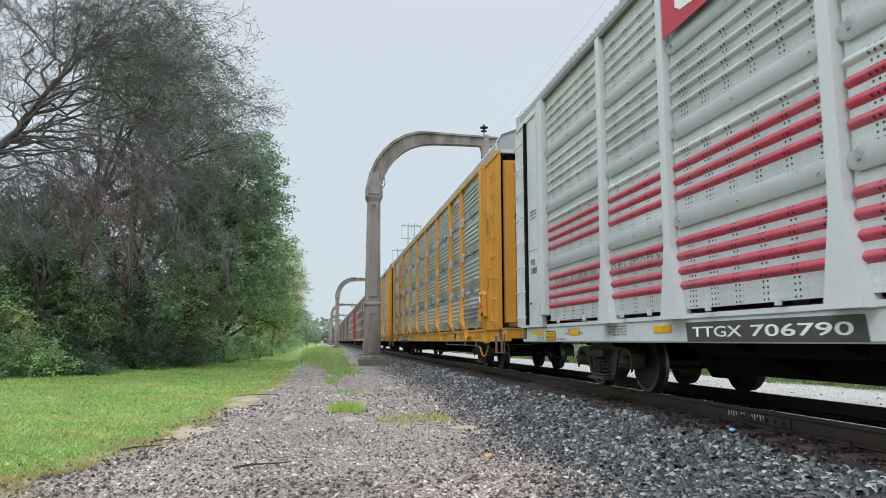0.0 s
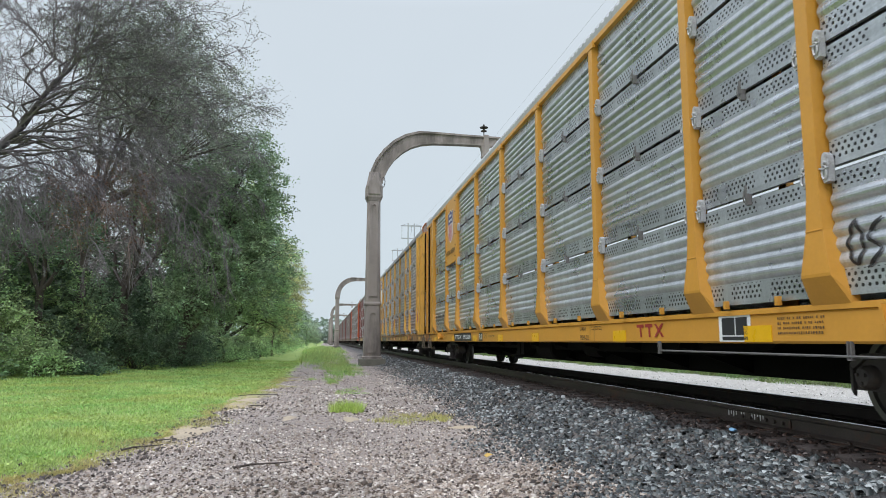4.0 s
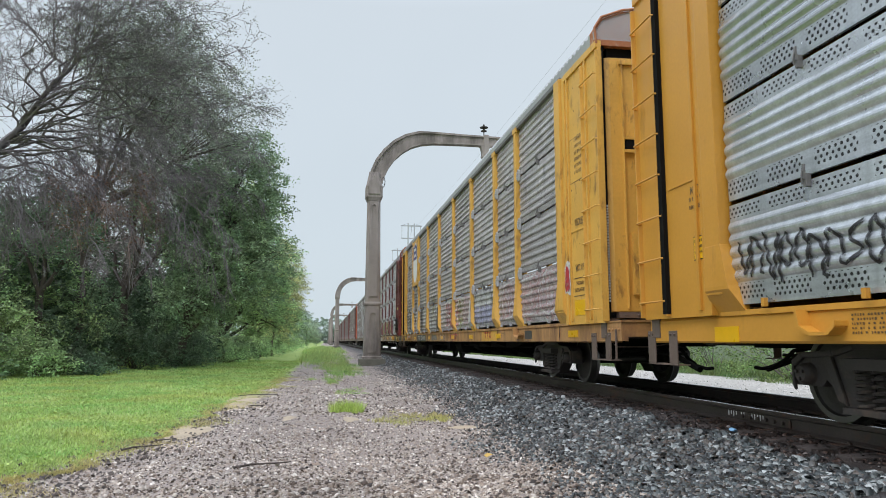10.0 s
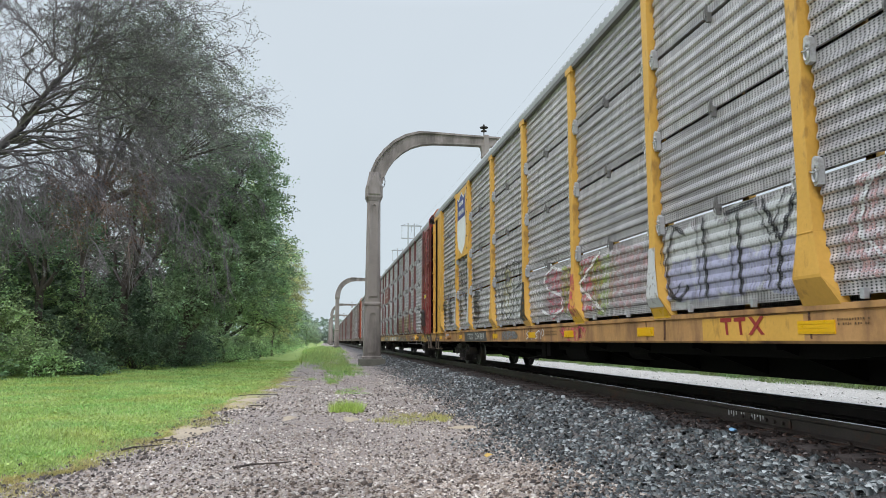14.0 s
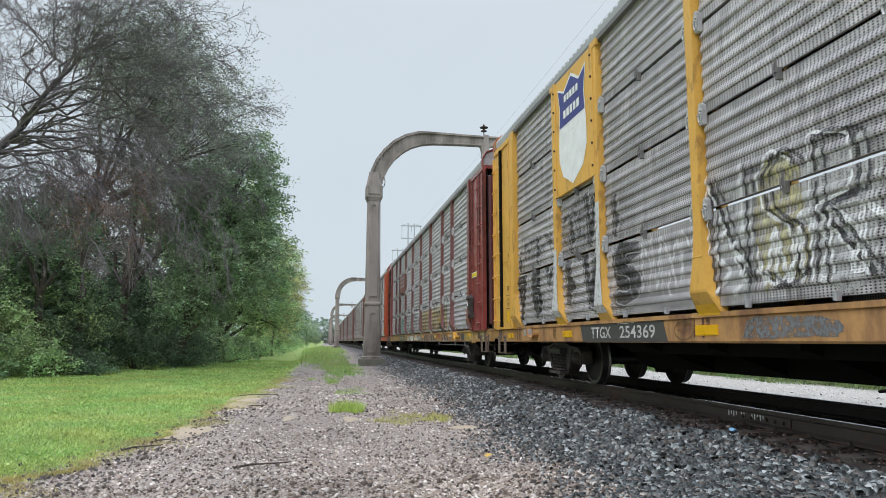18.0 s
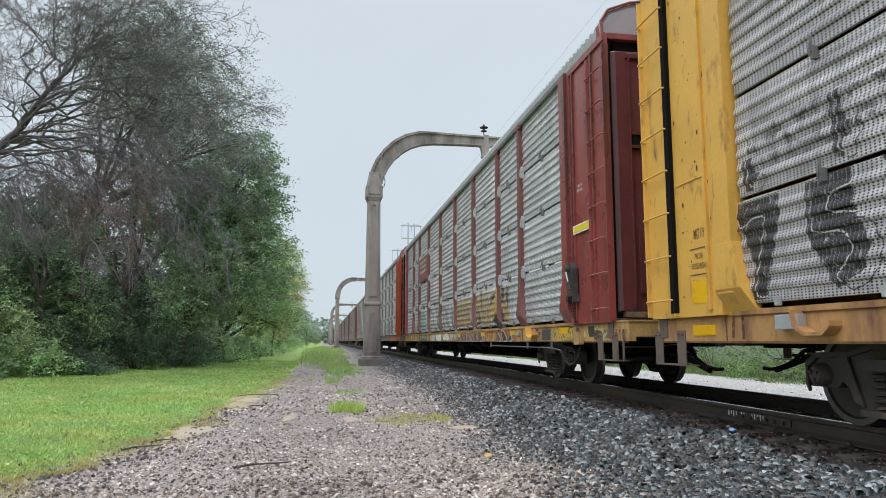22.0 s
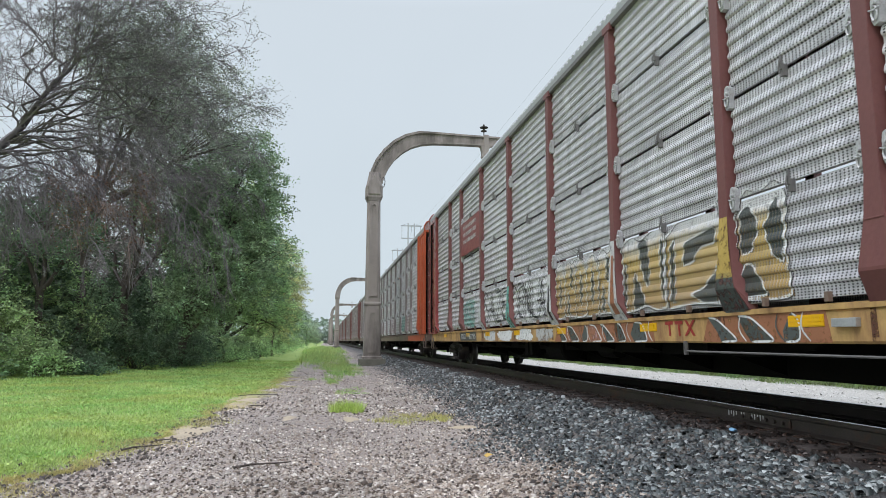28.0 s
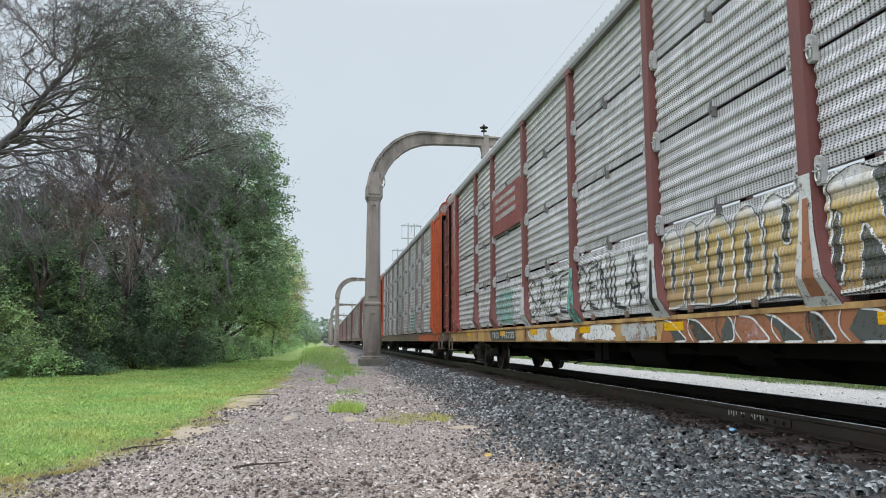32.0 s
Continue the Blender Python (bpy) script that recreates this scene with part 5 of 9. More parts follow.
L_HAZE_PALE = leaf_material("pale_distant_leaves", (0.42, 0.53, 0.35), vary=0.3)
L_BROWN = leaf_material("withered_leaves", (0.17, 0.085, 0.05), vary=0.4, trans=0.1)
L_DUSK = leaf_material("dry_brown_leaves", (0.30, 0.27, 0.27), vary=0.5, trans=0.3)
L_GREY = leaf_material("dull_leaves", (0.20, 0.225, 0.175), vary=0.5)
L_GRASS = leaf_material("grass_blades", (0.36, 0.50, 0.155), vary=0.35, hue=0.04, trans=0.3, clump=0.12)
L_VERGE = leaf_material("verge_blades", (0.15, 0.225, 0.065), vary=0.5, hue=0.04, trans=0.25, clump=0.5)
L_TUFT = leaf_material("fresh_tuft_blades", (0.50, 0.62, 0.16), vary=0.35, trans=0.35, clump=0.12)
L_CLOVER = leaf_material("clover_leaves", (0.35, 0.46, 0.125), vary=0.3, trans=0.2, clump=0.12)
L_DRY = leaf_material("dry_grass_blades", (0.50, 0.46, 0.17), vary=0.3, trans=0.2, clump=0.12)


# the half-dead tree whose bare, drooping limbs reach out over the lawn
def dead_tree():
    segs, red, tips = [], [], []
    root, fork = np.array([-13.0, 23.0, -0.5]), np.array([-10.6, 22.0, 5.0])
    knee, crotch = np.array([-9.35, 22.0, 6.9]), np.array([-8.75, 22.0, 7.9])
    stick(segs, bent(root, fork, 0, 4, 0.05), 0.36, 0.27)
    stick(segs, bent(fork, knee, 0, 4, 0.1), 0.21, 0.15)
    stick(segs, bent(knee, crotch, 0, 3, 0.1), 0.13, 0.11)
    # ends of the limbs and how far they hang
    rising = [(-7.5, 21.5, 11.1, .1), (-10.0, 22.5, 11.4, .0), (-6.3, 22.0, 11.4, .1), (-9.6, 21.5, 8.2, .1), (-5.0, 23.0, 11.8, .2), (-4.3, 23.0, 11.1, .2), (-3.5, 22.5, 10.1, .35),
              (-2.7, 23.0, 8.9, .5), (-8.5, 22.0, 12.3, .0), (-5.8, 22.5, 12.5, .1), (-8.6, 21.0, 10.0, .1), (-4.9, 21.5, 9.1, .4), (-6.6, 21.0, 9.8, .2), (-5.6, 24.0, 10.4, .2), (-7.4, 24.0, 12.0, .1)]
    hanging = [(-2.4, 23.0, 7.6, .8), (-3.4, 22.0, 3.9, 1.5), (-4.3, 21.5, 3.1, 1.7), (-5.4, 21.0, 2.8, 1.8), (-3.4, 22.5, 2.9, 1.8), (-2.9, 23.0, 5.9, 1.2), (-5.6, 21.0, 3.2, 1.7),
               (-6.4, 20.5, 2.8, 1.7), (-3.1, 21.5, 6.7, 1.0), (-4.2, 21.0, 5.8, 1.2), (-4.8, 20.8, 4.2, 1.6), (-7.5, 21.5, 3.9, 1.4), (-4.1, 23.0, 4.8, 1.5), (-5.4, 22.4, 5.4, 1.3), (-3.6, 22.0, 7.6, .7)]
    low = [(-8.0, 20.5, 3.4, 1.2), (-6.6, 21.0, 4.6, 1.1), (-7.6, 20.6, 5.0, 0.8), (-9.4, 21.0, 3.6, 1.0)]

    def branch(p, d, ln, r, depth, droop, out):
        pts = [p]
        k = 4 if depth else 3
        wob = rng.normal(0, 0.15, (k, 3))
        wob[:, 2] -= droop * 0.13
        for i in range(k):
            d = d + wob[i]
            d = d / math.sqrt(d @ d)
            pts.append(pts[-1] + d * (ln / k))
        stick(out, pts, r, r * 0.55 if depth else 0.0045)
        if depth == 0:
            tips.append(pts[-1])
            return
        n = {2: 5, 1: 5}[depth]
        at, turn, size = rng.integers(1, k + 1, n), rng.normal(0, 0.55, (n, 3)), rng.uniform(0.4, 0.75, n)
        for i in range(n):
            nd = d + turn[i] + np.array([0.14, 0, -0.1 * droop])
            branch(pts[at[i]], nd / math.sqrt(nd @ nd), ln * size[i], max(r * 0.55, 0.0062), depth - 1, droop, out)

    upper = np.array([-7.9, 22.2, 9.3])
    stick(segs, bent(crotch, upper, 0, 4, 0.2), 0.085, 0.06)
    for ends, thick, sag, per in ((rising, 0.05, 0.1, 3), (hanging, 0.045, 0.9, 2), (low, 0.04, 0.5, 3)):
        for n, (x, y, z, droop) in enumerate(ends):
            x, z = x - 0.3 * (x > -4.5), z - 0.25 + 0.9 * (z < 5)
            if ends is low:
                start = fork
            elif ends is hanging:
                start = knee + (fork - knee) * (0.0, 0.15, 0.3, 0.45)[n % 4]
            else:
                start = knee + (crotch - knee) * (0.2, 0.6, 1.0)[n % 3] if z < 10.4 else upper + (crotch - upper) * (0.0, 0.35, 0.7)[n % 3]
            pts = bent(start, (x, y, z), sag, 8, 0.3 if ends is rising else 0.16)
            stick(segs, pts, thick, 0.010)
            for i in range(1, 9):
                for _ in range(per if i > 2 else 2):
                    d = np.array(pts[i]) - np.array(pts[i - 1])
                    d = d / np.linalg.norm(d) + rng.normal(0, 0.6, 3)
                    dry = 3.6 < pts[i][2] < 5.6 and -7.4 < pts[i][0] < -5.0 and rng.random() < 0.35
                    branch(np.array(pts[i]), d / np.linalg.norm(d), rng.uniform(0.7, 1.35), 0.012, 2 if i > 2 else 1, droop, red if dry else segs)
    t = tagged(new("half_dead_tree"), "half-dead tree with bare grey drooping twigs and sparse leaves", "tree", "trees beside the lawn")
    tagged(put("bough", limbs_mesh(segs, 3, M_DEADBARK, "bough"), t), "bare grey boughs and twigs", kind="stuff")
    tagged(put("withered_bough", limbs_mesh(red, 3, M_REDTWIG, "withered_bough"), t), "withered red-brown twigs", kind="stuff")
    tp = np.array(tips)
    green = tp[(tp[:, 2] > 5.5) & (rng.random(len(tp)) < np.clip((tp[:, 0] + 8.5) / 5, 0.02, 0.8) * np.clip((tp[:, 2] - 5) / 3, 0.1, 1))]
    c = np.repeat(green, 7, 0) + rng.normal(0, 0.12, (7 * len(green), 3))
    v, f = leaf_quads(c, rng.uniform(0.04, 0.085, len(c)))
    put("leaves", raw_mesh("leaves", v, f, L_GREY), t, label="sparse dull green leaves")
    brown = tp[(tp[:, 2] > 3.4) & (tp[:, 2] < 5.8) & (tp[:, 0] > -7.6) & (tp[:, 0] < -5.0)]
    brown = brown[rng.random(len(brown)) < 0.45]
    c = np.repeat(brown, 5, 0) + rng.normal(0, 0.1, (5 * len(brown), 3))
    v, f = leaf_quads(c, rng.uniform(0.04, 0.085, len(c)))
    put("withered_leaves", raw_mesh("withered_leaves", v, f, L_BROWN), t, label="withered brown leaves")


dead_tree()

# live trees along the lawn
leafy_tree("leafy_tree", "tall dark tree with a thin grey-green crown", (-9.9, 30.5, -0.4),
           [(3.0, 0, 13.6, 2.2, 2.0, 1.9), (4.2, 0, 11.9, 2.3, 2.0, 1.9), (1.9, 0, 11.9, 2.2, 2, 2.2), (5.6, 0, 10.7, 1.5, 1.5, 1.5), (0.7, 0, 13.6, 2.0, 2, 2.0), (3.9, 0.5, 9.4, 2.4, 2, 2.0)], 50000, 0.105, L_CROWN, 0.16)
leafy_tree("leafy_tree", "tall dark green leafy tree overhanging the lawn", (-6.6, 33.5, -0.4),
           [(2.4, -0.5, 8.6, 2.2, 2.2, 2.0), (2.1, -0.5, 6.5, 2.4, 2.3, 2.0), (3.0, -1.0, 4.6, 1.9, 2.2, 1.9), (1.6, -0.5, 4.4, 2.3, 2.2, 2.0), (0.4, -1, 2.9, 1.6, 2, 1.4), (2.9, 0, 10.2, 1.1, 1.3, 1.1), (0.0, 0, 8.0, 2.2, 2, 2.4)], 72000, 0.14, L_MID, 0.2)
leafy_tree("withered_tree", "withering tree with dry brown-grey leaves behind the bare boughs", (-9.4, 35.0, -0.4),
           [(0, 0, 9.5, 3.4, 3.4, 3.8), (1.0, -1, 12.8, 2.6, 2.8, 2.2), (-1.0, 0, 6.2, 3, 3, 2.4), (2.4, 0, 6.8, 2.2, 2.4, 2.4), (1.6, -3.4, 12.2, 2.4, 1.6, 2.2), (2.0, -3.4, 9.6, 2.2, 1.6, 2.4)], 44000, 0.125, L_DUSK, 0.2)
leafy_tree("young_tree", "slender yellow-green tree at the lawn's far edge", (-4.3, 58.0, -0.4), [(0.9, 0, 7.6, 1.5, 1.6, 1.6), (0.9, 0, 5.2, 1.8, 1.8, 1.8), (1.5, 0, 6.3, 1.1, 1.2, 1.2), (0.4, 0, 3.0, 1.6, 1.6, 1.6)], 20000, 0.13, L_YELLOW, 0.12)
leafy_tree("leafy_tree", "green leafy tree with drooping boughs at the lawn's edge", (-6.9, 47.0, -0.4),
           [(0.5, 0, 7.0, 3.4, 4, 3.6), (2.4, -1, 4.6, 2.3, 3, 2.4), (3.6, -1, 6.0, 1.5, 2.2, 1.6), (3.2, -1, 2.9, 1.9, 2.2, 2.0), (1.0, 0, 10.0, 2.6, 3, 2.2)], 52000, 0.185, L_LIGHT, 0.24)
leafy_tree("leafy_tree", "yellow-green leafy tree farther along the lawn", (-7.6, 66.0, -0.4),
           [(0.5, 0, 7.0, 3.4, 4, 3.6), (2.8, 0, 6.0, 2.0, 3, 2.8), (2.2, 0, 9.0, 2.0, 3, 2.0), (2.8, -1, 2.8, 2.4, 2, 2.4)], 30000, 0.2, L_LIGHT, 0.22)
leafy_tree("leafy_tree", "leafy tree in the row beyond the lawn", (-8.3, 90.0, -0.4),
           [(0.5, 0, 6.5, 3.6, 4, 3.8), (3.0, 0, 5.0, 2.2, 3, 3.0), (2.0, 0, 8.6, 2.4, 3, 2.2), (2.6, 0, 2.2, 2.4, 2, 2.0)], 24000, 0.2, L_MID, 0.22)
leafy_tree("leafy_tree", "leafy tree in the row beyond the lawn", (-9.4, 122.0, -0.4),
           [(0.5, 0, 6.5, 4.2, 5, 4.2), (3.4, 0, 4.6, 2.6, 3, 3.2), (1.0, 0, 9.5, 3.0, 3, 2.6)], 18000, 0.26, L_HAZE, 0.22)
leafy_tree("leafy_tree", "leafy tree far down the path, haze in its leaf colour", (-10.6, 165.0, -0.4),
           [(0.5, 0, 6.5, 5.0, 6, 5.0), (4.0, 0, 4.6, 3.0, 4, 3.6), (-2, 0, 9.5, 4.0, 4, 3.0)], 14000, 0.34, L_HAZE, 0.22)
leafy_tree("leafy_tree", "leafy tree far down the path, haze in its leaf colour", (-4.6, 175.0, -0.4), [(0, 0, 3.6, 3.2, 4, 3.2), (1.8, 0, 2.4, 2.0, 3, 2.2), (-2, 0, 4.6, 2.6, 3, 2.4)], 14000, 0.3, L_HAZE_PALE, 0.2)
leafy_tree("leafy_tree", "leafy tree far down the path, haze in its leaf colour", (-6.2, 232.0, -0.4), [(0, 0, 6.0, 4.2, 4, 5.2), (1.8, 0, 3.4, 2.4, 3, 3.2), (-3.4, 0, 8.5, 4.2, 3, 4.4)], 12000, 0.4, L_HAZE, 0.2)
# trees behind, closing the wood
for bx_, by_, hh in ((-13.0, 30.0, 6.6), (-16.5, 27.0, 6.0), (-20.0, 33.0, 7.0), (-12.5, 38.0, 8.5), (-17.0, 44.0, 9.0), (-12.5, 55.0, 11.0), (-13.0, 74.0, 11.0), (-14.0, 100.0, 11.5), (-24.0, 40.0, 7.5), (-22.0, 52.0, 9.0), (-30.0, 46.0, 9.0), (-18.0, 62.0, 10.0), (-26.0, 26.0, 6.5), (-9.6, 40.5, 6.0)):
    w_ = hh * 0.42
    leafy_tree("leafy_tree", "dark leafy tree in the wood behind the lawn", (bx_, by_, -0.4),
               [(0, 0, hh * 0.62, w_, w_, hh * 0.34), (w_ * 0.5, -0.5, hh * 0.38, w_ * 0.8, w_ * 0.8, hh * 0.28), (-w_ * 0.6, 0, hh * 0.4, w_ * 0.7, w_ * 0.7, hh * 0.3), (0.4, 0, hh * 0.85, w_ * 0.6, w_ * 0.6, hh * 0.2)],
               9500, 0.26, L_SHADE if by_ < 60 else L_MID, 0.2, group="wood behind the lawn")

leafy_tree("leafy_tree", "slender tree with a dark trunk at the wood's edge", (-10.3, 27.6, -0.4), [(0, 0, 5.6, 1.8, 1.8, 1.8), (1.2, 0.2, 4.8, 1.2, 1.2, 1.2), (-1.0, -0.2, 5.0, 1.4, 1.4, 1.3)], 7000, 0.14, L_SHADE, 0.16)
# shrubs at the wood's edge
for sx, sy, w_, hh, ma, k in ((-11.6, 24.5, 1.7, 2.1, L_MID, 1), (-9.6, 25.6, 1.1, 1.5, L_LIGHT, 1), (-13.6, 24.0, 1.8, 3.0, L_LIGHT, 1), (-12.6, 25.5, 1.6, 4.0, L_MID, 1), (-8.6, 27.0, 0.9, 0.9, L_SHADE, 1), (-10.4, 28.0, 1.6, 2.8, L_SHADE, 1),
                             (-6.4, 36.0, 1.2, 1.9, L_SHADE, 1), (-5.6, 41.0, 1.2, 1.5, L_LIGHT, 1), (-5.4, 46.0, 1.2, 1.4, L_MID, 1), (-8.5, 36.5, 1.8, 3.0, L_SHADE, 1),
                             (-5.0, 56.0, 1.4, 1.5, L_LIGHT, 1), (-4.6, 74.0, 1.5, 1.6, L_LIGHT, 1), (-14.5, 22.5, 1.8, 2.4, L_MID, 1), (-7.9, 31.6, 1.3, 1.9, L_SHADE, 1), (-6.8, 33.6, 1.1, 1.3, L_SHADE, 1), (-9.2, 30.6, 1.2, 1.6, L_SHADE, 1), (-12.4, 22.6, 1.2, 1.7, L_LIGHT, 1)):
    shrub("leafy green shrub at the edge of the wood", (sx, sy, -0.48), [(0, 0, hh * 0.5, w_, w_, hh * 0.5), (w_ * 0.5, -0.2, hh * 0.35, w_ * 0.7, w_ * 0.7, hh * 0.35), (-w_ * 0.4, -0.1, hh * 0.7, w_ * 0.6, w_ * 0.6, hh * 0.35)], int(3600 * k), 0.12, ma)
for sx, sy, w_, hh, ma in ((-10.6, 29.0, 1.9, 5.4, L_LIGHT), (-11.9, 28.4, 2.0, 6.2, L_LIGHT), (-9.6, 31.5, 1.5, 4.0, L_MID), (-12.2, 26.5, 2.0, 5.2, L_LIGHT), (-14.6, 26.0, 2.2, 5.0, L_MID), (-10.8, 26.2, 1.3, 2.6, L_LIGHT), (-16.5, 30.0, 2.6, 5.0, L_MID), (-11.8, 32.0, 2.4, 4.6, L_SHADE), (-7.4, 38.5, 1.6, 2.6, L_MID), (-6.6, 43.0, 1.6, 2.4, L_MID), (-6.2, 51.0, 1.8, 2.4, L_LIGHT), (-5.8, 62.0, 1.8, 2.2, L_LIGHT), (-5.4, 84.0, 2.0, 2.4, L_LIGHT), (-5.0, 104.0, 2.2, 2.6, L_LIGHT)):
    shrub("tall leafy shrub at the edge of the wood", (sx, sy, -0.48), [(0, 0, hh * 0.5, w_, w_ * 0.8, hh * 0.48), (w_ * 0.6, -0.3, hh * 0.3, w_ * 0.7, w_ * 0.6, hh * 0.3), (-w_ * 0.5, -0.2, hh * 0.75, w_ * 0.6, w_ * 0.6, hh * 0.3)], 5200, 0.13, ma)
# hedge on the far side of the road, seen under and between the cars
for k in range(16):
    shrub("rough green bush beyond the gravel road", (15.0 + 1.2 * math.sin(k * 2.1), 6 + 6.5 * k, -0.5), [(0, 0, 0.7, 1.4, 3.4, 0.9), (0.5, 1.5, 1.3, 1.2, 1.6, 0.9)], 2600, 0.11, L_VERGE, "bushes beyond the road")


# added wall of leaves that blocks light from behind the dark hollow
def undergrowth():
    c = [(x, y, 1.3 + 0.5 * math.sin(x + y), 2.2, 2.2, 1.9) for x in np.arange(-27, -8.5, 3.0) for y in (40.0, 45.0, 58.0)]
    p = lobe_points(c, 16000, 0.35, 0.3)
    p[:, 2] = np.maximum(p[:, 2], -0.4)
    v, f = leaf_quads(p, rng.uniform(0.15, 0.35, len(p)))
    tagged(put("undergrowth", raw_mesh("undergrowth", v, f, L_SHADE)), "tangled undergrowth added to keep the wood's hollow dark", "undergrowth", kind="stuff")


undergrowth()


# far wood closing the view down the path, paled by haze in its leaf colour
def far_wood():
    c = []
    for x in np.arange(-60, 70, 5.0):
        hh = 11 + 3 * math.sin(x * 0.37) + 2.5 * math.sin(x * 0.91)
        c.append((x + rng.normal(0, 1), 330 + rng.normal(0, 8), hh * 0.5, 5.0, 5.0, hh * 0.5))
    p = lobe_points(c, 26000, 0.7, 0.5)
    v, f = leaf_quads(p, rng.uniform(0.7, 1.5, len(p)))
    tagged(put("far_wood", raw_mesh("far_wood", v, f, L_HAZE)), "trees at the end of the line, haze put into their colour", "trees", kind="stuff")


far_wood()


# ---- grass ----
def blades(x, y, h, w, lean=0.35):
    n = len(x)
    z = ground_z(x, y)
    a, b = rng.uniform(0, 2 * np.pi, n), rng.uniform(0, 2 * np.pi, n)
    k = h * rng.uniform(0, lean * 2, n)
    dx, dy = np.cos(a) * w * 0.5, np.sin(a) * w * 0.5
    v = np.stack([np.stack([x - dx, y - dy, z - 0.01], 1), np.stack([x + dx, y + dy, z - 0.01], 1), np.stack([x + np.cos(b) * k, y + np.sin(b) * k, z + h], 1)], 1)
    return v.reshape(-1, 3), np.arange(3 * n).reshape(-1, 3)


gx, gy = scatter(230000, -15.0, -1.2, 5.5, 45.0, 1.75)
keep = (gx < lawn_edge(gy) + 0.12 * np.sin(gy * 5.1) + 0.08 * np.sin(gy * 13) - 0.25 * rng.random(len(gx)) ** 2) & (gx > -0.62 * gy - 1.0)
gx, gy = gx[keep], gy[keep]
gh = rng.uniform(0.02, 0.052, len(gx)) * (1 + 0.35 * np.sin(gx * 1.3) * np.sin(gy * 0.9)) * (1 + 0.015 * gy)
v, f = blades(gx, gy, gh, 0.008 + 0.0012 * gy, 0.8)
tagged(put("lawn_grass", raw_mesh("lawn_grass", v, f, L_GRASS)), "bright green mown lawn grass", "grass", kind="stuff")

# low broad leaves in the turf
cx_, cy_ = scatter(70000, -14.0, -1.2, 5.5, 40.0, 1.75)
keep = (cx_ < lawn_edge(cy_) - 0.1 - 0.3 * rng.random(len(cx_))) & (cx_ > -0.62 * cy_ - 1.0) & (np.sin(cx_ * 2.1 + 3 * np.sin(cy_ * 0.6)) * np.sin(cy_ * 1.1 + cx_) > rng.uniform(-0.9, 0.7, len(cx_)))
cx_, cy_ = cx_[keep], cy_[keep]
lv = np.stack([cx_, cy_, ground_z(cx_, cy_) + rng.uniform(0.012, 0.05, len(cx_))], 1)
v, f = leaf_quads(lv, rng.uniform(0.02, 0.045, len(lv)) * (1 + 0.03 * cy_), 0.2)
tagged(put("clover", raw_mesh("clover", v, f, L_CLOVER)), "low broad-leaved clover in the lawn", "clover", kind="stuff")

# dry fringe along the lawn's edge, weeds on the path and round the pole
ex = 5.6 + 20 * rng.random(26000) ** 1.4
fx = lawn_edge(ex) + rng.normal(0.0, 0.17, len(ex)) * (1 + 0.8 * np.sin(ex * 2.3)) + 0.12 * np.sin(ex * 5.1)
v, f = blades(fx, ex, rng.uniform(0.015, 0.05, len(ex)), 0.011, 0.8)
tagged(put("dry_grass", raw_mesh("dry_grass", v, f, L_DRY)), "yellowed dry grass along the path", "grass", kind="stuff")


# rough verge along the far side of the road
vx_ = 12.9 + 9.0 * rng.random(44000) ** 1.7
vy_ = 4 + 76 * rng.random(44000) ** 1.6
vx_ += 0.35 * np.sin(vy_ * 0.9) + 0.2 * np.sin(vy_ * 2.7)
tall = 0.55 + 0.45 * np.sin(vx_ * 2.3 + 1.7 * np.sin(vy_ * 0.8)) * np.sin(vy_ * 1.3)
v, f = blades(vx_, vy_, rng.uniform(0.12, 0.5, len(vx_)) * tall * np.clip((vx_ - 12.4) / 1.2, 0.3, 1.6), 0.024, 0.8)
tagged(put("verge_grass", raw_mesh("verge_grass", v, f, L_VERGE)), "rank dark green grass beyond the gravel road", "grass", kind="stuff")


def weed_patch(name, label, cx, cy, rx, ry, n, h, w, mat):
    k = max(4, n // 60)
    tx, ty, ts = rng.normal(0, 0.5, k), rng.normal(0, 0.5, k), rng.uniform(0.35, 1.0, k)
    pick = rng.integers(0, k, n)
    x, y = cx + (tx[pick] + rng.normal(0, 0.12, n)) * rx, cy + (ty[pick] + rng.normal(0, 0.12, n)) * ry
    v, f = blades(x, y, rng.uniform(0.3, 1.0, n) * h * ts[pick], w, 0.45)
    tagged(put(name, raw_mesh(name, v, f, mat)), label, "grass", "weeds on the gravel")


weed_patch("grass_tuft", "bright green grass tuft in the gravel", 0.42, 12.6, 0.26, 0.34, 1500, 0.27, 0.012, L_TUFT)
weed_patch("weed_patch", "sparse yellowish weeds in the gravel", 1.25, 11.2, 0.55, 1.1, 1500, 0.07, 0.012, L_DRY)
weed_patch("weed_patch", "sparse yellowish weeds in the gravel", 1.85, 11.4, 0.4, 0.6, 1100, 0.09, 0.012, L_DRY)
weed_patch("weed_patch", "low green weeds on the gravel path", 0.55, 17.5, 0.6, 1.6, 900, 0.08, 0.014, L_GRASS)
weed_patch("weed_patch", "thin green weeds on the gravel path", 0.2, 22.5, 0.6, 2.5, 1200, 0.1, 0.016, L_GRASS)
weed_patch("tall_weeds", "tall green weeds beside the concrete pole", 0.6, 33.0, 0.9, 6.0, 5000, 0.30, 0.012, L_GRASS)
weed_patch("tall_weeds", "tall green weeds along the path", 0.1, 52.0, 1.5, 16.0, 12000, 0.30, 0.018, L_GRASS)
weed_patch("tall_weeds", "tall green weeds along the path", -0.2, 96.0, 1.8, 34.0, 12000, 0.5, 0.06, L_GRASS)
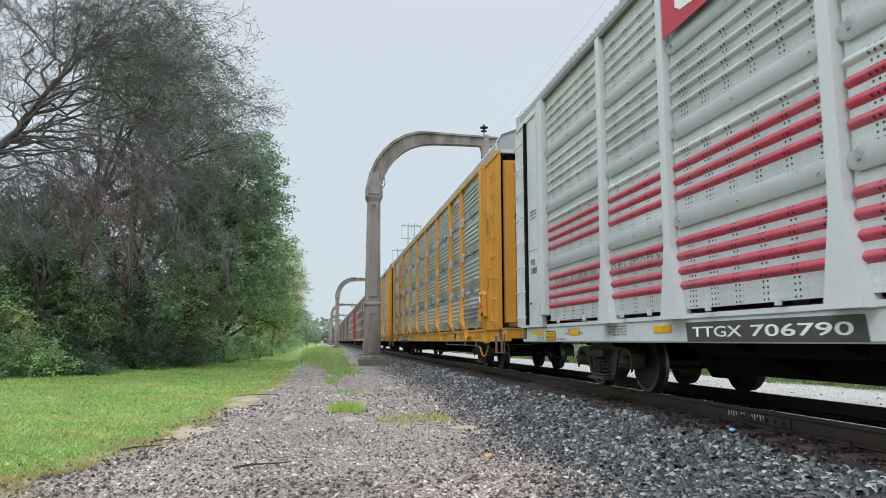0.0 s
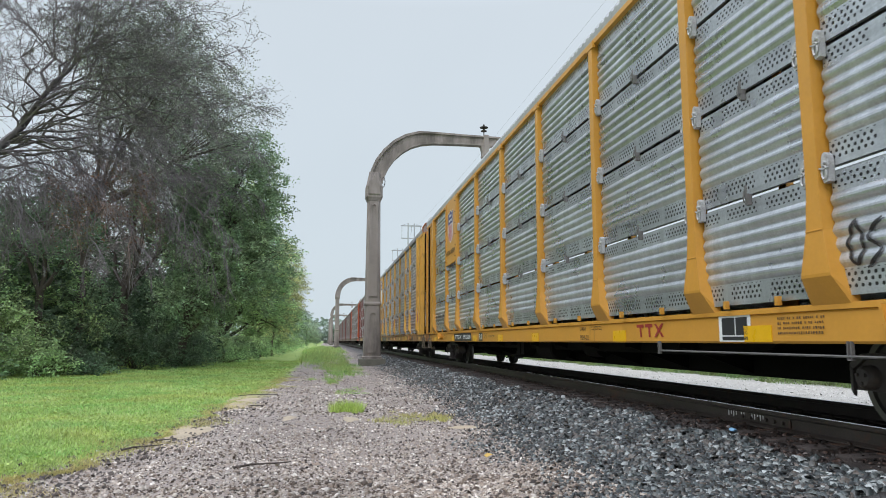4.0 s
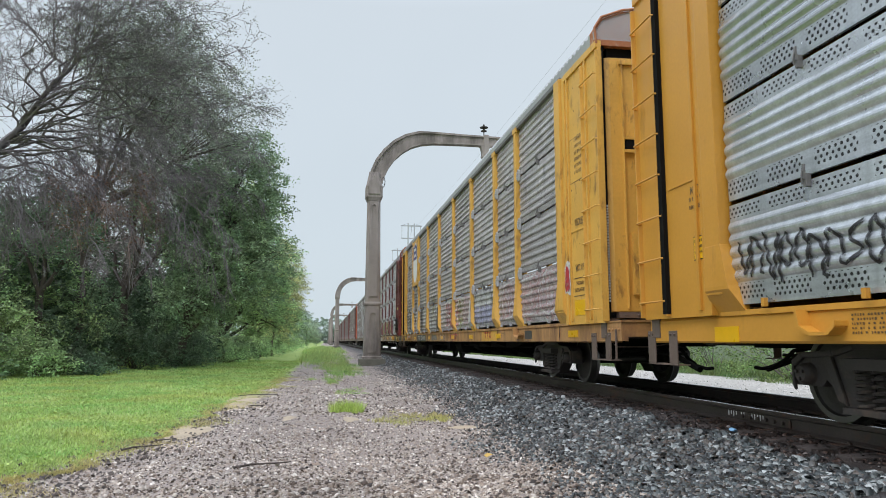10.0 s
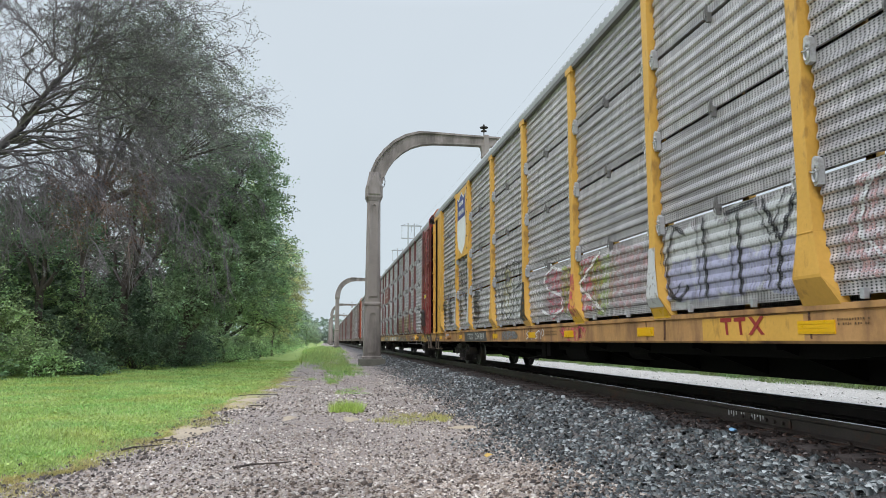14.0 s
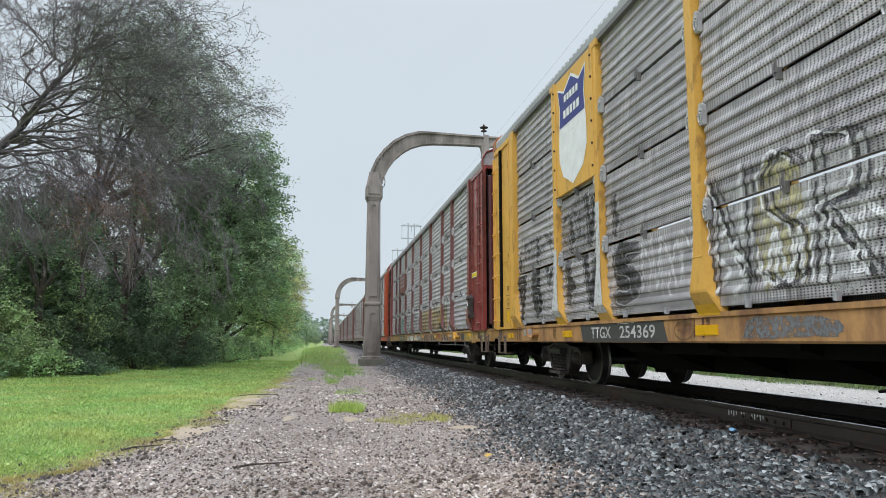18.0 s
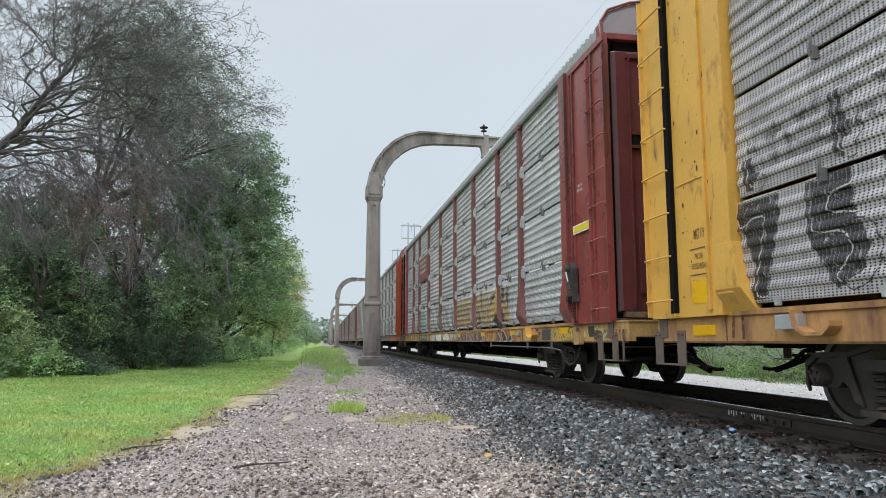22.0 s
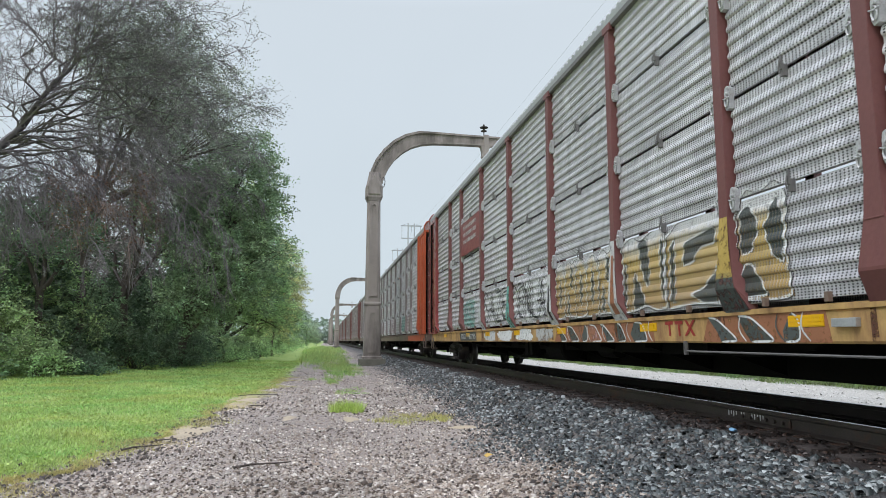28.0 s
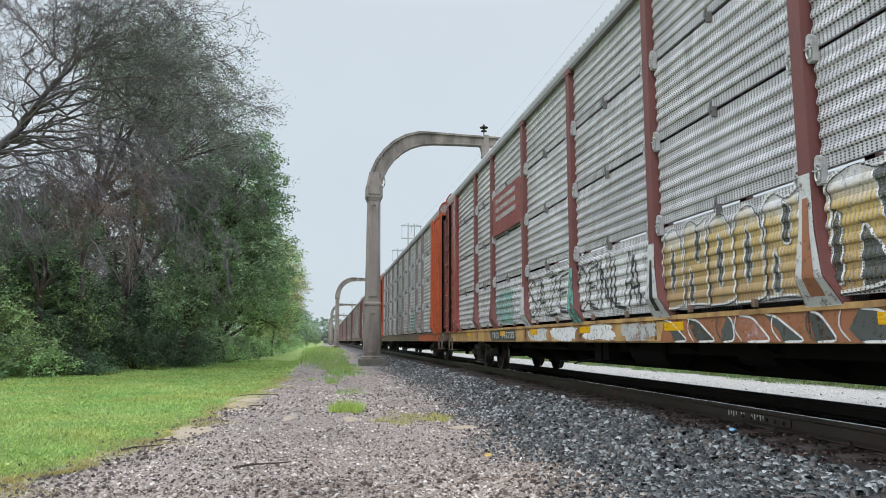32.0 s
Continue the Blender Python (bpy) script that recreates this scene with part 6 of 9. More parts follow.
weed_patch("weed_patch", "thin green weeds on the gravel path", 0.75, 27.0, 0.5, 3.0, 1500, 0.16, 0.016, L_GRASS)


# ---- lettering, plates and graffiti on the cars ----
def flat_paint(name, base, rough=0.5, worn=0.0, scale=14.0):
    """Sprayed or printed paint; worn lets the sheet below show through in specks."""
    ma = material(name, base, rough, vary=0.14, scale=5, fine=30, bump=0)
    if worn:
        N, L = ma.node_tree.nodes, ma.node_tree.links
        tc = N.new("ShaderNodeTexCoord")
        n = N.new("ShaderNodeTexNoise")
        n.inputs["Scale"].default_value, n.inputs["Detail"].default_value, n.inputs["Roughness"].default_value = scale, 6, 0.7
        L.new(tc.outputs["Object"], n.inputs["Vector"])
        mr = N.new("ShaderNodeMapRange")
        mr.inputs["From Min"].default_value, mr.inputs["From Max"].default_value = 0.62 - 0.35 * worn, 0.75 - 0.25 * worn
        L.new(n.outputs["Fac"], mr.inputs["Value"])
        tr = N.new("ShaderNodeBsdfTransparent")
        mx = N.new("ShaderNodeMixShader")
        L.new(mr.outputs[0], mx.inputs[0])
        L.new(N["Principled BSDF"].outputs[0], mx.inputs[1])
        L.new(tr.outputs[0], mx.inputs[2])
        L.new(mx.outputs[0], N["Material Output"].inputs["Surface"])
    return ma


G_WHITE = flat_paint("white_spray", (0.72, 0.73, 0.72), worn=0.25)
G_PALE = flat_paint("pale_grey_spray", (0.55, 0.56, 0.55), worn=0.24)
G_PALE2 = flat_paint("faint_grey_marker", (0.17, 0.175, 0.18), worn=0.5)
G_BLACK = flat_paint("black_spray", (0.02, 0.02, 0.022), worn=0.2)
G_SOOT = flat_paint("faded_black_spray", (0.035, 0.034, 0.034), worn=0.38)
G_SMOKE = flat_paint("dark_overspray", (0.06, 0.058, 0.058), worn=0.85, scale=7)
G_YELLOW = flat_paint("yellow_spray", (0.47, 0.33, 0.085), worn=0.32)
G_GREEN = flat_paint("dark_green_spray", (0.06, 0.07, 0.065), worn=0.4)
G_LILAC = flat_paint("lilac_spray", (0.40, 0.40, 0.54), worn=0.3)
G_PINK = flat_paint("pink_spray", (0.62, 0.10, 0.14), worn=0.75, scale=9)
G_LIME = flat_paint("lime_spray", (0.33, 0.45, 0.08), worn=0.75, scale=9)
G_ROSE = flat_paint("rose_spray", (0.55, 0.34, 0.33), worn=0.75, scale=9)
G_ASH = flat_paint("ash_grey_spray", (0.46, 0.46, 0.45), worn=0.34, scale=9)
G_STRAW = flat_paint("straw_spray", (0.50, 0.46, 0.24), worn=0.6, scale=9)
G_TEAL = flat_paint("teal_spray", (0.16, 0.42, 0.36), worn=0.55, scale=9)
G_RUST = flat_paint("brown_orange_spray", (0.31, 0.13, 0.065), worn=0.2)
G_SLOT = flat_paint("dark_grey_green_spray", (0.075, 0.085, 0.08), worn=0.22)


def fade_paint():
    """Ochre spray that fades to white towards the top of the letters."""
    ma = flat_paint("ochre_to_white_spray", (0.5, 0.34, 0.1), worn=0.2)
    N, L = ma.node_tree.nodes, ma.node_tree.links
    tc, sp, nz = N.new("ShaderNodeTexCoord"), N.new("ShaderNodeSeparateXYZ"), N.new("ShaderNodeTexNoise")
    nz.inputs["Scale"].default_value = 4.0
    ad, rp = N.new("ShaderNodeMath"), N.new("ShaderNodeValToRGB")
    ad.operation, ad.inputs[1].default_value = "MULTIPLY_ADD", 0.35
    L.new(tc.outputs["Object"], sp.inputs[0])
    L.new(tc.outputs["Object"], nz.inputs["Vector"])
    L.new(nz.outputs["Fac"], ad.inputs[0])
    mr = N.new("ShaderNodeMapRange")
    mr.inputs["From Min"].default_value, mr.inputs["From Max"].default_value = 1.1, 2.2
    L.new(sp.outputs["Z"], mr.inputs["Value"])
    L.new(mr.outputs[0], ad.inputs[2])
    e = rp.color_ramp.elements
    e[0].position, e[0].color = 0.25, (0.42, 0.27, 0.10, 1)
    e[1].position, e[1].color = 1.0, (0.70, 0.70, 0.70, 1)
    m = e.new(0.80)
    m.color = (0.55, 0.39, 0.12, 1)
    L.new(ad.outputs[0], rp.inputs[0])
    L.new(rp.outputs[0], N["Principled BSDF"].inputs["Base Color"])
    return ma


G_FADE = fade_paint()
G_RED = flat_paint("red_spray", (0.42, 0.03, 0.04), worn=0.3)
D_CHIP = flat_paint("dark_rust_chip", (0.075, 0.035, 0.022), rough=0.7)
D_WHITE = flat_paint("white_print", (0.74, 0.75, 0.74))
D_FADED = flat_paint("faded_white_print", (0.50, 0.50, 0.48), worn=0.12)
D_BLACK = flat_paint("black_print", (0.02, 0.02, 0.022))
D_BROWN = flat_paint("faded_brown_print", (0.13, 0.075, 0.03))
D_DARKRED = flat_paint("dark_red_print", (0.30, 0.03, 0.025))
D_RED = flat_paint("red_print", (0.45, 0.03, 0.055))
D_BLUE = flat_paint("blue_print", (0.035, 0.045, 0.20))
D_GREYPLATE = flat_paint("dark_grey_plate", (0.06, 0.058, 0.055))
PLATE_X = SIDE_X
SILL_DY = 0.25                     # the marks on the sill, along the car


def along(y, x):
    """Place along the car of a mark on the plane x."""
    return y + SILL_DY if x == SILL_X else y



def flat_mesh(name, polys, x, mat, lift=0.004):
    """Flat outlines given in (y, z), laid on the plane x."""
    g = Geo()
    for p in polys:
        g.add([(x - lift, along(q[0], x), q[1]) for q in p], [tuple(range(len(p)))])
    return g.mesh(name, mat)


def plate(car, name, yl, yr, z0, z1, x, mat, lift=0.004, slant=0.0, label=""):
    return put(name, flat_mesh(name, [[(yl + slant, z1), (yl, z0), (yr, z0), (yr + slant, z1)]], x, mat, lift), car, label=label)


def lettering(car, body, yl, yr, z0, z1, x, mat, lift=0.008, label="", slope=0.0):
    """Words fitted into a box on the car's side, read from far to near."""
    cu = bpy.data.curves.new("lettering", "FONT")
    cu.body, cu.size, cu.resolution_u = body, 1.0, 3
    cu.offset = 0.012
    tmp = bpy.data.objects.new("lettering_source", cu)
    scene.collection.objects.link(tmp)
    bpy.context.view_layer.update()
    me = bpy.data.meshes.new_from_object(tmp)
    scene.collection.objects.unlink(tmp)
    bpy.data.objects.remove(tmp)
    co = np.empty(len(me.vertices) * 3, np.float32)
    me.vertices.foreach_get("co", co)
    co = co.reshape(-1, 3)
    lo, hi = co.min(0), co.max(0)
    out = np.empty_like(co)
    u, v = (co[:, 0] - lo[0]) / max(hi[0] - lo[0], 1e-6), (co[:, 1] - lo[1]) / max(hi[1] - lo[1], 1e-6)
    out[:, 0], out[:, 1], out[:, 2] = x - lift, along(yl, x) + (yr - yl) * u, z0 + (z1 - z0) * v + slope * u
    me.vertices.foreach_set("co", out.ravel())
    me.materials.clear()
    me.materials.append(mat)
    me.name = "lettering"
    me.update()
    return put("lettering", me, car, label=label)


def small_print(car, yl, yr, z0, z1, rows, x, mat, lift=0.006):
    """Lines of print too small to read: plain bars."""
    polys, h = [], (z1 - z0) / rows
    for k in range(rows):
        y = yl
        while y > yr + 0.02:
            w = random.uniform(0.010, 0.022) * (abs(yl - yr) / 0.6) ** 0.3
            e = max(y - w, yr)
            low = z1 - h * (k + 0.5 + random.uniform(-0.06, 0.06))
            polys.append([(y, z1 - h * k), (y, low), (e, low), (e, z1 - h * k)])
            y = e - (0.035 if random.random() < 0.2 else 0.012)
    ob = put("small_print", flat_mesh("small_print", polys, x, mat, lift), car)
    return tagged(ob, "unreadable small stencilled print", kind="stuff")


def ribbon(pts, w, close=False):
    """A line of width w as a chain of quads, in the plane."""
    p = [Vector(q) for q in pts]
    fine = []
    for a, b in zip(p[:-1], p[1:]):
        n = max(1, int((b - a).length / 0.05))
        fine += [a.lerp(b, i / n) for i in range(n)]
    fine.append(p[-1])
    # round the corners a little
    for _ in range(2):
        fine = [fine[0]] + [(fine[i - 1] + 2 * fine[i] + fine[i + 1]) / 4 for i in range(1, len(fine) - 1)] + [fine[-1]]
    v = []
    for i, q in enumerate(fine):
        d = (fine[min(i + 1, len(fine) - 1)] - fine[max(i - 1, 0)]).normalized()
        k = w * 0.5 * (0.6 if i in (0, len(fine) - 1) else 1.0)
        v += [(q.x - d.y * k, q.y + d.x * k), (q.x + d.y * k, q.y - d.x * k)]
    return v, [(2 * i, 2 * i + 1, 2 * i + 3, 2 * i + 2) for i in range(len(fine) - 1)]


_punched = {}


def punched(mat):
    """The same paint on perforated sheet: open where the sheet's holes are."""
    if mat.name in _punched:
        return _punched[mat.name]
    ma = mat.copy()
    ma.name = mat.name + "_on_perforated_sheet"
    _punched[mat.name] = ma
    N, L = ma.node_tree.nodes, ma.node_tree.links
    tc, sep = N.new("ShaderNodeTexCoord"), N.new("ShaderNodeSeparateXYZ")
    L.new(tc.outputs["Object"], sep.inputs[0])

    def m(op, a, b_, c=None):
        n = N.new("ShaderNodeMath")
        n.operation = op
        for k, q in enumerate((a, b_, c)):
            if q is None:
                continue
            if isinstance(q, (int, float)):
                n.inputs[k].default_value = q
            else:
                L.new(q, n.inputs[k])
        return n.outputs[0]

    pz, py = 1.03 / 44, 0.045
    vz = m("DIVIDE", m("SUBTRACT", sep.outputs["Z"], ROWS_Z[0]), pz)
    vy = m("DIVIDE", m("SUBTRACT", sep.outputs["Y"], 0.035), py)
    dy, dz = m("MULTIPLY", m("SUBTRACT", m("FRACT", vy, 0.0), 0.5), py / 1.5), m("MULTIPLY", m("SUBTRACT", m("FRACT", vz, 0.0), 0.5), pz)
    hole = m("LESS_THAN", m("SQRT", m("ADD", m("MULTIPLY", dy, dy), m("MULTIPLY", dz, dz)), 0.0), 0.0072)
    out = N["Material Output"].inputs["Surface"]
    old = out.links[0].from_socket
    tr, mx = N.new("ShaderNodeBsdfTransparent"), N.new("ShaderNodeMixShader")
    L.new(hole, mx.inputs[0])
    L.new(old, mx.inputs[1])
    L.new(tr.outputs[0], mx.inputs[2])
    L.new(mx.outputs[0], out)
    return ma


def draped(car, name, style, shapes, mat, lift, label=""):
    """Paint on the ridged panels: flat shapes (verts, faces) in (y, z), cut at every fold and laid onto the relief."""
    bm = bmesh.new()
    for vs, fs in shapes:
        made = [bm.verts.new((0, a, b)) for a, b in vs]
        for f in fs:
            try:
                bm.faces.new([made[i] for i in f])
            except ValueError:
                pass
    bmesh.ops.triangulate(bm, faces=[f for f in bm.faces if len(f.verts) > 4])
    zs = [v.co.z for v in bm.verts]
    if style in PROFILES:
        lo, hi = min(zs), max(zs)
        for z0 in ROWS_Z:
            for d, h in PROFILES[style]:
                if lo < z0 + h < hi:
                    bmesh.ops.bisect_plane(bm, geom=bm.verts[:] + bm.edges[:] + bm.faces[:], plane_co=(0, 0, z0 + h), plane_no=(0, 0, 1), dist=0.0005)
        gone = [f for f in bm.faces if not any(z0 - 0.002 <= f.calc_center_median().z <= z0 + ROW_H + 0.002 for z0 in ROWS_Z)]
        bmesh.ops.delete(bm, geom=gone, context="FACES")
    for v in bm.verts:
        if style == "sill":
            v.co.x, v.co.y = SILL_X - lift, v.co.y + SILL_DY
        else:
            v.co.x = (SIDE_X + PANEL_IN + relief(style, v.co.z) if style else SIDE_X - 0.075) - lift
    me = bpy.data.meshes.new(name)
    bm.to_mesh(me)
    bm.free()
    me.materials.append(punched(mat) if style == "fine" else mat)
    ob = put(name, me, car, label=label)
    return tagged(ob, kind="stuff") if len(shapes) > 1 else ob


GLYPHS = {
    "n": [[(0, 0), (0.02, 1)], [(0.0, 0.95), (0.95, 0.08)], [(0.97, 0), (1, 1)]],
    "e": [[(0.95, 0.95), (0.1, 0.9), (0.05, 0.1), (0.95, 0.05)], [(0.1, 0.5), (0.8, 0.52)]],
    "k": [[(0.05, 0), (0.1, 1)], [(0.95, 1.0), (0.25, 0.5), (1.0, 0.0)]],
    "o": [[(0.5, 1), (0.1, 0.85), (0.0, 0.4), (0.3, 0.03), (0.75, 0.05), (1.0, 0.5), (0.8, 0.92), (0.5, 1)]],
    "a": [[(0, 0), (0.45, 1.0), (0.95, 0.0)], [(0.2, 0.35), (0.75, 0.38)]],
    "c": [[(0.95, 0.85), (0.45, 1.0), (0.02, 0.6), (0.1, 0.15), (0.55, 0.0), (1.0, 0.2)]],
    "i": [[(0.5, 0), (0.45, 1)]],
    "t": [[(0, 0.95), (1, 1)], [(0.5, 0.95), (0.5, 0)]],
    "y": [[(0, 1), (0.5, 0.5), (1, 1)], [(0.5, 0.5), (0.4, 0)]],
    "s": [[(0.95, 0.85), (0.5, 1.0), (0.1, 0.8), (0.3, 0.55), (0.85, 0.4), (0.9, 0.12), (0.45, 0.0), (0.0, 0.15)]],
    "u": [[(0, 1), (0.05, 0.2), (0.5, 0.0), (0.95, 0.2), (1, 1)]],
    "r": [[(0, 0), (0.05, 1), (0.8, 0.9), (0.8, 0.55), (0.1, 0.5), (1, 0)]],
    "z": [[(0, 0.95), (1, 1), (0.05, 0.0), (1, 0.05)]],
    "8": [[(0.0, 0.68), (0.22, 0.62), (0.12, 0.52), (0.0, 0.66)], [(0.85, 1.0), (0.7, 0.56), (0.2, 0.45)], [(0.75, 0.55), (1.15, 0.55), (1.3, 0.3)], [(0.35, 0.30), (0.75, 0.36), (0.8, 0.2), (0.6, 0.08), (0.35, 0.30)]],
    "b": [[(0.15, 0.0), (0.2, 1.0)], [(0.2, 0.98), (0.75, 0.85), (0.7, 0.62), (0.25, 0.55)], [(0.3, 0.5), (1.0, 0.42), (0.95, 0.15), (0.3, 0.1)]],
    "l": [[(0.1, 1), (0.05, 0.05), (0.95, 0.0)]],
}


def strokes(glyph, yl, yr, z0, z1, w, shift=(0, 0)):
    return [ribbon([(yl + (yr - yl) * u + shift[0], z0 + (z1 - z0) * v + shift[1]) for u, v in line], w) for line in GLYPHS[glyph]]


def spray(car, style, word, yl, yr, z0, z1, layers, label, jitter=0.0, lift=0.004):
    """A row of sprayed forms, in layers (width, material, shift), from the ground layer up."""
    n = len(word)
    rnd = random.Random(word + str(yl))
    boxes = []
    for i in range(n):
        a, b = yl + (yr - yl) * (i + 0.1) / n, yl + (yr - yl) * (i + 0.9) / n
        j = rnd.uniform(-jitter, jitter)
        boxes.append((word[i], a, b, z0 + max(0, j), z1 + j))
    for k, (w, mat, sh) in enumerate(layers):
        groups = {}
        for g, a, b, c, d in boxes:
            for q, line in enumerate(strokes(g, a, b, c + w * 0.3, d - w * 0.3, w, sh)):
                groups.setdefault(q, []).append(line)
        for q, shapes in groups.items():
            draped(car, "graffiti", style, shapes, mat, lift + 0.005 * k + 0.0015 * q, label)


def blob(yl, yr, z0, z1, seed, n=28):
    """A ragged cloud-like outline, as one polygon."""
    rnd = random.Random(seed)
    ph = [rnd.uniform(0, 6.28) for _ in range(4)]
    pts = []
    for i in range(n):
        a = 2 * math.pi * i / n
        k = 0.88 + 0.1 * math.sin(3 * a + ph[0]) + 0.07 * math.sin(7 * a + ph[1]) + 0.05 * math.sin(11 * a + ph[2])
        c, s = math.cos(a), math.sin(a)
        p = (abs(c) ** 0.55) * (1 if c > 0 else -1), (abs(s) ** 0.55) * (1 if s > 0 else -1)
        pts.append(((yl + yr) / 2 + (yl - yr) / 2 * p[0] * k, (z0 + z1) / 2 + (z1 - z0) / 2 * p[1] * k))
    return pts, [tuple(range(n))]


def scrawl(car, style, yl, yr, z0, z1, w, mat, seed, label, loops=9, lift=0.012):
    """A running hand of loops and strokes that no one can read."""
    rnd = random.Random(seed)
    for q in range(2):
        shapes = []
        for i in range(q, loops, 2):
            a, b = yl + (yr - yl) * i / loops, yl + (yr - yl) * (i + 1) / loops
            m = (a + b) / 2
            top, low = z1 - rnd.uniform(0, 0.25) * (z1 - z0), z0 + rnd.uniform(0, 0.25) * (z1 - z0)
            kind = rnd.randrange(4)
            if kind == 0:
                line = [(a, low), (a, top), (b, (top + low) / 2), (m, low), (b, low)]
            elif kind == 1:
                line = [(b, top), (a, (top * 2 + low) / 3), (m, (top + low) / 2), (b, (top + 2 * low) / 3), (a, low)]
            elif kind == 2:
                line = [(a, top), (m, low), (b, top), (b, low)]
            else:
                line = [(m, top), (a, (top + low) / 2), (m, low), (b, (top + low) / 2), (m, top)]
            shapes.append(ribbon(line, w))
        draped(car, "graffiti", style, shapes, mat, lift + 0.002 * q, label)


def number_board(car, words, yl, yr, z0=0.755, z1=0.965, mat=None, slant=0.0, ink=None):
    plate(car, "number_board", yl, yr, z0, z1, SILL_X, mat or D_BLACK, 0.004, slant, "black board for the car's number")
    for body, a, b in words:
        lettering(car, body, a, b, z0 + 0.05, z1 - 0.05, SILL_X, ink or D_WHITE, 0.009, "white stencilled car number")


def reflectors(car, ys, z=0.84, h=0.085, w=0.44, plain=False):
    for y in [q + SILL_DY for q in ys]:
        g = Geo().box(SILL_X - 0.008, SILL_X + 0.001, y - w / 2, y + w / 2, z, z + h)
        for k in range(0 if plain else 3):
            g.box(SILL_X - 0.011, SILL_X - 0.008, y - w / 2, y + w / 2, z + h * (0.1 + 0.32 * k), z + h * (0.27 + 0.32 * k))
        put("reflector", g.mesh("reflector", P_REFLECT), car, label="yellow reflective strip on the sill")


def shield(car, y, z0, z1, half, striped):
    """A heraldic shield as plain shapes: blue chief over stripes or a white field."""
    zc = z0 + (z1 - z0) * 0.60
    base = [(-1, 1), (-0.55, 0.93), (0, 1.04), (0.55, 0.93), (1, 1), (0.86, 0.78), (0.95, 0.45), (0.95, 0.28), (0.7, 0.12), (0, 0), (-0.7, 0.12), (-0.95, 0.28), (-0.95, 0.45), (-0.86, 0.78)]
    def pt(u, v, k=1.0):
        return (y - u * half * k, (z0 + z1) / 2 + (z0 + (z1 - z0) * v - (z0 + z1) / 2) * k)
    put("shield", flat_mesh("shield", [[pt(u, v, 1.06) for u, v in base]], PLATE_X - 0.05, D_WHITE, 0.004), car, label="white-edged shield emblem")
    chief = [(-1, 1), (-0.55, 0.93), (0, 1.04), (0.55, 0.93), (1, 1), (0.86, 0.78), (0.93, 0.60), (-0.93, 0.60), (-0.86, 0.78)]
    put("shield_chief", flat_mesh("shield_chief", [[pt(u, v) for u, v in chief]], PLATE_X - 0.05, D_BLUE, 0.008), car, label="dark blue upper field of the shield")
    bars = []
    for v0, v1, w in ((0.83, 0.9, 0.55), (0.67, 0.75, 0.62)):
        for i in range(5):
            a = -w + 2 * w * (i + 0.12) / 5
            b = -w + 2 * w * (i + 0.85) / 5
            bars.append([pt(a, v1), pt(a, v0), pt(b, v0), pt(b, v1)])
    for bar in bars:
        put("shield_bar", flat_mesh("shield_bar", [bar], PLATE_X - 0.05, D_WHITE, 0.012), car, label="plain white bar on the shield")
    if striped:
        st = []
        for i in range(5):
            a = -0.86 + 1.72 * (i + 0.15) / 5
            b = a + 1.72 * 0.55 / 5
            lowv = lambda u: 0.02 + 0.22 * abs(u) ** 2
            st.append([pt(a, 0.58), pt(a, lowv(a)), pt(b, lowv(b)), pt(b, 0.58)])
        for stripe in st:
            put("shield_stripe", flat_mesh("shield_stripe", [stripe], PLATE_X - 0.05, D_RED, 0.008), car, label="red stripe of the shield")


def emblem_board(car, yl, yr, z0, z1, paint):
    g = Geo().box(PLATE_X - 0.05, PLATE_X + 0.01, yr, yl, z0, z1)
    board = put("emblem_board", g.mesh("emblem_board", paint, bevel=0.006), car, label="flat painted board over the upper panels")
    for y in (yr, yl - 0.12):
        put("edge_strip", Geo().box(PLATE_X - 0.065, PLATE_X - 0.049, y, y + 0.12, z0 + 0.003, z1 - 0.003).mesh("edge_strip", paint), board)
    for y in (yl - 0.06, yr + 0.06):
        for k in range(6):
            put("bolt", cached("bolt", lambda: Geo().lathe([(0, -0.02), (0.018, -0.02), (0.018, 0.0)], 6).mesh("bolt", M_IRON)), car, pose(PLATE_X - 0.065, y, z0 + 0.15 + (z1 - z0 - 0.3) * k / 5))


def plain_mark(car, yl, yr, z0, z1, mat):
    """A builder's mark drawn as plain bars in its colour."""
    w = yl - yr
    polys = []
    for k in range(2):
        a = yl - w * 0.33 * k
        polys += [[(a, z1), (a, z1 - 0.04), (a - w * 0.27, z1 - 0.04), (a - w * 0.27, z1)], [(a - w * 0.11, z1 - 0.04), (a - w * 0.13, z0), (a - w * 0.19, z0), (a - w * 0.17, z1 - 0.04)]]
    a = yl - w * 0.66
    polys += [[(a, z1), (a - w * 0.26, z0), (a - w * 0.34, z0), (a - w * 0.08, z1)]]
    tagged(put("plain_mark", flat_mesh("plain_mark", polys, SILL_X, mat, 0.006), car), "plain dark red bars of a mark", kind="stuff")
    put("mark_stroke", flat_mesh("mark_stroke", [[(a - w * 0.26, z1), (a - w * 0.34, z1), (a - w * 0.08, z0), (a, z0)]], SILL_X, mat, 0.009), car)


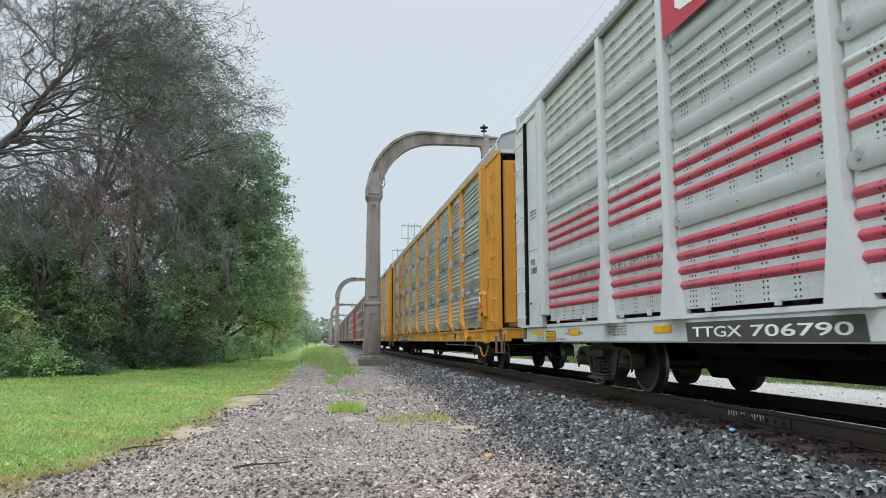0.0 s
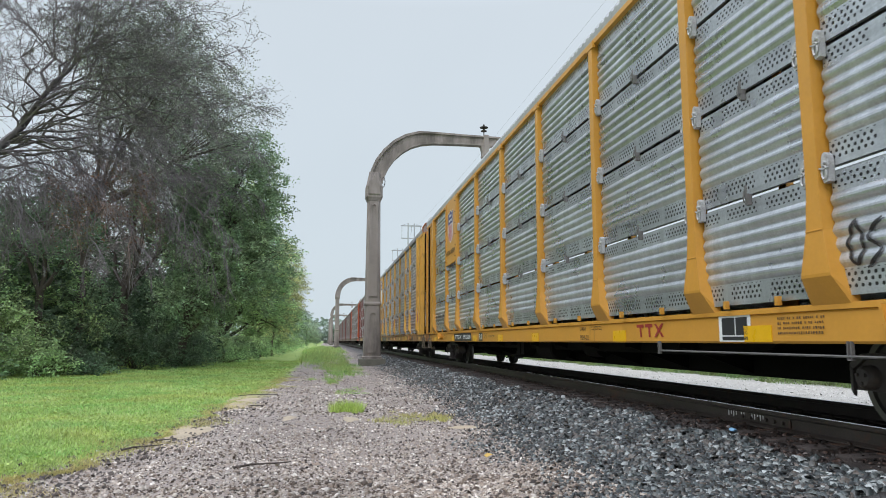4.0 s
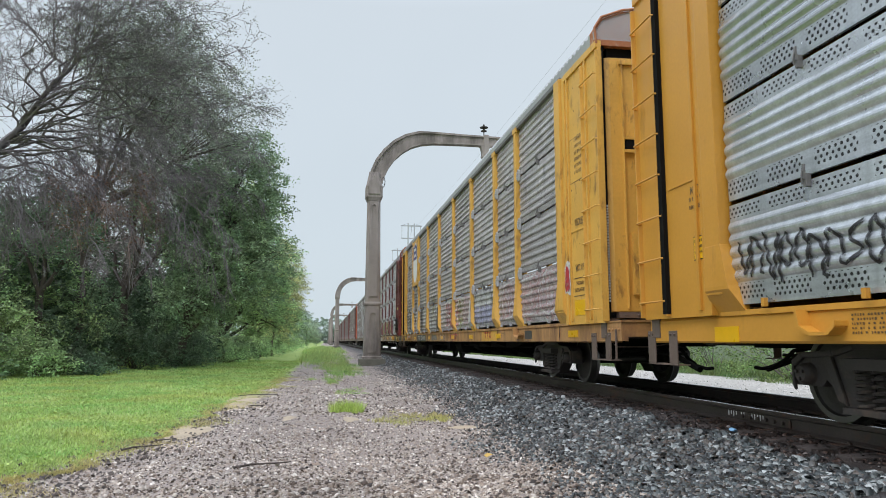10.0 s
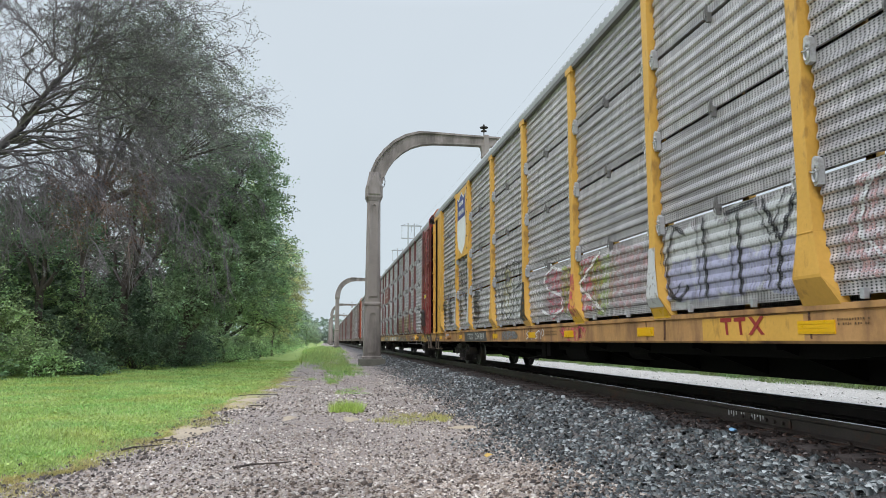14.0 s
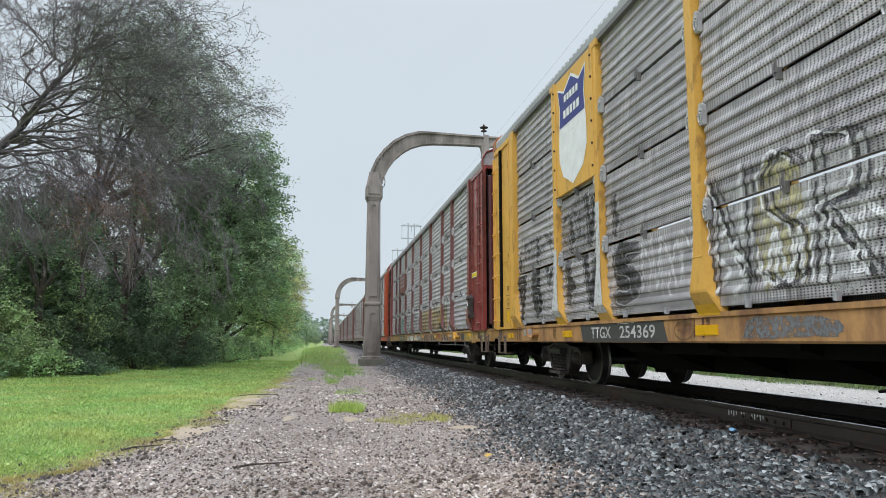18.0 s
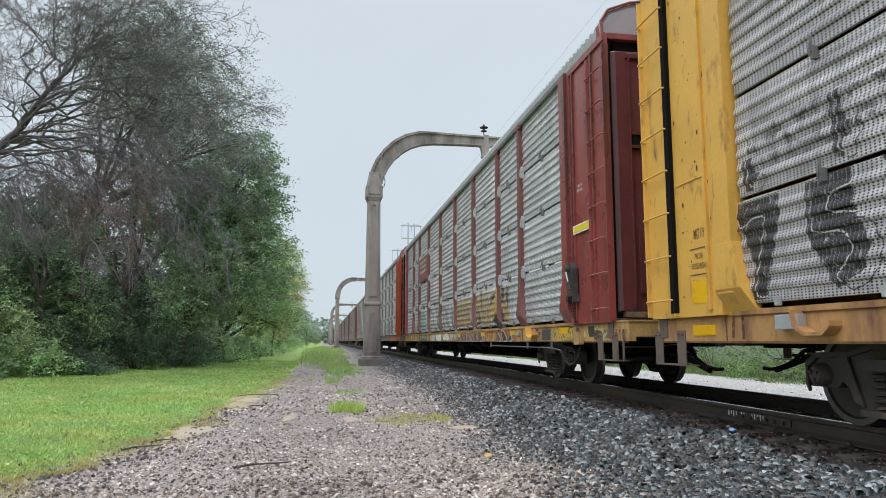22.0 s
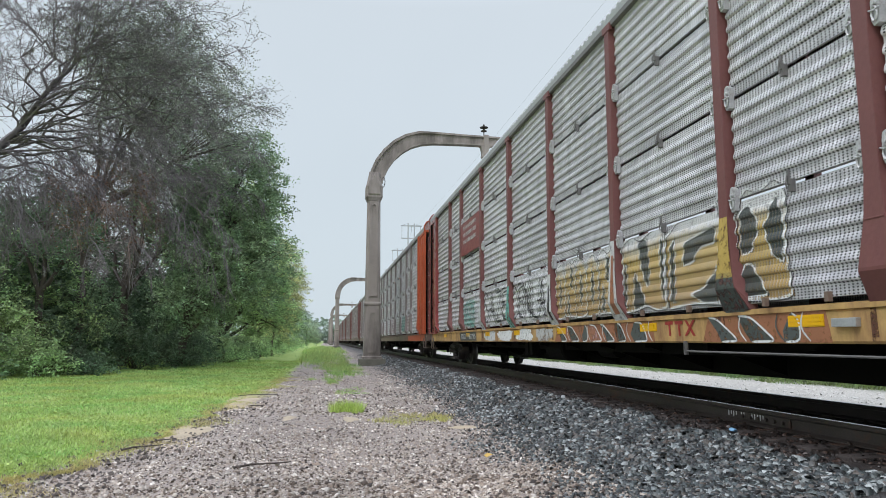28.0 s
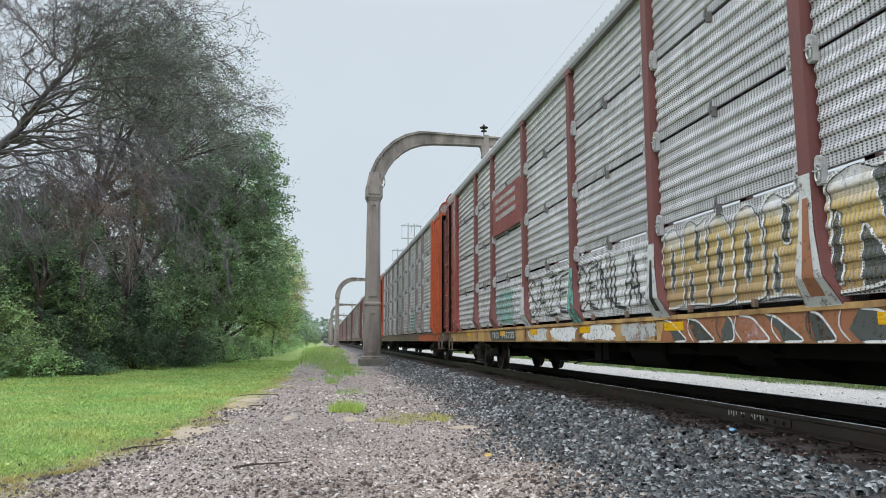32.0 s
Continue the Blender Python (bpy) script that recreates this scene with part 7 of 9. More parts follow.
def chain(car, pts, paint, link=0.05):
    """Iron chain along a line of points."""
    g = Geo()
    p = [Vector(q) for q in pts]
    k = 0
    for a, b in zip(p[:-1], p[1:]):
        n = max(1, int((b - a).length / link))
        d = (b - a).normalized()
        u = d.cross(Vector((0.3, 1, 0.2))).normalized()
        w = d.cross(u)
        for i in range(n):
            c = a.lerp(b, (i + 0.5) / n)
            s = u if k % 2 else w
            g.tube([c + d * 0.034 * math.cos(t) + s * 0.018 * math.sin(t) for t in [2 * math.pi * j / 8 for j in range(9)]], 0.0065, 4)
            k += 1
    tagged(put("brake_chain", g.mesh("brake_chain", paint), car), "hanging iron chain of the hand brake", kind="stuff")


def hand_brake(car, paint, chain_paint):
    """Gear housing on the closed end bay, with a bell, a bent lever, a chain through a pocket on the sill, and the rod."""
    y = -HALF - 0.25
    g = Geo().prism([(y + 0.13, 1.44), (y + 0.15, 1.78), (y + 0.06, 1.96), (y - 0.05, 1.98), (y - 0.13, 1.88), (y - 0.14, 1.44)], "x", SIDE_X - 0.115, SIDE_X - 0.02)
    g.lathe([(0, -0.05), (0.05, -0.05), (0.06, 0.0), (0.05, 0.04), (0, 0.04)], 12, (SIDE_X - 0.13, y + 0.02, 1.88))
    g.lathe([(0, -0.04), (0.035, -0.04), (0.04, 0.03)], 10, (SIDE_X - 0.125, y - 0.06, 1.60))
    g.box(SIDE_X - 0.12, SIDE_X + 0.0, y + 0.10, y + 0.17, 1.36, 1.46).box(SIDE_X - 0.12, SIDE_X + 0.0, y - 0.16, y - 0.11, 1.34, 1.46)
    put("hand_brake", g.mesh("hand_brake", paint, bevel=0.012), car, label="grimy hand brake housing with a bell and a lever")
    put("brake_mouth", Geo().box(SIDE_X - 0.112, SIDE_X - 0.02, y - 0.10, y + 0.09, 1.36, 1.438).mesh("brake_mouth", M_BLACK), car)
    lever = [(SIDE_X - 0.13, y + 0.05, 1.92), (SIDE_X - 0.17, y - 0.01, 1.80), (SIDE_X - 0.18, y - 0.12, 1.66), (SIDE_X - 0.16, y - 0.16, 1.54)]
    put("brake_lever", Geo().tube(lever, 0.013, 6).mesh("brake_lever", M_CLIP), car)
    put("lever_grip", Geo().tube([lever[2], lever[3]], 0.02, 8).mesh("lever_grip", D_RED if chain_paint is P_YELLOW else M_IRON), car, label="worn grip of the lever")
    put("chain_pocket", Geo().prism([(-11.70, 0.88), (-11.98, 0.88), (-11.98, 0.70), (-11.92, 0.68), (-11.74, 0.68)], "x", SILL_X - 0.085, SILL_X).mesh("chain_pocket", paint if paint is not M_IRON else P_SILL_PATCH, bevel=0.01), car, label="welded pocket on the sill for the chain")
    chain(car, [(SIDE_X - 0.09, y - 0.01, 1.40), (SIDE_X - 0.06, y + 0.0, 1.15), (SILL_X - 0.04, -11.85, 0.88)], chain_paint)
    chain(car, [(SILL_X, -11.81, 0.66), (SILL_X, -11.7, 0.50), (SILL_X, -11.52, 0.385), (SILL_X, -11.31, 0.35), (SILL_X, -11.1, 0.41), (SILL_X, -10.9, 0.57)], chain_paint)
    put("brake_rod", Geo().tube([(SILL_X, -10.9, 0.58), (SILL_X, -10.4, 0.62), (SILL_X, -5.8, 0.63)], 0.012, 6).mesh("brake_rod", M_HOOK), car)
    for yy in (-10.4, -8.9, -5.8):
        put("rod_hanger", Geo().box(SILL_X - 0.015, SILL_X + 0.015, yy - 0.025, yy - 0.012, 0.60, 0.74).box(SILL_X - 0.015, SILL_X + 0.015, yy + 0.012, yy + 0.025, 0.60, 0.74).box(SILL_X - 0.015, SILL_X + 0.015, yy - 0.025, yy + 0.025, 0.592, 0.602).mesh("rod_hanger", M_HOOK), car)


def tie_bracket(car, y, paint):
    """A thick strap bent to an open loop, welded to the sill."""
    y += SILL_DY
    line = [(y + 0.20, 1.0), (y + 0.17, 0.86), (y + 0.05, 0.80), (y - 0.16, 0.80), (y - 0.24, 0.86), (y - 0.24, 0.90)]
    g = Geo()
    for (a, c), (b, d) in zip(line[:-1], line[1:]):
        ln = math.hypot(b - a, d - c)
        ny, nz = (d - c) / ln * 0.014, -(b - a) / ln * 0.014
        g.prism([(a + ny, c + nz), (b + ny, d + nz), (b - ny, d - nz), (a - ny, c - nz)], "x", SILL_X - 0.12, SILL_X)
    put("tie_bracket", g.mesh("tie_bracket", paint), car, label="welded tie-down bracket on the sill")


def lugs(car, paint):
    for a, b in zip(EDGES[:-1], EDGES[1:]):
        for k in (0.3, 0.72):
            y = -HALF + a + (b - a) * k
            put("panel_lug", cached(("lug", paint.name), lambda: Geo().box(SIDE_X - 0.045, SIDE_X + 0.0, -0.022, 0.022, 1.05, 1.13).mesh("panel_lug", paint, bevel=0.005)), car, pose(0, y, 0))


def end_trim(car, paint, front=True):
    """Ribs and hardware on the closed end bay."""
    s = -1 if front else 1
    for y in (HALF + 0.30, HALF + 1.12):
        put("stiffener_rib", cached(("rib", paint.name), lambda: Geo().box(SIDE_X - 0.03, SIDE_X + 0.01, -0.025, 0.025, 1.06, 5.1).mesh("stiffener_rib", paint, bevel=0.006)), car, pose(0, s * y, 0))
    put("seam", Geo().box(SIDE_X - 0.012, SIDE_X + 0.01, s * (HALF + 0.32) if s > 0 else s * (HALF + 0.9), s * (HALF + 0.9) if s > 0 else s * (HALF + 0.32), 2.48, 2.51).mesh("seam", paint), car)
    dark = s * (HALF + 1.06)
    # solid black strip painting in the dark of the gap beside the ladder
    if not front:
        put("corner_gap", Geo().box(SIDE_X - 0.053, SIDE_X + 0.06, min(dark, dark - s * 0.095), max(dark, dark - s * 0.095), 1.05, 5.1).mesh("corner_gap", M_BLACK), car)


def post_paint(car, y, z0, z1, mat, lift=0.004, shift=0.0, w=1.0):
    """Spray over the face of a side post, following its flare."""
    lev = [(1.0, 0.27, -0.042), (1.03, 0.265, -0.035), (1.245, 0.205, 0.085), (1.27, 0.198, 0.088), (1.62, 0.118, 0.078), (1.95, 0.088, 0.062), (5.17, 0.088, 0.055)]
    zs = sorted({z0, z1} | {l[0] for l in lev if z0 < l[0] < z1})
    vs = []
    for z in zs:
        hw, dd = (float(np.interp(z, [l[0] for l in lev], [l[k] for l in lev])) for k in (1, 2))
        vs += [(SIDE_X - dd - lift, y + shift + hw * 0.78 * w, z), (SIDE_X - dd - lift, y + shift - hw * 0.78 * w, z)]
    put("graffiti", Geo().add(vs, [(2 * i, 2 * i + 1, 2 * i + 3, 2 * i + 2) for i in range(len(zs) - 1)]).mesh("graffiti", mat), car, label="spray paint on a side post")


# white car
number_board(car_a, [("TTGX", 6.30, 5.38), ("706790", 5.24, 3.93)], 6.42, 3.78, 0.735, 0.945, D_GREYPLATE, 0.03)
reflectors(car_a, (7.0, 10.0))
plate(car_a, "reflector", 12.3, 11.6, 0.86, 0.93, SILL_X, P_REFLECT)
plate(car_a, "placard", 11.47, 10.93, 0.75, 0.92, SILL_X, D_BLACK, 0.004, 0, "black-edged yellow placard")
plate(car_a, "placard_face", 11.45, 10.95, 0.765, 0.905, SILL_X, P_REFLECT, 0.008)
lettering(car_a, "THIS CAR", 11.38, 11.02, 0.845, 0.885, SILL_X, D_BLACK, 0.012)
lettering(car_a, "EXCESS HEIGHT", 11.43, 10.97, 0.785, 0.825, SILL_X, D_BLACK, 0.012)
lettering(car_a, "SPECIAL NO. 24", 10.3, 9.75, 0.90, 0.945, SILL_X, D_BLACK, 0.006)
lettering(car_a, "BRAKE BEAM REQUIRED", 10.4, 9.6, 0.845, 0.885, SILL_X, D_BLACK, 0.006)
lettering(car_a, "28\" WHEELS", 10.85, 10.4, 0.755, 0.79, SILL_X, D_BLACK, 0.006)
small_print(car_a, 12.0, 11.55, 0.74, 0.84, 4, SILL_X, D_BLACK)
small_print(car_a, 8.6, 8.0, 0.80, 0.95, 4, SILL_X, D_BLACK)
lettering(car_a, "FXE", 12.36, 12.14, 2.19, 2.30, PLATE_X, D_BLACK, 0.006)
lettering(car_a, "210859", 12.38, 12.02, 2.02, 2.14, PLATE_X, D_BLACK, 0.006)
small_print(car_a, 12.4, 11.9, 3.05, 3.25, 3, PLATE_X, D_BLACK)
tape = plate(car_a, "tape", 12.45, 12.2, 1.43, 1.47, PLATE_X - 0.05, D_BLUE, 0.004, 0, "strip of blue tape")
for r_ in (0,):
    put("emblem_panel", Geo().box(SIDE_X - 0.062, SIDE_X - 0.056, 4.28, 6.72, 4.27, 5.14).mesh("emblem_panel", D_RED), car_a, label="red emblem panel with white shapes")
draped(car_a, "emblem_shape", None, [blob(6.4, 5.9, 4.4, 4.8, 3), blob(5.6, 4.6, 4.5, 4.95, 5)], D_WHITE, -0.005)
scrawl(car_a, "round", 11.0, 9.2, 1.62, 1.88, 0.025, G_PALE2, 4, "faint grey scrawl")
scrawl(car_a, "round", 8.6, 7.0, 1.62, 1.88, 0.025, G_PALE2, 5, "faint grey scrawl")
lugs(car_a, P_WHITE)
end_trim(car_a, P_WHITE, False)

# bright yellow car
number_board(car_b, [("TTGX", 7.36, 6.33), ("992568", 6.08, 5.05)], 7.46, 4.90, 0.745, 0.965, None, 0.1)
plate(car_b, "class_board", 3.99, 3.55, 0.745, 0.955, SILL_X, D_BLACK)
lettering(car_b, "R1", 3.93, 3.63, 0.78, 0.92, SILL_X, D_WHITE, 0.009)
lettering(car_b, "LD LMT 00000", 2.85, 2.25, 0.83, 0.885, SILL_X, D_BROWN)
small_print(car_b, 3.4, 3.05, 0.78, 0.93, 3, SILL_X, D_BROWN)
lettering(car_b, "PSH-22", -3.42, -3.78, 0.755, 0.83, SILL_X, D_BROWN)
lettering(car_b, "L-90-0", -3.42, -3.66, 0.90, 0.955, SILL_X, D_BROWN)
small_print(car_b, -3.9, -4.3, 0.88, 0.96, 2, SILL_X, D_BROWN)
plain_mark(car_b, -5.45, -6.18, 0.79, 0.95, D_DARKRED)
plate(car_b, "test_board", -7.36, -7.90, 0.735, 0.99, SILL_X, D_WHITE, 0.004, 0, "white-bordered test board")
plate(car_b, "test_board_face", -7.42, -7.64, 0.80, 0.97, SILL_X, D_BLACK, 0.008)
plate(car_b, "test_board_face", -7.66, -7.85, 0.80, 0.97, SILL_X, D_BLACK, 0.008)
plate(car_b, "test_board_face", -7.42, -7.85, 0.75, 0.785, SILL_X, D_BLACK, 0.008)
small_print(car_b, -8.3, -8.9, 0.78, 0.95, 4, SILL_X, D_BROWN)
small_print(car_b, -10.5, -11.3, 0.78, 0.96, 5, SILL_X, D_BROWN)
small_print(car_b, 9.6, 8.8, 0.78, 0.95, 5, SILL_X, D_BROWN)
reflectors(car_b, (11.3, 7.75, 4.5, 1.7, -1.0, -4.9, -8.0, -11.68), 0.735, 0.15, 0.42, True)
emblem_board(car_b, 8.72, 6.88, 3.17, 5.18, P_YELLOW)
shield(car_b, 7.82, 3.86, 4.84, 0.42, True)
lettering(car_b, "BUILDING AMERICA", 8.58, 7.05, 3.48, 3.62, PLATE_X - 0.05, D_BLACK, 0.006)
scrawl(car_b, "band", -9.0, -11.2, 1.2, 1.72, 0.03, G_BLACK, 11, "black scrawl across the lowest panel", 12)
scrawl(car_b, "band", 11.2, 9.0, 1.25, 1.75, 0.032, G_BLACK, 12, "black scrawl across the lowest panel", 11)
lugs(car_b, P_YELLOW)
tie_bracket(car_b, -9.8, P_YELLOW)
tie_bracket(car_b, 9.9, P_YELLOW)
hand_brake(car_b, P_YELLOW, P_YELLOW)
for f_ in (True, False):
    end_trim(car_b, P_YELLOW, f_)
rec = SIDE_X + 0.03               # floor of the ladder channel
put("notice", flat_mesh("notice", [[(-12.83 + 0.155 * math.cos(t_), 1.67 + 0.155 * math.sin(t_)) for t_ in [2 * math.pi * i / 28 for i in range(28)]]], rec, D_WHITE, 0.004), car_b, label="round white notice with a red ring in the ladder")
put("notice_ring", Geo().add([(rec - 0.008, -12.83 + r_ * math.cos(2 * math.pi * i / 28), 1.67 + r_ * math.sin(2 * math.pi * i / 28)) for r_ in (0.15, 0.12) for i in range(28)], [(i, (i + 1) % 28, 28 + (i + 1) % 28, 28 + i) for i in range(28)]).mesh("notice_ring", D_RED), car_b)
plate(car_b, "notice_bar", -12.72, -12.755, 1.575, 1.765, rec, D_RED, 0.012, -0.19)
plate(car_b, "notice_mark", -12.74, -12.92, 1.63, 1.70, rec, D_GREYPLATE, 0.006, 0, "plain dark shape on the notice")
lettering(car_b, "DECK", -12.68, -12.86, 2.31, 2.37, rec, D_BLACK, 0.006)
lettering(car_b, "CLEARANCE", -12.67, -13.06, 2.225, 2.285, rec, D_BLACK, 0.006)
small_print(car_b, -12.68, -12.98, 2.02, 2.19, 2, rec, D_BLACK)
for yl_, yr_, z0_, z1_ in ((-11.89, -12.13, 2.02, 2.27), (-11.77, -12.27, 3.20, 3.86)):
    plate(car_b, "stencil_box", yl_, yr_, z0_, z1_, PLATE_X, D_BLACK, 0.004)
    plate(car_b, "stencil_box_inside", yl_ - 0.012, yr_ + 0.012, z0_ + 0.012, z1_ - 0.012, PLATE_X, P_REFLECT if z0_ < 3 else P_YELLOW, 0.007)
for k_, word_ in enumerate(("THIS CAR", "EXCESS", "HEIGHT")):
    lettering(car_b, word_, -11.915, -12.105, 2.19 - 0.065 * k_, 2.235 - 0.065 * k_, PLATE_X, D_BLACK, 0.010)
small_print(car_b, -11.82, -12.2, 3.3, 3.8, 6, PLATE_X, D_BLACK, 0.010)
scrawl(car_b, None, -12.18, -12.4, 1.78, 1.98, 0.012, G_PALE, 121, "pale scrawl on the end plate", 3, -0.068)
lettering(car_b, "MKT 119", 12.02, 11.7, 2.33, 2.42, PLATE_X, D_BROWN, 0.005)
small_print(car_b, 12.05, 11.68, 2.12, 2.30, 2, PLATE_X, D_BROWN)
plate(car_b, "stencil_box", 12.0, 11.78, 1.60, 1.86, PLATE_X, D_BLACK, 0.004)
plate(car_b, "stencil_box_inside", 11.99, 11.79, 1.612, 1.848, PLATE_X, P_REFLECT, 0.007)
small_print(car_b, 11.97, 11.81, 1.64, 1.82, 3, PLATE_X, D_BLACK, 0.010)

# worn yellow car
DOOR_Y = -13.2
number_board(car_c, [("TTGX", 7.24, 6.5), ("254369", 6.2, 5.16)], 7.6, 4.85, 0.73, 0.995, D_GREYPLATE, 0.11, D_FADED)
lettering(car_c, "EXCESS", 4.62, 4.35, 0.91, 0.95, SILL_X, D_BROWN)
lettering(car_c, "PLATE", 4.6, 4.37, 0.84, 0.88, SILL_X, D_BROWN)
draped(car_c, "stencil_ring", "sill", [ribbon([(4.48 + 0.22 * math.cos(a), 0.86 + 0.11 * math.sin(a)) for a in [2 * math.pi * i / 20 for i in range(21)]], 0.012)], D_BROWN, 0.004)
emblem_board(car_c, 8.72, 6.88, 3.17, 5.18, P_YELLOW_OLD)
shield(car_c, 7.82, 3.30, 4.98, 0.62, False)
plain_mark(car_c, -5.6, -6.32, 0.80, 0.97, D_DARKRED)
reflectors(car_c, (11.9, 8.3, 4.0, 1.0, -1.1, -3.9, -7.0, -8.6, -12.0), 0.80, 0.11)
for k_, (a_, b_) in enumerate(((-4.28, -5.05), (-4.9, -5.65), (-5.5, -6.2), (-6.05, -6.78))):
    draped(car_c, "graffiti", "fine", [blob(a_, b_, 1.11, 2.1, 15 + k_)], G_PALE, 0.004 + 0.002 * k_, "pale grey and lilac graffiti lettering")
    draped(car_c, "graffiti", "fine", [blob(a_ - 0.04, b_ + 0.04, 1.14, 1.66, 25 + k_)], G_LILAC, 0.014 + 0.002 * k_, "lilac lower part of the lettering")
spray(car_c, "fine", "city", -4.3, -6.75, 1.16, 2.06, [(0.055, G_BLACK, (0, 0)), (0.03, G_SOOT, (0.13, 0.05))], "dark outlines of the lettering", lift=0.022)
for k_, (a_, b_, m_) in enumerate(((0.3, -1.2, G_PINK), (-1.0, -2.5, G_PINK), (-0.6, -1.7, G_LIME), (-1.9, -2.9, G_LIME), (-2.6, -4.0, G_ROSE))):
    draped(car_c, "graffiti", "fine", [blob(a_, b_, 1.13, 2.06, 20 + k_)], m_, 0.004 + 0.003 * k_, "faded pink and lime spray")
spray(car_c, "fine", "sk", 0.6, -2.6, 1.15, 2.05, [(0.05, G_WHITE, (0, 0))], "white outline strokes", lift=0.018)
for k_, (a_, b_) in enumerate(((-7.1, -8.7), (-8.4, -10.2), (-9.6, -11.5))):
    draped(car_c, "graffiti", "fine", [blob(a_, b_, 1.12, 2.0 + 0.15 * (k_ == 2), 30 + k_)], G_ROSE, 0.004 + 0.003 * k_, "faded rose and white spray")
spray(car_c, "fine", "oec", -7.2, -11.3, 1.2, 2.05, [(0.045, G_PALE, (0, 0)), (0.05, G_ROSE, (0.07, 0.03))], "faded white and red outlines", lift=0.014)
scrawl(car_c, "fine", 4.0, 1.6, 1.15, 1.95, 0.06, G_WHITE, 41, "white graffiti outlines", 7)
for k_, (a_, b_) in enumerate(((4.0, 3.2), (3.3, 2.5), (2.6, 1.7))):
    draped(car_c, "graffiti", "fine", [blob(a_, b_, 1.13, 2.4, 160 + k_)], (G_ASH, G_STRAW, G_ASH)[k_], 0.003 + 0.002 * k_, "faded pale and straw-coloured letters")
spray(car_c, "fine", "nsr", 4.05, 1.75, 1.18, 2.45, [(0.05, G_SOOT, (0, 0)), (0.03, G_WHITE, (0.07, 0.03)), (0.035, G_SOOT, (-0.12, 0.0))], "thin dark and white outlines of the letters", lift=0.012)
scrawl(car_c, "fine", 1.2, 0.35, 1.3, 1.95, 0.03, G_WHITE, 43, "thin white scrawl", 6)
SLABS = {
    "seven": [(0.0, 1.0), (0.95, 1.0), (1.0, 0.85), (0.62, 0.0), (0.30, 0.0), (0.62, 0.80), (0.22, 0.80), (0.20, 0.72), (0.0, 0.72)],
    "five": [(0.1, 1.0), (0.8, 1.05), (0.8, 0.86), (0.36, 0.82), (0.34, 0.66), (0.85, 0.60), (1.0, 0.35), (0.85, 0.10), (0.5, 0.0), (0.4, 0.12), (0.62, 0.2), (0.7, 0.36), (0.55, 0.48), (0.1, 0.5)],
    "bar": [(0.1, 1.0), (0.6, 1.06), (0.7, 0.55), (1.0, 0.5), (0.95, 0.3), (0.62, 0.3), (0.6, 0.0), (0.2, 0.05)],
    "vee": [(0.0, 1.0), (0.4, 1.04), (0.52, 0.45), (0.72, 0.9), (1.0, 0.98), (0.68, 0.0), (0.42, 0.02)],
    "ess": [(0.3, 1.0), (1.0, 0.92), (1.0, 0.74), (0.45, 0.78), (0.42, 0.62), (0.8, 0.58), (1.05, 0.38), (0.9, 0.12), (0.45, 0.0), (0.05, 0.08), (0.1, 0.26), (0.55, 0.2), (0.66, 0.34), (0.5, 0.44), (0.12, 0.5), (0.05, 0.8)],
}


def slab_letter(car, form, yl, yr, z0, z1, lift=0.004):
    """A broad sooty letter with a thin white line beside it and a loose drip of black."""
    ring = [(yl + (yr - yl) * u, z0 + (z1 - z0) * v) for u, v in SLABS[form]]
    draped(car, "graffiti", "fine", [(ring, [tuple(range(len(ring)))])], G_SOOT, lift, "broad black graffiti letter")
    draped(car, "graffiti", "fine", [ribbon([(y - 0.06, z + 0.02) for y, z in ring + ring[:1]], 0.016)], G_PALE, lift + 0.003, "thin white outline of the letter")
    draped(car, "graffiti", "fine", [ribbon([(q[0] - 0.13, q[1] - 0.04) for q in ring[len(ring) // 3:]], 0.014)], G_SOOT, lift + 0.005, "thin black line beside the letter")


for form_, a_, b_, z0_, z1_ in (("seven", 11.45, 10.75, 1.12, 2.05), ("bar", 11.3, 11.0, 2.14, 2.45), ("five", 10.5, 9.75, 1.15, 2.05), ("vee", 9.6, 9.1, 1.72, 2.08), ("bar", 10.1, 9.85, 2.16, 2.7),
                                ("bar", 8.55, 8.0, 1.3, 2.06), ("bar", 8.3, 7.95, 2.14, 2.75), ("vee", 7.75, 7.05, 1.2, 2.08), ("vee", 7.6, 7.1, 2.14, 3.0), ("ess", 6.6, 5.7, 1.18, 2.08), ("bar", 6.55, 6.25, 2.16, 2.75)):
    slab_letter(car_c, form_, a_, b_, z0_, z1_)
scrawl(car_c, "fine", 5.6, 4.35, 1.22, 2.05, 0.032, G_WHITE, 44, "thin white scrawl", 5)
draped(car_c, "graffiti", "fine", [blob(11.3, 9.0, 2.3, 2.75, 171)], G_SMOKE, 0.002, "dark overspray on the panels")
draped(car_c, "graffiti", "fine", [blob(8.6, 7.0, 2.2, 3.05, 172)], G_SMOKE, 0.002, "dark overspray on the panels")
scrawl(car_c, "sill", 1.4, 0.2, 0.76, 0.97, 0.02, G_WHITE, 50, "thin white scrawl on the sill", 6, 0.005)
draped(car_c, "graffiti", "sill", [blob(-0.6, -1.9, 0.74, 0.99, 52)], G_PINK, 0.004, "pink spray on the sill")
draped(car_c, "graffiti", "sill", [blob(3.4, 2.0, 0.75, 0.97, 53)], G_PALE2, 0.004, "grey overspray on the sill")
small_print(car_c, 0.2, -0.5, 0.82, 0.92, 2, SILL_X, D_BROWN)
small_print(car_c, -7.2, -7.6, 0.85, 0.92, 2, SILL_X, D_BROWN)
plate(car_c, "repack_board", -9.2, -9.7, 0.78, 0.94, SILL_X, D_GREYPLATE)
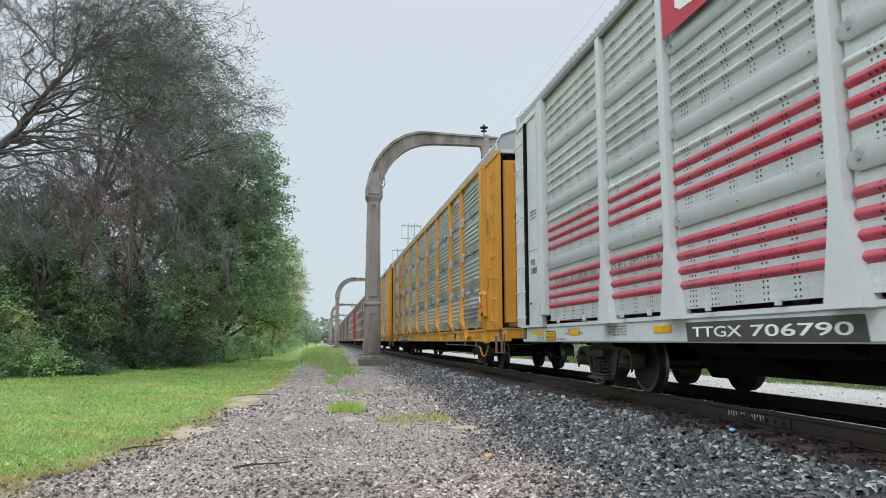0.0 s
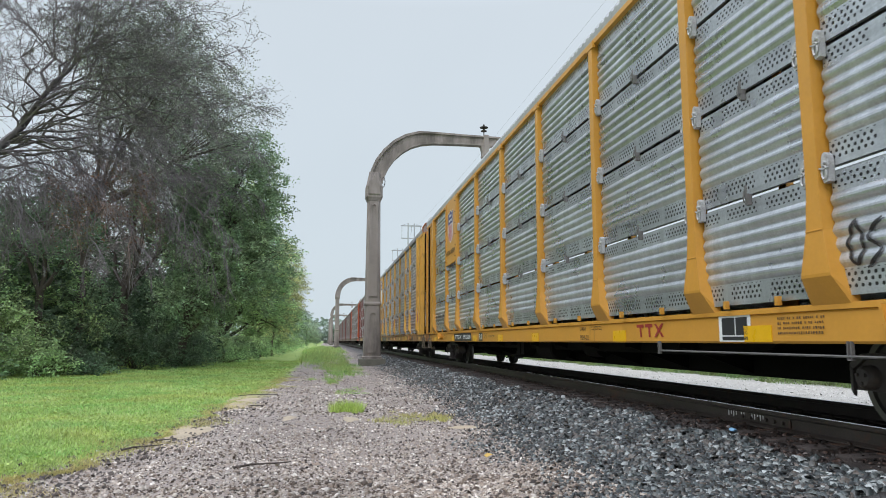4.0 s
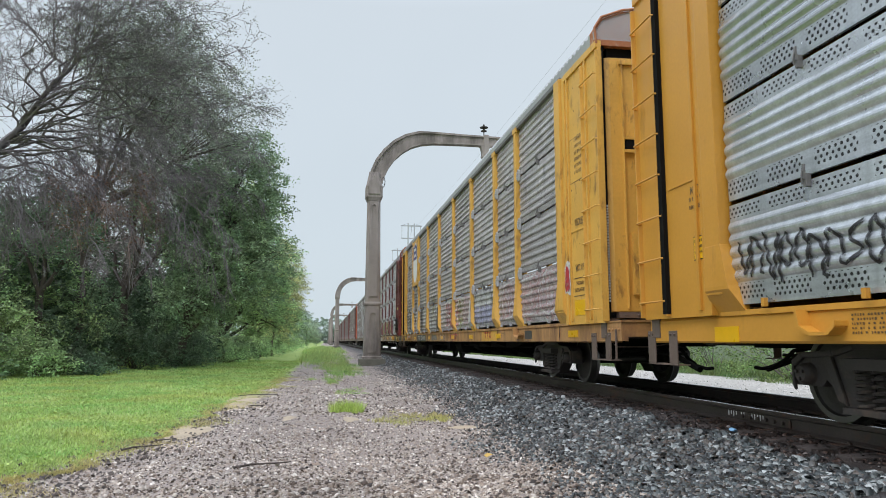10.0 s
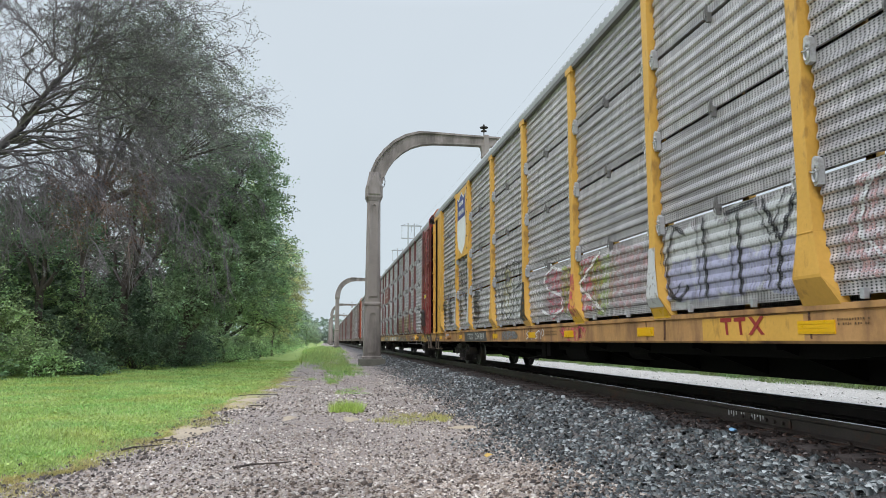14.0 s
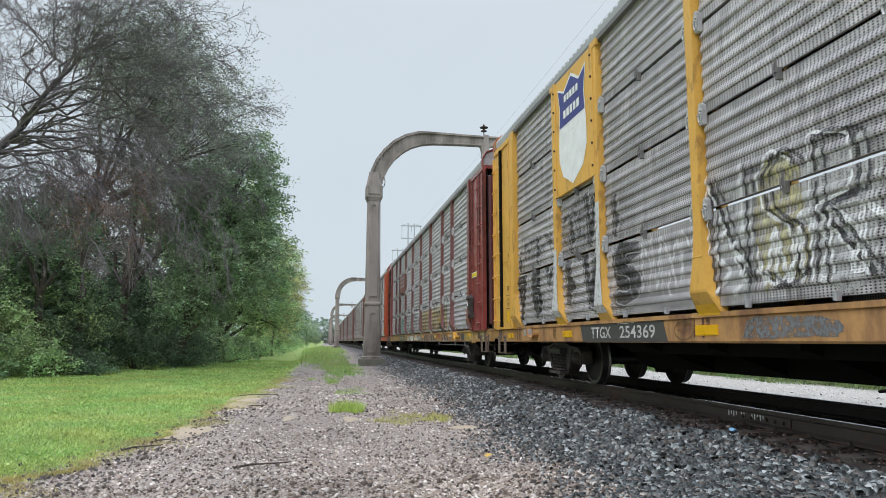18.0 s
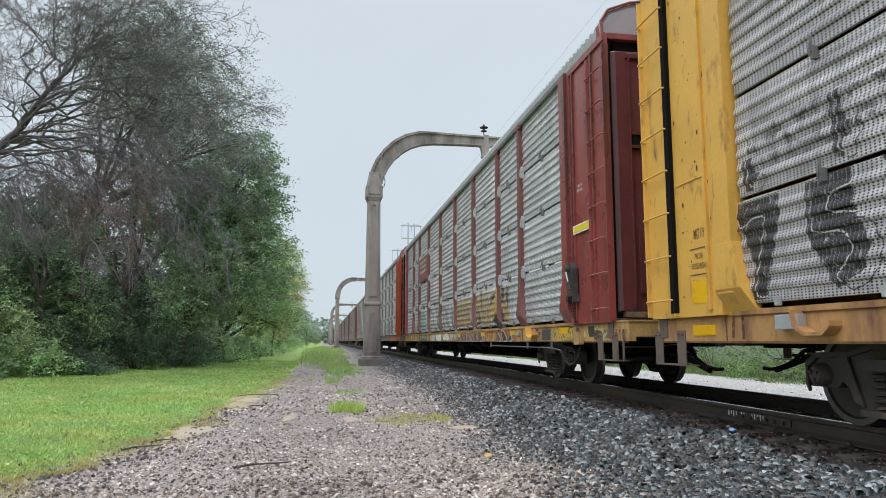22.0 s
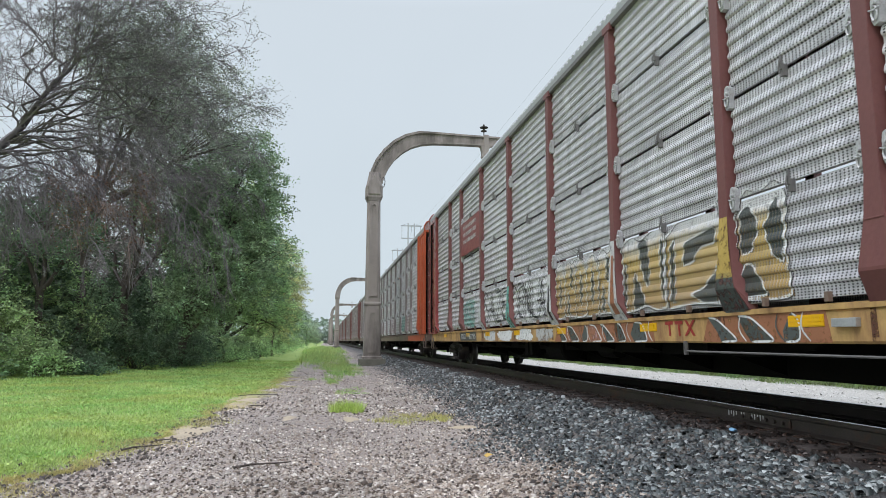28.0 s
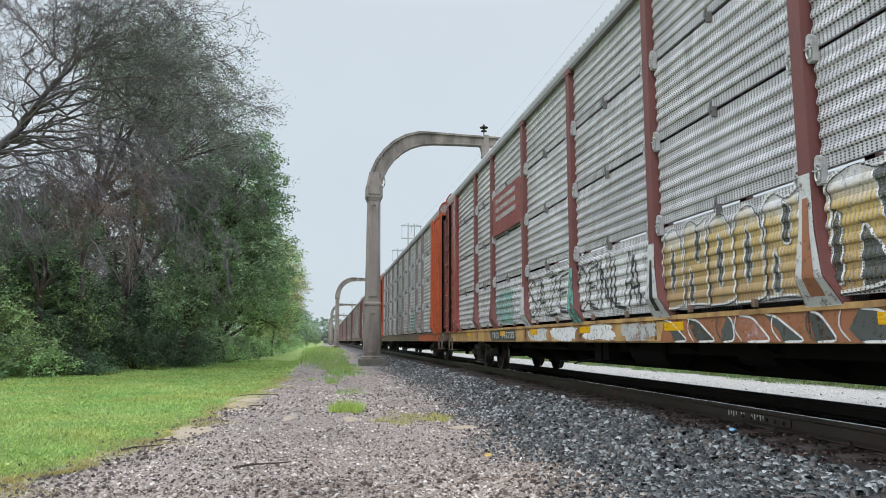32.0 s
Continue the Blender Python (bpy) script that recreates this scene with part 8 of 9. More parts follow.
small_print(car_c, 6.25, 5.7, 0.96, 0.985, 1, SILL_X, D_WHITE, 0.010)
for s_ in (-1, 1):
    yl_, yr_ = (-12.0, -12.52) if s_ < 0 else (12.28, 11.92)
    lettering(car_c, "MKT 119", yl_ - 0.1, yr_ + 0.05, 1.83, 1.94, PLATE_X, D_BROWN, 0.005)
    plate(car_c, "stencil_frame", yl_, yr_, 1.72, 1.732, PLATE_X, D_BROWN, 0.005)
    plate(car_c, "stencil_frame", yl_, yr_, 1.44, 1.452, PLATE_X, D_BROWN, 0.005)
    lettering(car_c, "THIS CAR", yl_ - 0.1, yr_ + 0.1, 1.615, 1.675, PLATE_X, D_BROWN, 0.005)
    lettering(car_c, "EXCESS HEIGHT", yl_ - 0.03, yr_ + 0.03, 1.51, 1.57, PLATE_X, D_BROWN, 0.005)
    plate(car_c, "reflector", yl_ - 0.02, yr_, 1.14, 1.38, PLATE_X, P_REFLECT, 0.005, 0, "yellow reflective patch")
for k_, (word_, x0_, x1_) in enumerate((("CLOSE AND", -0.98, -0.45), ("BEFORE", -0.93, -0.62))):
    ob = lettering(car_c, word_, -0.01, -0.01 - (x1_ - x0_), 2.56 - 0.09 * k_, 2.62 - 0.09 * k_, 0.0, D_BROWN, 0.0)
    ob.matrix_basis = pose(x0_, DOOR_Y - 0.012, 0, 0, 0, 90)
lettering(car_c, "DECK", -12.75, -12.95, 2.52, 2.59, SIDE_X + 0.03, D_BROWN, 0.005)
lettering(car_c, "CLEARANCE", -12.70, -13.05, 2.43, 2.49, SIDE_X + 0.03, D_BROWN, 0.005)
small_print(car_c, -12.75, -13.0, 2.15, 2.38, 2, SIDE_X + 0.03, D_BROWN)
plate(car_c, "stencil_box", -11.95, -12.48, 3.28, 4.02, PLATE_X, D_BROWN, 0.003)
plate(car_c, "stencil_box_inside", -11.96, -12.47, 3.29, 4.01, PLATE_X, P_YELLOW_OLD, 0.0042)
spring = Geo()
for k_ in range(34):
    spring.box(-1.475, -1.452, -13.19, -13.165, 1.3 + 0.042 * k_, 1.322 + 0.042 * k_)
tagged(put("jamb_teeth", spring.mesh("jamb_teeth", D_WHITE), car_c), "row of pale teeth along the door jamb", kind="stuff")
lettering(car_c, "W/SCALES", -12.1, -12.45, 2.56, 2.68, PLATE_X, D_BROWN, 0.005)
small_print(car_c, -12.15, -12.5, 3.35, 4.0, 6, PLATE_X, D_BROWN)
draped(car_c, "graffiti", None, [blob(-11.62, -11.95, 1.45, 2.05, 60)], G_PALE, -0.04, "pale spray on the end post")
draped(car_c, "graffiti", None, [blob(-11.68, -11.90, 1.50, 1.95, 61)], G_RED, -0.035, "red spray on the end post")
lugs(car_c, M_GREYMETAL)
tie_bracket(car_c, -8.9, P_SILL_OLD)
tie_bracket(car_c, 10.15, P_SILL_OLD)
put("lamp_bracket", Geo().box(SILL_X - 0.09, SILL_X, 10.55, 10.85, 0.84, 0.97).mesh("lamp_bracket", M_GREYMETAL, bevel=0.01), car_c, label="small grey bracket box on the sill")
for f_ in (True, False):
    end_trim(car_c, P_YELLOW_OLD, f_)

for y_, z_, m_ in ((8.75, 2.3, G_PALE), (6.85, 2.75, G_PALE), (1.4, 1.9, G_SOOT), (-1.4, 1.8, G_PINK), (-4.15, 1.85, G_PALE)):
    post_paint(car_c, y_, 1.14, z_, m_)
for y_ in (8.75, 4.15, -1.4, -4.15):
    post_paint(car_c, y_, 1.01, 1.12, P_REFLECT, 0.006)

# rust runs from the feet of the posts over the sill, and a brighter patch round the mark
def sill_runs(car, seed):
    rnd = random.Random(seed)
    for p in POSTS + [0.4, 22.8]:
        for q in range(rnd.choice((2, 3))):
            y = -HALF + p + rnd.uniform(-0.3, 0.3)
            w = rnd.uniform(0.02, 0.07)
            plate(car, "rust_run", y, y - w, rnd.uniform(0.74, 0.82), 0.985, SILL_X, G_RUN, 0.0025 + 0.0007 * q, rnd.uniform(-0.02, 0.02), "brown rust run on the sill")


G_RUN = flat_paint("rust_run_stain", (0.11, 0.045, 0.025), worn=0.45, scale=10)
plate(car_c, "fresh_patch", -5.25, -6.85, 0.745, 0.972, SILL_X, P_YELLOW_OLD, 0.0022, 0, "brighter yellow patch round the mark")
sill_runs(car_c, 5)
sill_runs(car_d, 6)

# rust chips on the worn yellow ends
rnd_ = random.Random(12)
for k_ in range(90):
    y_, z_ = rnd_.choice((-1, 1)) * (HALF + 0.22 + 0.7 * rnd_.random()), 1.1 + 3.9 * rnd_.random()
    w_ = 0.010 + 0.028 * rnd_.random() ** 2
    put("rust_chip", flat_mesh("rust_chip", [blob(y_ + w_ / 2, y_ - w_ / 2, z_, z_ + w_ * rnd_.uniform(0.8, 2.4), 400 + k_, 12)[0]], SIDE_X, D_CHIP, 0.004), car_c, label="dark rust chip in the yellow paint")

rnd_ = random.Random(31)
for k_ in range(16):
    s_ = 1 if k_ % 2 else -1
    y_, w_ = s_ * (HALF + rnd_.choice((1.08, 1.14, 1.38, 1.50, 1.52))) + rnd_.uniform(-0.02, 0.02), rnd_.uniform(0.015, 0.05)
    z1_ = rnd_.uniform(2.6, 5.0)
    plate(car_c, "rust_run", y_, y_ - w_, z1_ - rnd_.uniform(1.0, 1.6) if z1_ > 2.7 else 1.1, z1_, SIDE_X + 0.03, G_RUN, 0.0025 + 0.0004 * k_, 0, "brown rust run down the ladder channel")

# flaking paint on the end of the maroon car's sill
rnd_ = random.Random(77)
for k_ in range(26):
    y_ = rnd_.uniform(-13.0, -8.9)
    w_ = rnd_.uniform(0.08, 0.4)
    z_ = rnd_.uniform(0.74, 0.86)
    draped(car_d, "paint_patch", "sill", [blob(y_, y_ - w_, z_, min(0.985, z_ + rnd_.uniform(0.06, 0.2)), 300 + k_)], (G_RUN, G_STRAW, G_SOOT, G_STRAW, G_RUN)[k_ % 5], 0.0025 + 0.0005 * k_ % 0.004, "flaked and rusted patch of sill paint")

# maroon car
number_board(car_d, [("TTGX", 7.0, 6.3), ("942735", 6.1, 5.0)], 7.15, 4.88, 0.75, 0.99, D_GREYPLATE, 0.1, D_FADED)
plain_mark(car_d, -5.6, -6.28, 0.80, 0.97, D_DARKRED)
LETTER_FORMS = {
    "bar": ([(0, 0), (0.0, 0.7), (0.12, 0.98), (0.4, 1.06), (0.75, 1.0), (1.0, 0.72), (1.02, 0.05), (0.6, -0.01)], [[(0.42, 0.18), (0.36, 0.5), (0.48, 0.86), (0.64, 0.6), (0.6, 0.25)]]),
    "wave": ([(0, 0.02), (0.05, 0.8), (-0.03, 1.0), (0.3, 1.1), (0.6, 0.96), (0.98, 1.08), (1.0, 0.4), (1.04, 0.0), (0.5, 0.03)], [[(0.2, 0.05), (0.24, 0.45), (0.36, 0.52), (0.44, 0.05)], [(0.5, 0.55), (0.55, 0.98), (0.78, 0.9), (0.7, 0.5)]]),
    "n": ([(0, 0), (0.03, 0.8), (-0.02, 1.02), (0.25, 1.12), (0.42, 1.0), (0.62, 1.08), (0.9, 1.15), (1.02, 0.95), (0.98, 0.45), (1.0, 0.02), (0.75, 0.0), (0.55, 0.08), (0.3, 0.02)],
          [[(0.40, 0.98), (0.50, 1.04), (0.62, 1.0), (0.66, 0.45), (0.58, 0.30), (0.46, 0.62)], [(0.26, 0.04), (0.28, 0.60), (0.36, 0.5), (0.56, 0.1), (0.42, 0.02)], [(0.02, 0.1), (0.05, 0.75), (0.12, 0.7), (0.10, 0.05)], [(0.90, 0.2), (0.88, 0.9), (0.97, 1.0), (0.96, 0.1)]]),
    "e": ([(0, 0), (-0.02, 0.9), (0.2, 1.1), (0.6, 1.10), (1.0, 1.18), (1.03, 0.6), (1.0, 0.0), (0.5, 0.04)], [[(0.32, 0.52), (0.36, 0.82), (0.9, 0.92), (0.92, 0.72), (0.6, 0.7), (0.55, 0.55)], [(0.45, 0.16), (0.7, 0.22), (0.96, 0.48), (1.0, 0.05), (0.7, 0.0)], [(0.06, 0.1), (0.08, 0.85), (0.18, 0.9), (0.16, 0.06)]]),
    "k": ([(0, 0.02), (-0.02, 0.95), (0.2, 1.2), (0.5, 1.1), (0.9, 1.2), (1.12, 1.0), (1.06, 0.5), (1.15, 0.02), (0.8, 0.0)],
          [[(0.06, 0.5), (0.08, 0.98), (0.32, 1.02), (0.52, 0.76), (0.32, 0.5)], [(0.62, 0.72), (0.92, 1.05), (1.06, 0.75), (1.0, 0.32), (0.76, 0.46)], [(0.05, 0.04), (0.08, 0.4), (0.3, 0.40), (0.66, 0.05)]]),
}


def block_letter(car, form, yl, yr, z0, z1, lift=0.004):
    """A filled graffiti letter: ochre fading to white, dark slots, thin white and black outlines."""
    outer, slots = LETTER_FORMS[form]
    at = lambda q: (yl + (yr - yl) * q[0], max(z0, z0 + (z1 - z0) * q[1]))
    ring = [at(q) for q in outer]
    draped(car, "graffiti", "fine", [(ring, [tuple(range(len(ring)))])], G_FADE, lift, "ochre and white filled graffiti letter")
    for k, slot in enumerate(slots):
        hole = [at(q) for q in slot]
        draped(car, "graffiti", "fine", [(hole, [tuple(range(len(hole)))])], G_SLOT, lift + 0.003 + 0.001 * k, "dark inside of the graffiti letter")
        draped(car, "graffiti", "fine", [ribbon(hole + hole[:1], 0.024)], G_WHITE, lift + 0.007 + 0.001 * k, "thin white outline")
    draped(car, "graffiti", "fine", [ribbon(ring + ring[:1], 0.035)], G_WHITE, lift + 0.011, "white outline")
    draped(car, "graffiti", "fine", [ribbon([(y - 0.025, z - 0.015) for y, z in ring + ring[:1]], 0.014)], G_BLACK, lift + 0.013, "thin black outline")


for k_, (form_, a_, b_) in enumerate((("bar", -1.55, -2.0), ("wave", -2.02, -2.5), ("bar", -2.5, -2.98), ("bar", -2.98, -3.45), ("wave", -3.46, -3.98), ("n", -4.3, -5.5), ("e", -5.52, -6.68))):
    block_letter(car_d, form_, a_, b_, 1.11, 2.0, 0.004 + 0.001 * (k_ % 2))
block_letter(car_d, "k", -6.96, -7.62, 1.11, 2.02, 0.004)
for k_, (a_, b_, word_) in enumerate(((4.1, 1.55, "saze"), (1.45, -1.1, "cenla"))):
    draped(car_d, "graffiti", "fine", [blob(a_, (a_ + b_) / 2 - 0.2, 1.12, 1.9, 70 + k_), blob((a_ + b_) / 2 + 0.2, b_, 1.12, 1.98, 73 + k_)][:1], G_WHITE, 0.004, "white filled graffiti")
    draped(car_d, "graffiti", "fine", [blob((a_ + b_) / 2 + 0.2, b_, 1.12, 1.98, 73 + k_)], G_WHITE, 0.007, "white filled graffiti")
    spray(car_d, "fine", word_, a_ - 0.1, b_ + 0.1, 1.16, 1.9, [(0.05, G_BLACK, (0, 0)), (0.028, G_BLACK, (0.13, 0.07))], "black outlines over white graffiti", lift=0.012)
draped(car_d, "graffiti", "fine", [blob(6.9, 5.0, 1.11, 1.9, 80)], G_TEAL, 0.004, "faded teal spray")
scrawl(car_d, "fine", 6.7, 5.2, 1.2, 1.8, 0.03, G_PALE, 81, "pale scrawl over teal", 7)
for k_, (a_, b_, m_) in enumerate(((4.0, 2.7, G_PALE), (2.6, 1.2, G_WHITE), (1.0, -0.3, G_WHITE), (-0.4, -1.5, G_ASH), (-9.3, -10.0, G_ROSE), (-10.8, -11.9, G_YELLOW))):
    draped(car_d, "graffiti", "sill", [blob(a_, b_, 0.735, 0.99, 90 + k_)], m_, 0.004 + 0.0015 * (k_ % 3), "spray paint on the sill")
for a_, b_ in ((-1.55, -5.32), (-6.42, -8.35)):
    draped(car_d, "graffiti", "sill", [([(a_, 0.73), (a_ - 0.12, 0.99), (b_ + 0.06, 0.99), (b_, 0.73)], [(0, 1, 2, 3)])], G_RUST, 0.003, "brown-orange spray over the sill")
    y_, k_ = a_ - 0.25, 0
    while y_ > b_ + 0.55:
        w_ = 0.30 + 0.14 * math.sin(k_ * 2.4)
        lean_ = 0.16 * math.sin(k_ * 1.7 + 1)
        wedge = [(y_ + lean_, 0.985), (y_ - w_ * 0.5 + lean_, 0.97), (y_ - w_ - 0.1, 0.74), (y_ - w_ * 0.35, 0.735), (y_ - 0.04, 0.83)]
        draped(car_d, "graffiti", "sill", [(wedge, [tuple(range(5))])], (G_SLOT, G_GREEN, G_SLOT, G_ROSE)[k_ % 4], 0.006 + 0.001 * (k_ % 2), "dark wedge of spray on the sill")
        draped(car_d, "graffiti", "sill", [ribbon([(q[0] - 0.02, q[1]) for q in wedge[:4]], 0.022)], G_WHITE, 0.009 + 0.001 * (k_ % 2), "thin white outline on the sill")
        draped(car_d, "graffiti", "sill", [ribbon([(y_ - w_ - 0.16, 0.985), (y_ - w_ - 0.1, 0.86), (y_ - w_ - 0.24, 0.74)], 0.018)], (G_WHITE, G_SLOT, G_PALE)[k_ % 3], 0.012, "thin stroke on the sill")
        y_ -= w_ + 0.17 + 0.08 * math.sin(k_ * 3.1)
        k_ += 1
reflectors(car_d, (9.8, 6.0, 3.6, 0.9, -1.9, -5.15, -8.05, -11.3), 0.86, 0.10)
put("sensor_box", Geo().box(SILL_X - 0.05, SILL_X, -8.41, -8.15, 0.85, 0.92).mesh("sensor_box", M_GREYMETAL, bevel=0.008), car_d, label="small grey sensor box")
put("emblem_panel", Geo().box(SIDE_X - 0.042, SIDE_X - 0.036, 4.28, 6.72, 3.17, 4.12).mesh("emblem_panel", flat_paint("faded_maroon_print", (0.22, 0.06, 0.055), worn=0.2)), car_d, label="faded maroon emblem panel")
small_print(car_d, 6.4, 4.7, 3.4, 4.0, 3, SIDE_X - 0.042, G_PALE, 0.004)
plate(car_d, "placard", -11.85, -12.6, 2.42, 2.56, PLATE_X, D_WHITE, 0.034, 0, "white-edged yellow strip placard")
plate(car_d, "placard_face", -11.88, -12.57, 2.44, 2.54, PLATE_X, flat_paint("placard_yellow", (0.68, 0.55, 0.03)), 0.038)
plate(car_d, "repack_board", -10.1, -10.6, 0.76, 0.95, SILL_X, D_GREYPLATE)
small_print(car_d, -12.0, -12.25, 3.05, 3.2, 2, PLATE_X, D_WHITE)
scrawl(car_d, None, -12.75, -13.15, 1.3, 1.75, 0.018, G_PALE, 120, "pale scrawl on the ladder", 4, -0.155)
lugs(car_d, P_SILL_DULL)
tie_bracket(car_d, -9.6, P_YELLOW_OLD)
hand_brake(car_d, M_IRON, M_IRON)
for f_ in (True, False):
    end_trim(car_d, P_MAROON, f_)

for y_, z0_, z_, m_, w_ in ((-6.85, 1.35, 1.95, G_YELLOW, 1.0), (-6.85, 1.02, 1.4, G_GREEN, 1.0), (-4.15, 1.02, 2.1, G_PALE, 1.0), (-4.15, 1.1, 1.9, G_RUST, 0.45), (-1.4, 1.02, 1.9, G_PALE, 1.0), (-1.4, 1.1, 1.7, G_BLACK, 0.3), (1.4, 1.02, 1.9, G_TEAL, 1.0), (4.15, 1.02, 1.8, G_PALE, 1.0)):
    post_paint(car_d, y_, z0_, z_, m_, 0.004 if w_ == 1.0 else 0.008, 0.0, w_)

# car behind: faded washes
for k_, (a_, b_, m_) in enumerate(((-4.4, -6.4, G_TEAL), (-6.8, -8.6, G_ROSE), (-1.0, -3.0, G_PALE), (1.0, -0.8, G_ROSE))):
    draped(car_e, "graffiti", "fine", [blob(a_, b_, 1.12, 2.0, 130 + k_)], m_, 0.004, "faded spray on the panels")
plate(car_e, "sill_patch", -7.4, -13.2, 0.74, 0.99, SILL_X, P_ORANGE, 0.003, 0, "orange repaint on the sill")
for f_ in (True, False):
    end_trim(car_e, P_ORANGE, f_)


# ---- power line far behind the train ----
def power_tower(x, y):
    t = tagged(new("power_tower"), "pale steel power-line tower with crossarms", "power tower", "power line")
    t.matrix_basis = pose(x, y, -0.5)
    for s in (-0.7, 0.7):
        put("mast", Geo().box(s - 0.13, s + 0.13, -0.13, 0.13, 0, 27.3).mesh("mast", M_TOWER), t)
    put("crossarm", Geo().box(-2.4, 2.4, -0.1, 0.1, 26.6, 26.85).mesh("crossarm", M_TOWER), t)
    put("lower_arm", Geo().box(-2.2, 0.8, -0.08, 0.08, 23.8, 24.0).mesh("lower_arm", M_TOWER), t)
    for s in (-2.1, 0.0, 2.1):
        put("insulator_string", Geo().lathe([(0.03, 26.6), (0.09, 26.4), (0.03, 26.2), (0.09, 26.0), (0.03, 25.8), (0.09, 25.6), (0.02, 25.3)], 8, (s, 0, 0), "z").mesh("insulator_string", M_TOWER), t)
    for k in range(12):
        z = 2 * k
        put("brace", Geo().tube([(-0.7, 0, z), (0.7, 0, z + 2)], 0.05, 4).mesh("brace", M_TOWER), t)
    for a, b in (((-2.1, 0, 25.3), (-2.1, 0, 24.0)), ((-2.4, 0, 26.7), (-0.7, 0, 27.3)), ((2.4, 0, 26.7), (0.7, 0, 27.3))):
        put("strut", Geo().tube([a, b], 0.04, 4).mesh("strut", M_TOWER), t)


TOWERS = [(18.4, 152.0), (20.4, 195.0), (23.0, 250.0), (17.6, -40.0)]
for x_, y_ in TOWERS:
    power_tower(x_, y_)
for off_ in (0.0, 2.1):
    for (xa, ya), (xb, yb) in ((TOWERS[0], TOWERS[1]), (TOWERS[3], TOWERS[0])):
        sag = 0.6 if abs(ya - yb) < 60 else 1.6
        pts_ = [(xa + off_ + (xb - xa) * u, ya + (yb - ya) * u, 24.8 - 4 * sag * u * (1 - u)) for u in [i / 14 for i in range(15)]]
        tagged(put("power_cable", Geo().tube(pts_, 0.008, 4).mesh("power_cable", M_WIRE)), "thin sagging power cable between steel towers", "cable", "power line")


# ---- small things on the ground ----
def stick_on_path(x, y, ln, turn):
    pts = [(-ln / 2, 0, 0.01), (-ln * 0.2, 0.02, 0.022), (ln * 0.2, -0.01, 0.018), (ln / 2, 0.015, 0.012)]
    ob = put("twig", Geo().tube(pts, 0.012, 6, 0.006).mesh("twig", M_BARK))
    ob.matrix_basis = pose(x, y, float(ground_z(x, y)) + 0.012, 0, 0, turn)
    tagged(ob, "thin dark dead twig lying on the gravel", "twig", "twigs on the gravel")


stick_on_path(-0.58, 7.25, 0.58, 22)
stick_on_path(-1.5, 16.8, 0.9, 12)
for x_, y_, ln_, tn_ in ((-2.05, 8.7, 0.5, 40), (-1.95, 9.3, 0.42, 55), (0.1, 10.1, 0.2, 70), (-1.3, 14.2, 0.35, 15)):
    stick_on_path(x_, y_, ln_, tn_)


def bare_patch(x, y, rx, ry, seed):
    rnd = random.Random(seed)
    ph = [rnd.uniform(0, 6.28) for _ in range(3)]
    n = 30
    ring = []
    for i in range(n):
        a = 2 * math.pi * i / n
        k = 1 + 0.18 * math.sin(3 * a + ph[0]) + 0.12 * math.sin(5 * a + ph[1])
        ring.append((x + rx * k * math.cos(a), y + ry * k * math.sin(a)))
    vs = [(p[0], p[1], float(ground_z(p[0], p[1])) + 0.006) for p in ring] + [(x + (p[0] - x) * 0.5, y + (p[1] - y) * 0.5, float(ground_z(x + (p[0] - x) * 0.5, y + (p[1] - y) * 0.5)) + 0.02) for p in ring] + [(x, y, float(ground_z(x, y)) + 0.022)]
    fs = [(i, (i + 1) % n, n + (i + 1) % n, n + i) for i in range(n)] + [(n + i, n + (i + 1) % n, 2 * n) for i in range(n)]
    tagged(put("bare_patch", Geo().add(vs, fs).mesh("bare_patch", M_BARE, smooth=True)), "bare pale earth showing through the gravel", "earth", kind="structure")


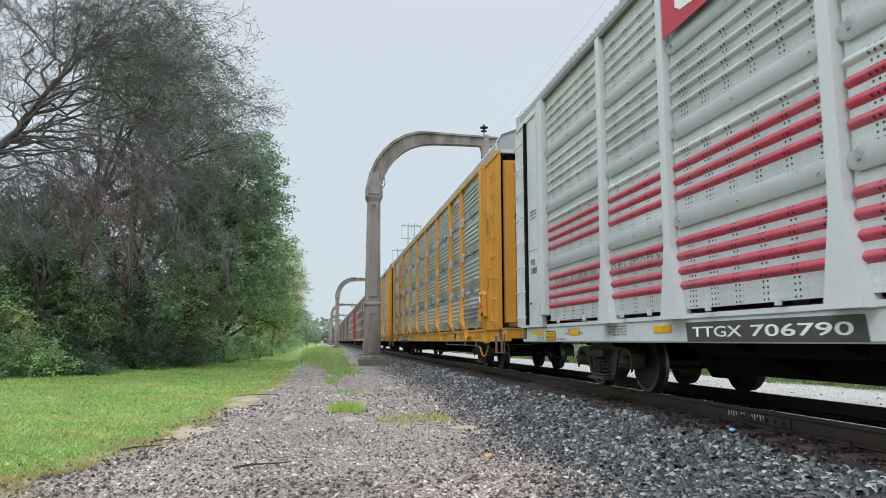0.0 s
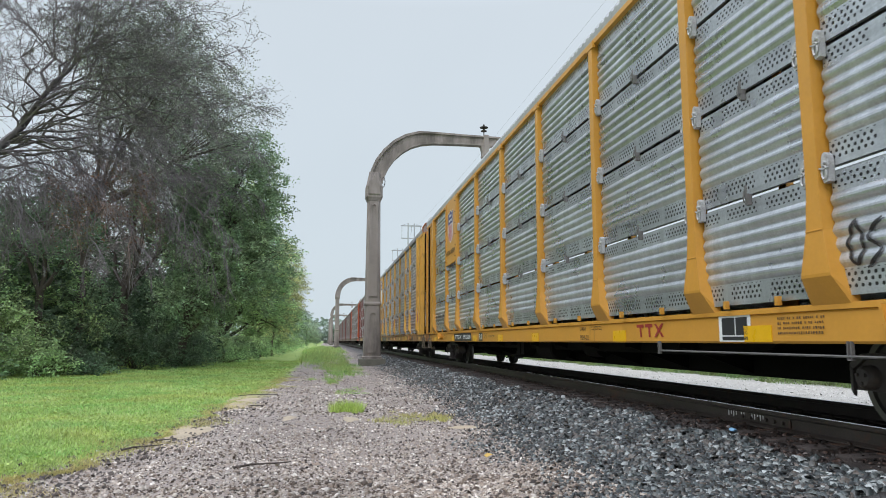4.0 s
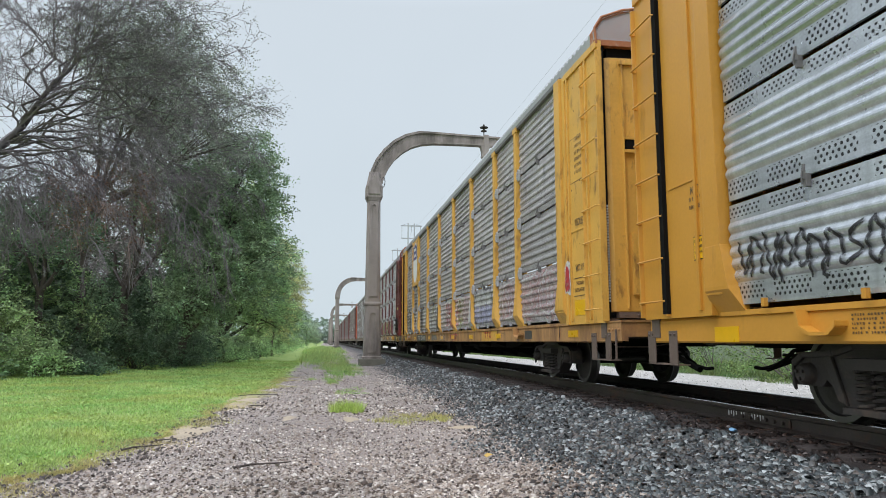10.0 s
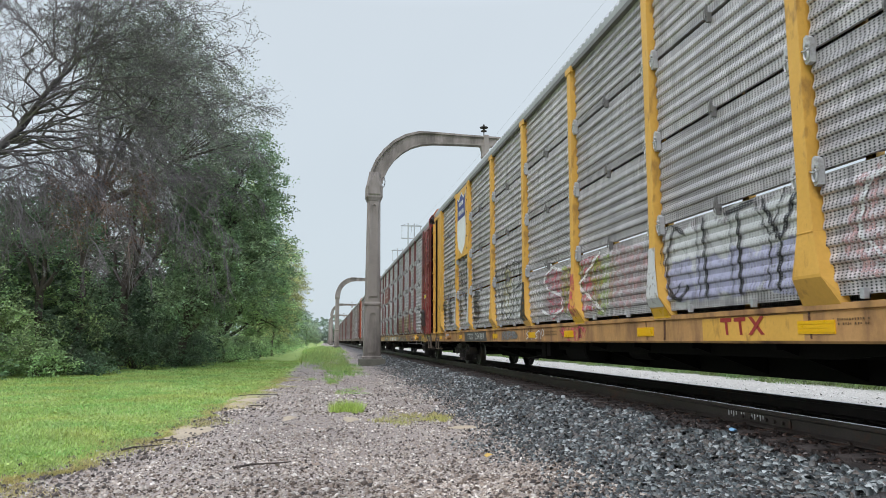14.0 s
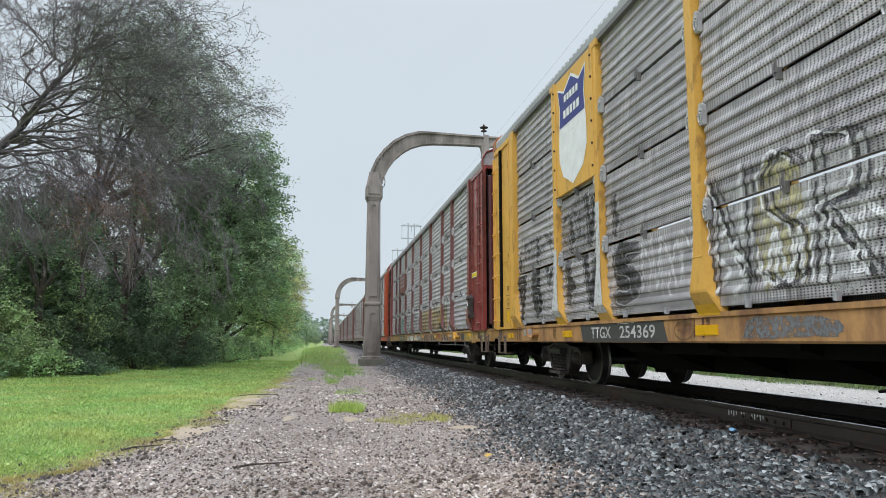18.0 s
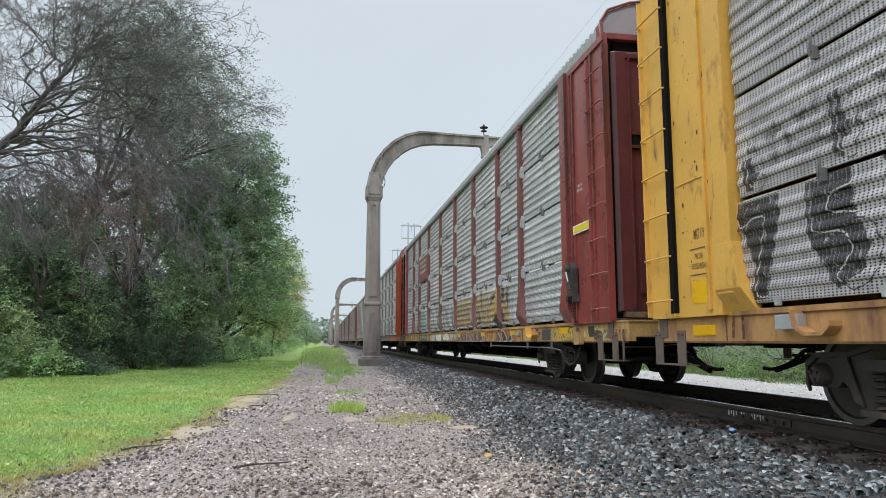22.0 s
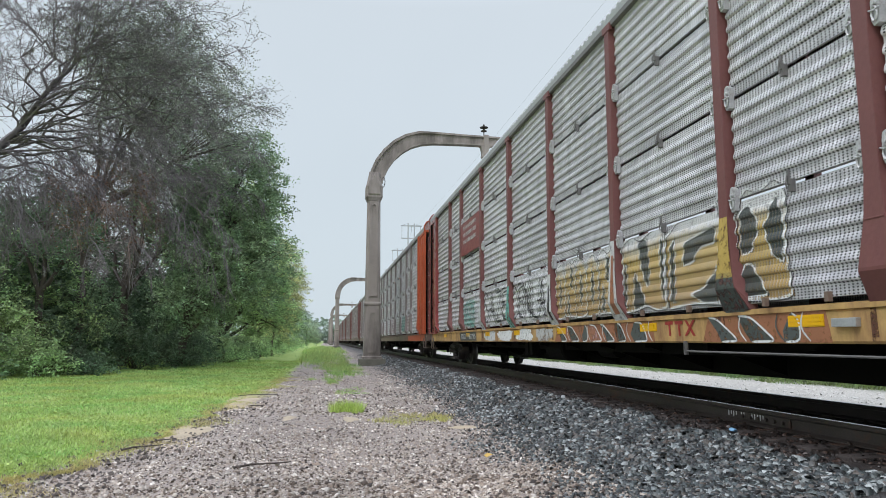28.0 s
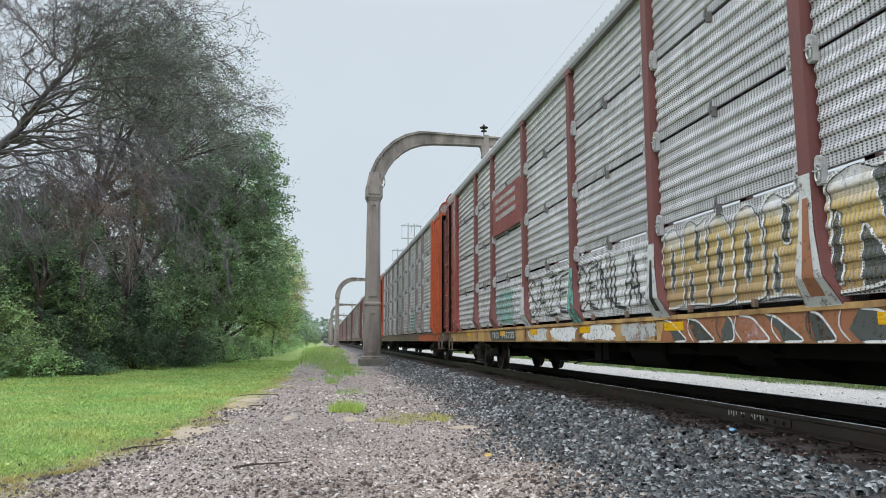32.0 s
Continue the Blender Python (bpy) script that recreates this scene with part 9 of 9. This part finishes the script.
bare_patch(-1.93, 10.4, 0.31, 0.95, 1)
bare_patch(-1.72, 15.4, 0.31, 1.85, 2)
bare_patch(0.42, 11.2, 0.13, 0.3, 3)
bare_patch(-0.55, 11.6, 0.10, 0.3, 4)
bare_patch(2.0, 10.1, 0.22, 0.22, 5)
can = Geo().lathe([(0, -0.06), (0.028, -0.06), (0.033, -0.05), (0.033, 0.05), (0.028, 0.06), (0, 0.06)], 14)
can_ob = put("crushed_can", can.mesh("crushed_can", flat_paint("blue_white_tin", (0.25, 0.5, 0.75)), smooth=True))
can_ob.matrix_basis = pose(4.18, 6.75, float(ground_z(4.18, 6.75)) + 0.03, 0, 12, 40) @ Matrix.Diagonal((0.8, 1.0, 0.55, 1))
tagged(can_ob, "crushed pale blue drink can lying beside the rail", "can")
wrap = put("wrapper", Geo().add([(0, 0, 0.0), (0.07, 0.01, 0.03), (0.09, 0.06, 0.01), (0.03, 0.08, 0.035), (-0.02, 0.05, 0.015)], [(0, 1, 3), (1, 2, 3), (0, 3, 4)]).mesh("wrapper", flat_paint("yellow_red_wrapper", (0.55, 0.35, 0.06))))
wrap.matrix_basis = pose(1.75, 7.55, float(ground_z(1.75, 7.55)) + 0.02)
tagged(wrap, "crumpled yellow wrapper on the gravel", "litter")
# chalk marks on the web of the near rail
marks = [[(6.98 + 0.05 * k, -0.06), (6.98 + 0.05 * k, -0.10 - 0.02 * (k % 2)), (7.0 + 0.05 * k, -0.10 - 0.02 * (k % 2)), (7.0 + 0.05 * k, -0.06)] for k in range(14) if k not in (5, 6, 9)]
tagged(put("chalk_marks", flat_mesh("chalk_marks", marks, XC - 0.7525 - 0.03, G_PALE, 0.003), track), "white chalk bars on the rail", kind="stuff")


# ---- the train rolls by, slowing down ----
def motions():
    times = [i * 0.5 for i in range(65)]
    fine = [i * 0.1 for i in range(160)] + [16 + i * 0.2 for i in range(81)]
    for car, y0, wheels in moving:
        walk(car, [(t, pose(XC, y0 - travelled(t), 0)) for t in times])
        for ws, y in wheels:
            walk(ws, [(t, pose(0, y, WHEEL_R, math.degrees(travelled(t) / WHEEL_R), 0, 0)) for t in fine])


motions()
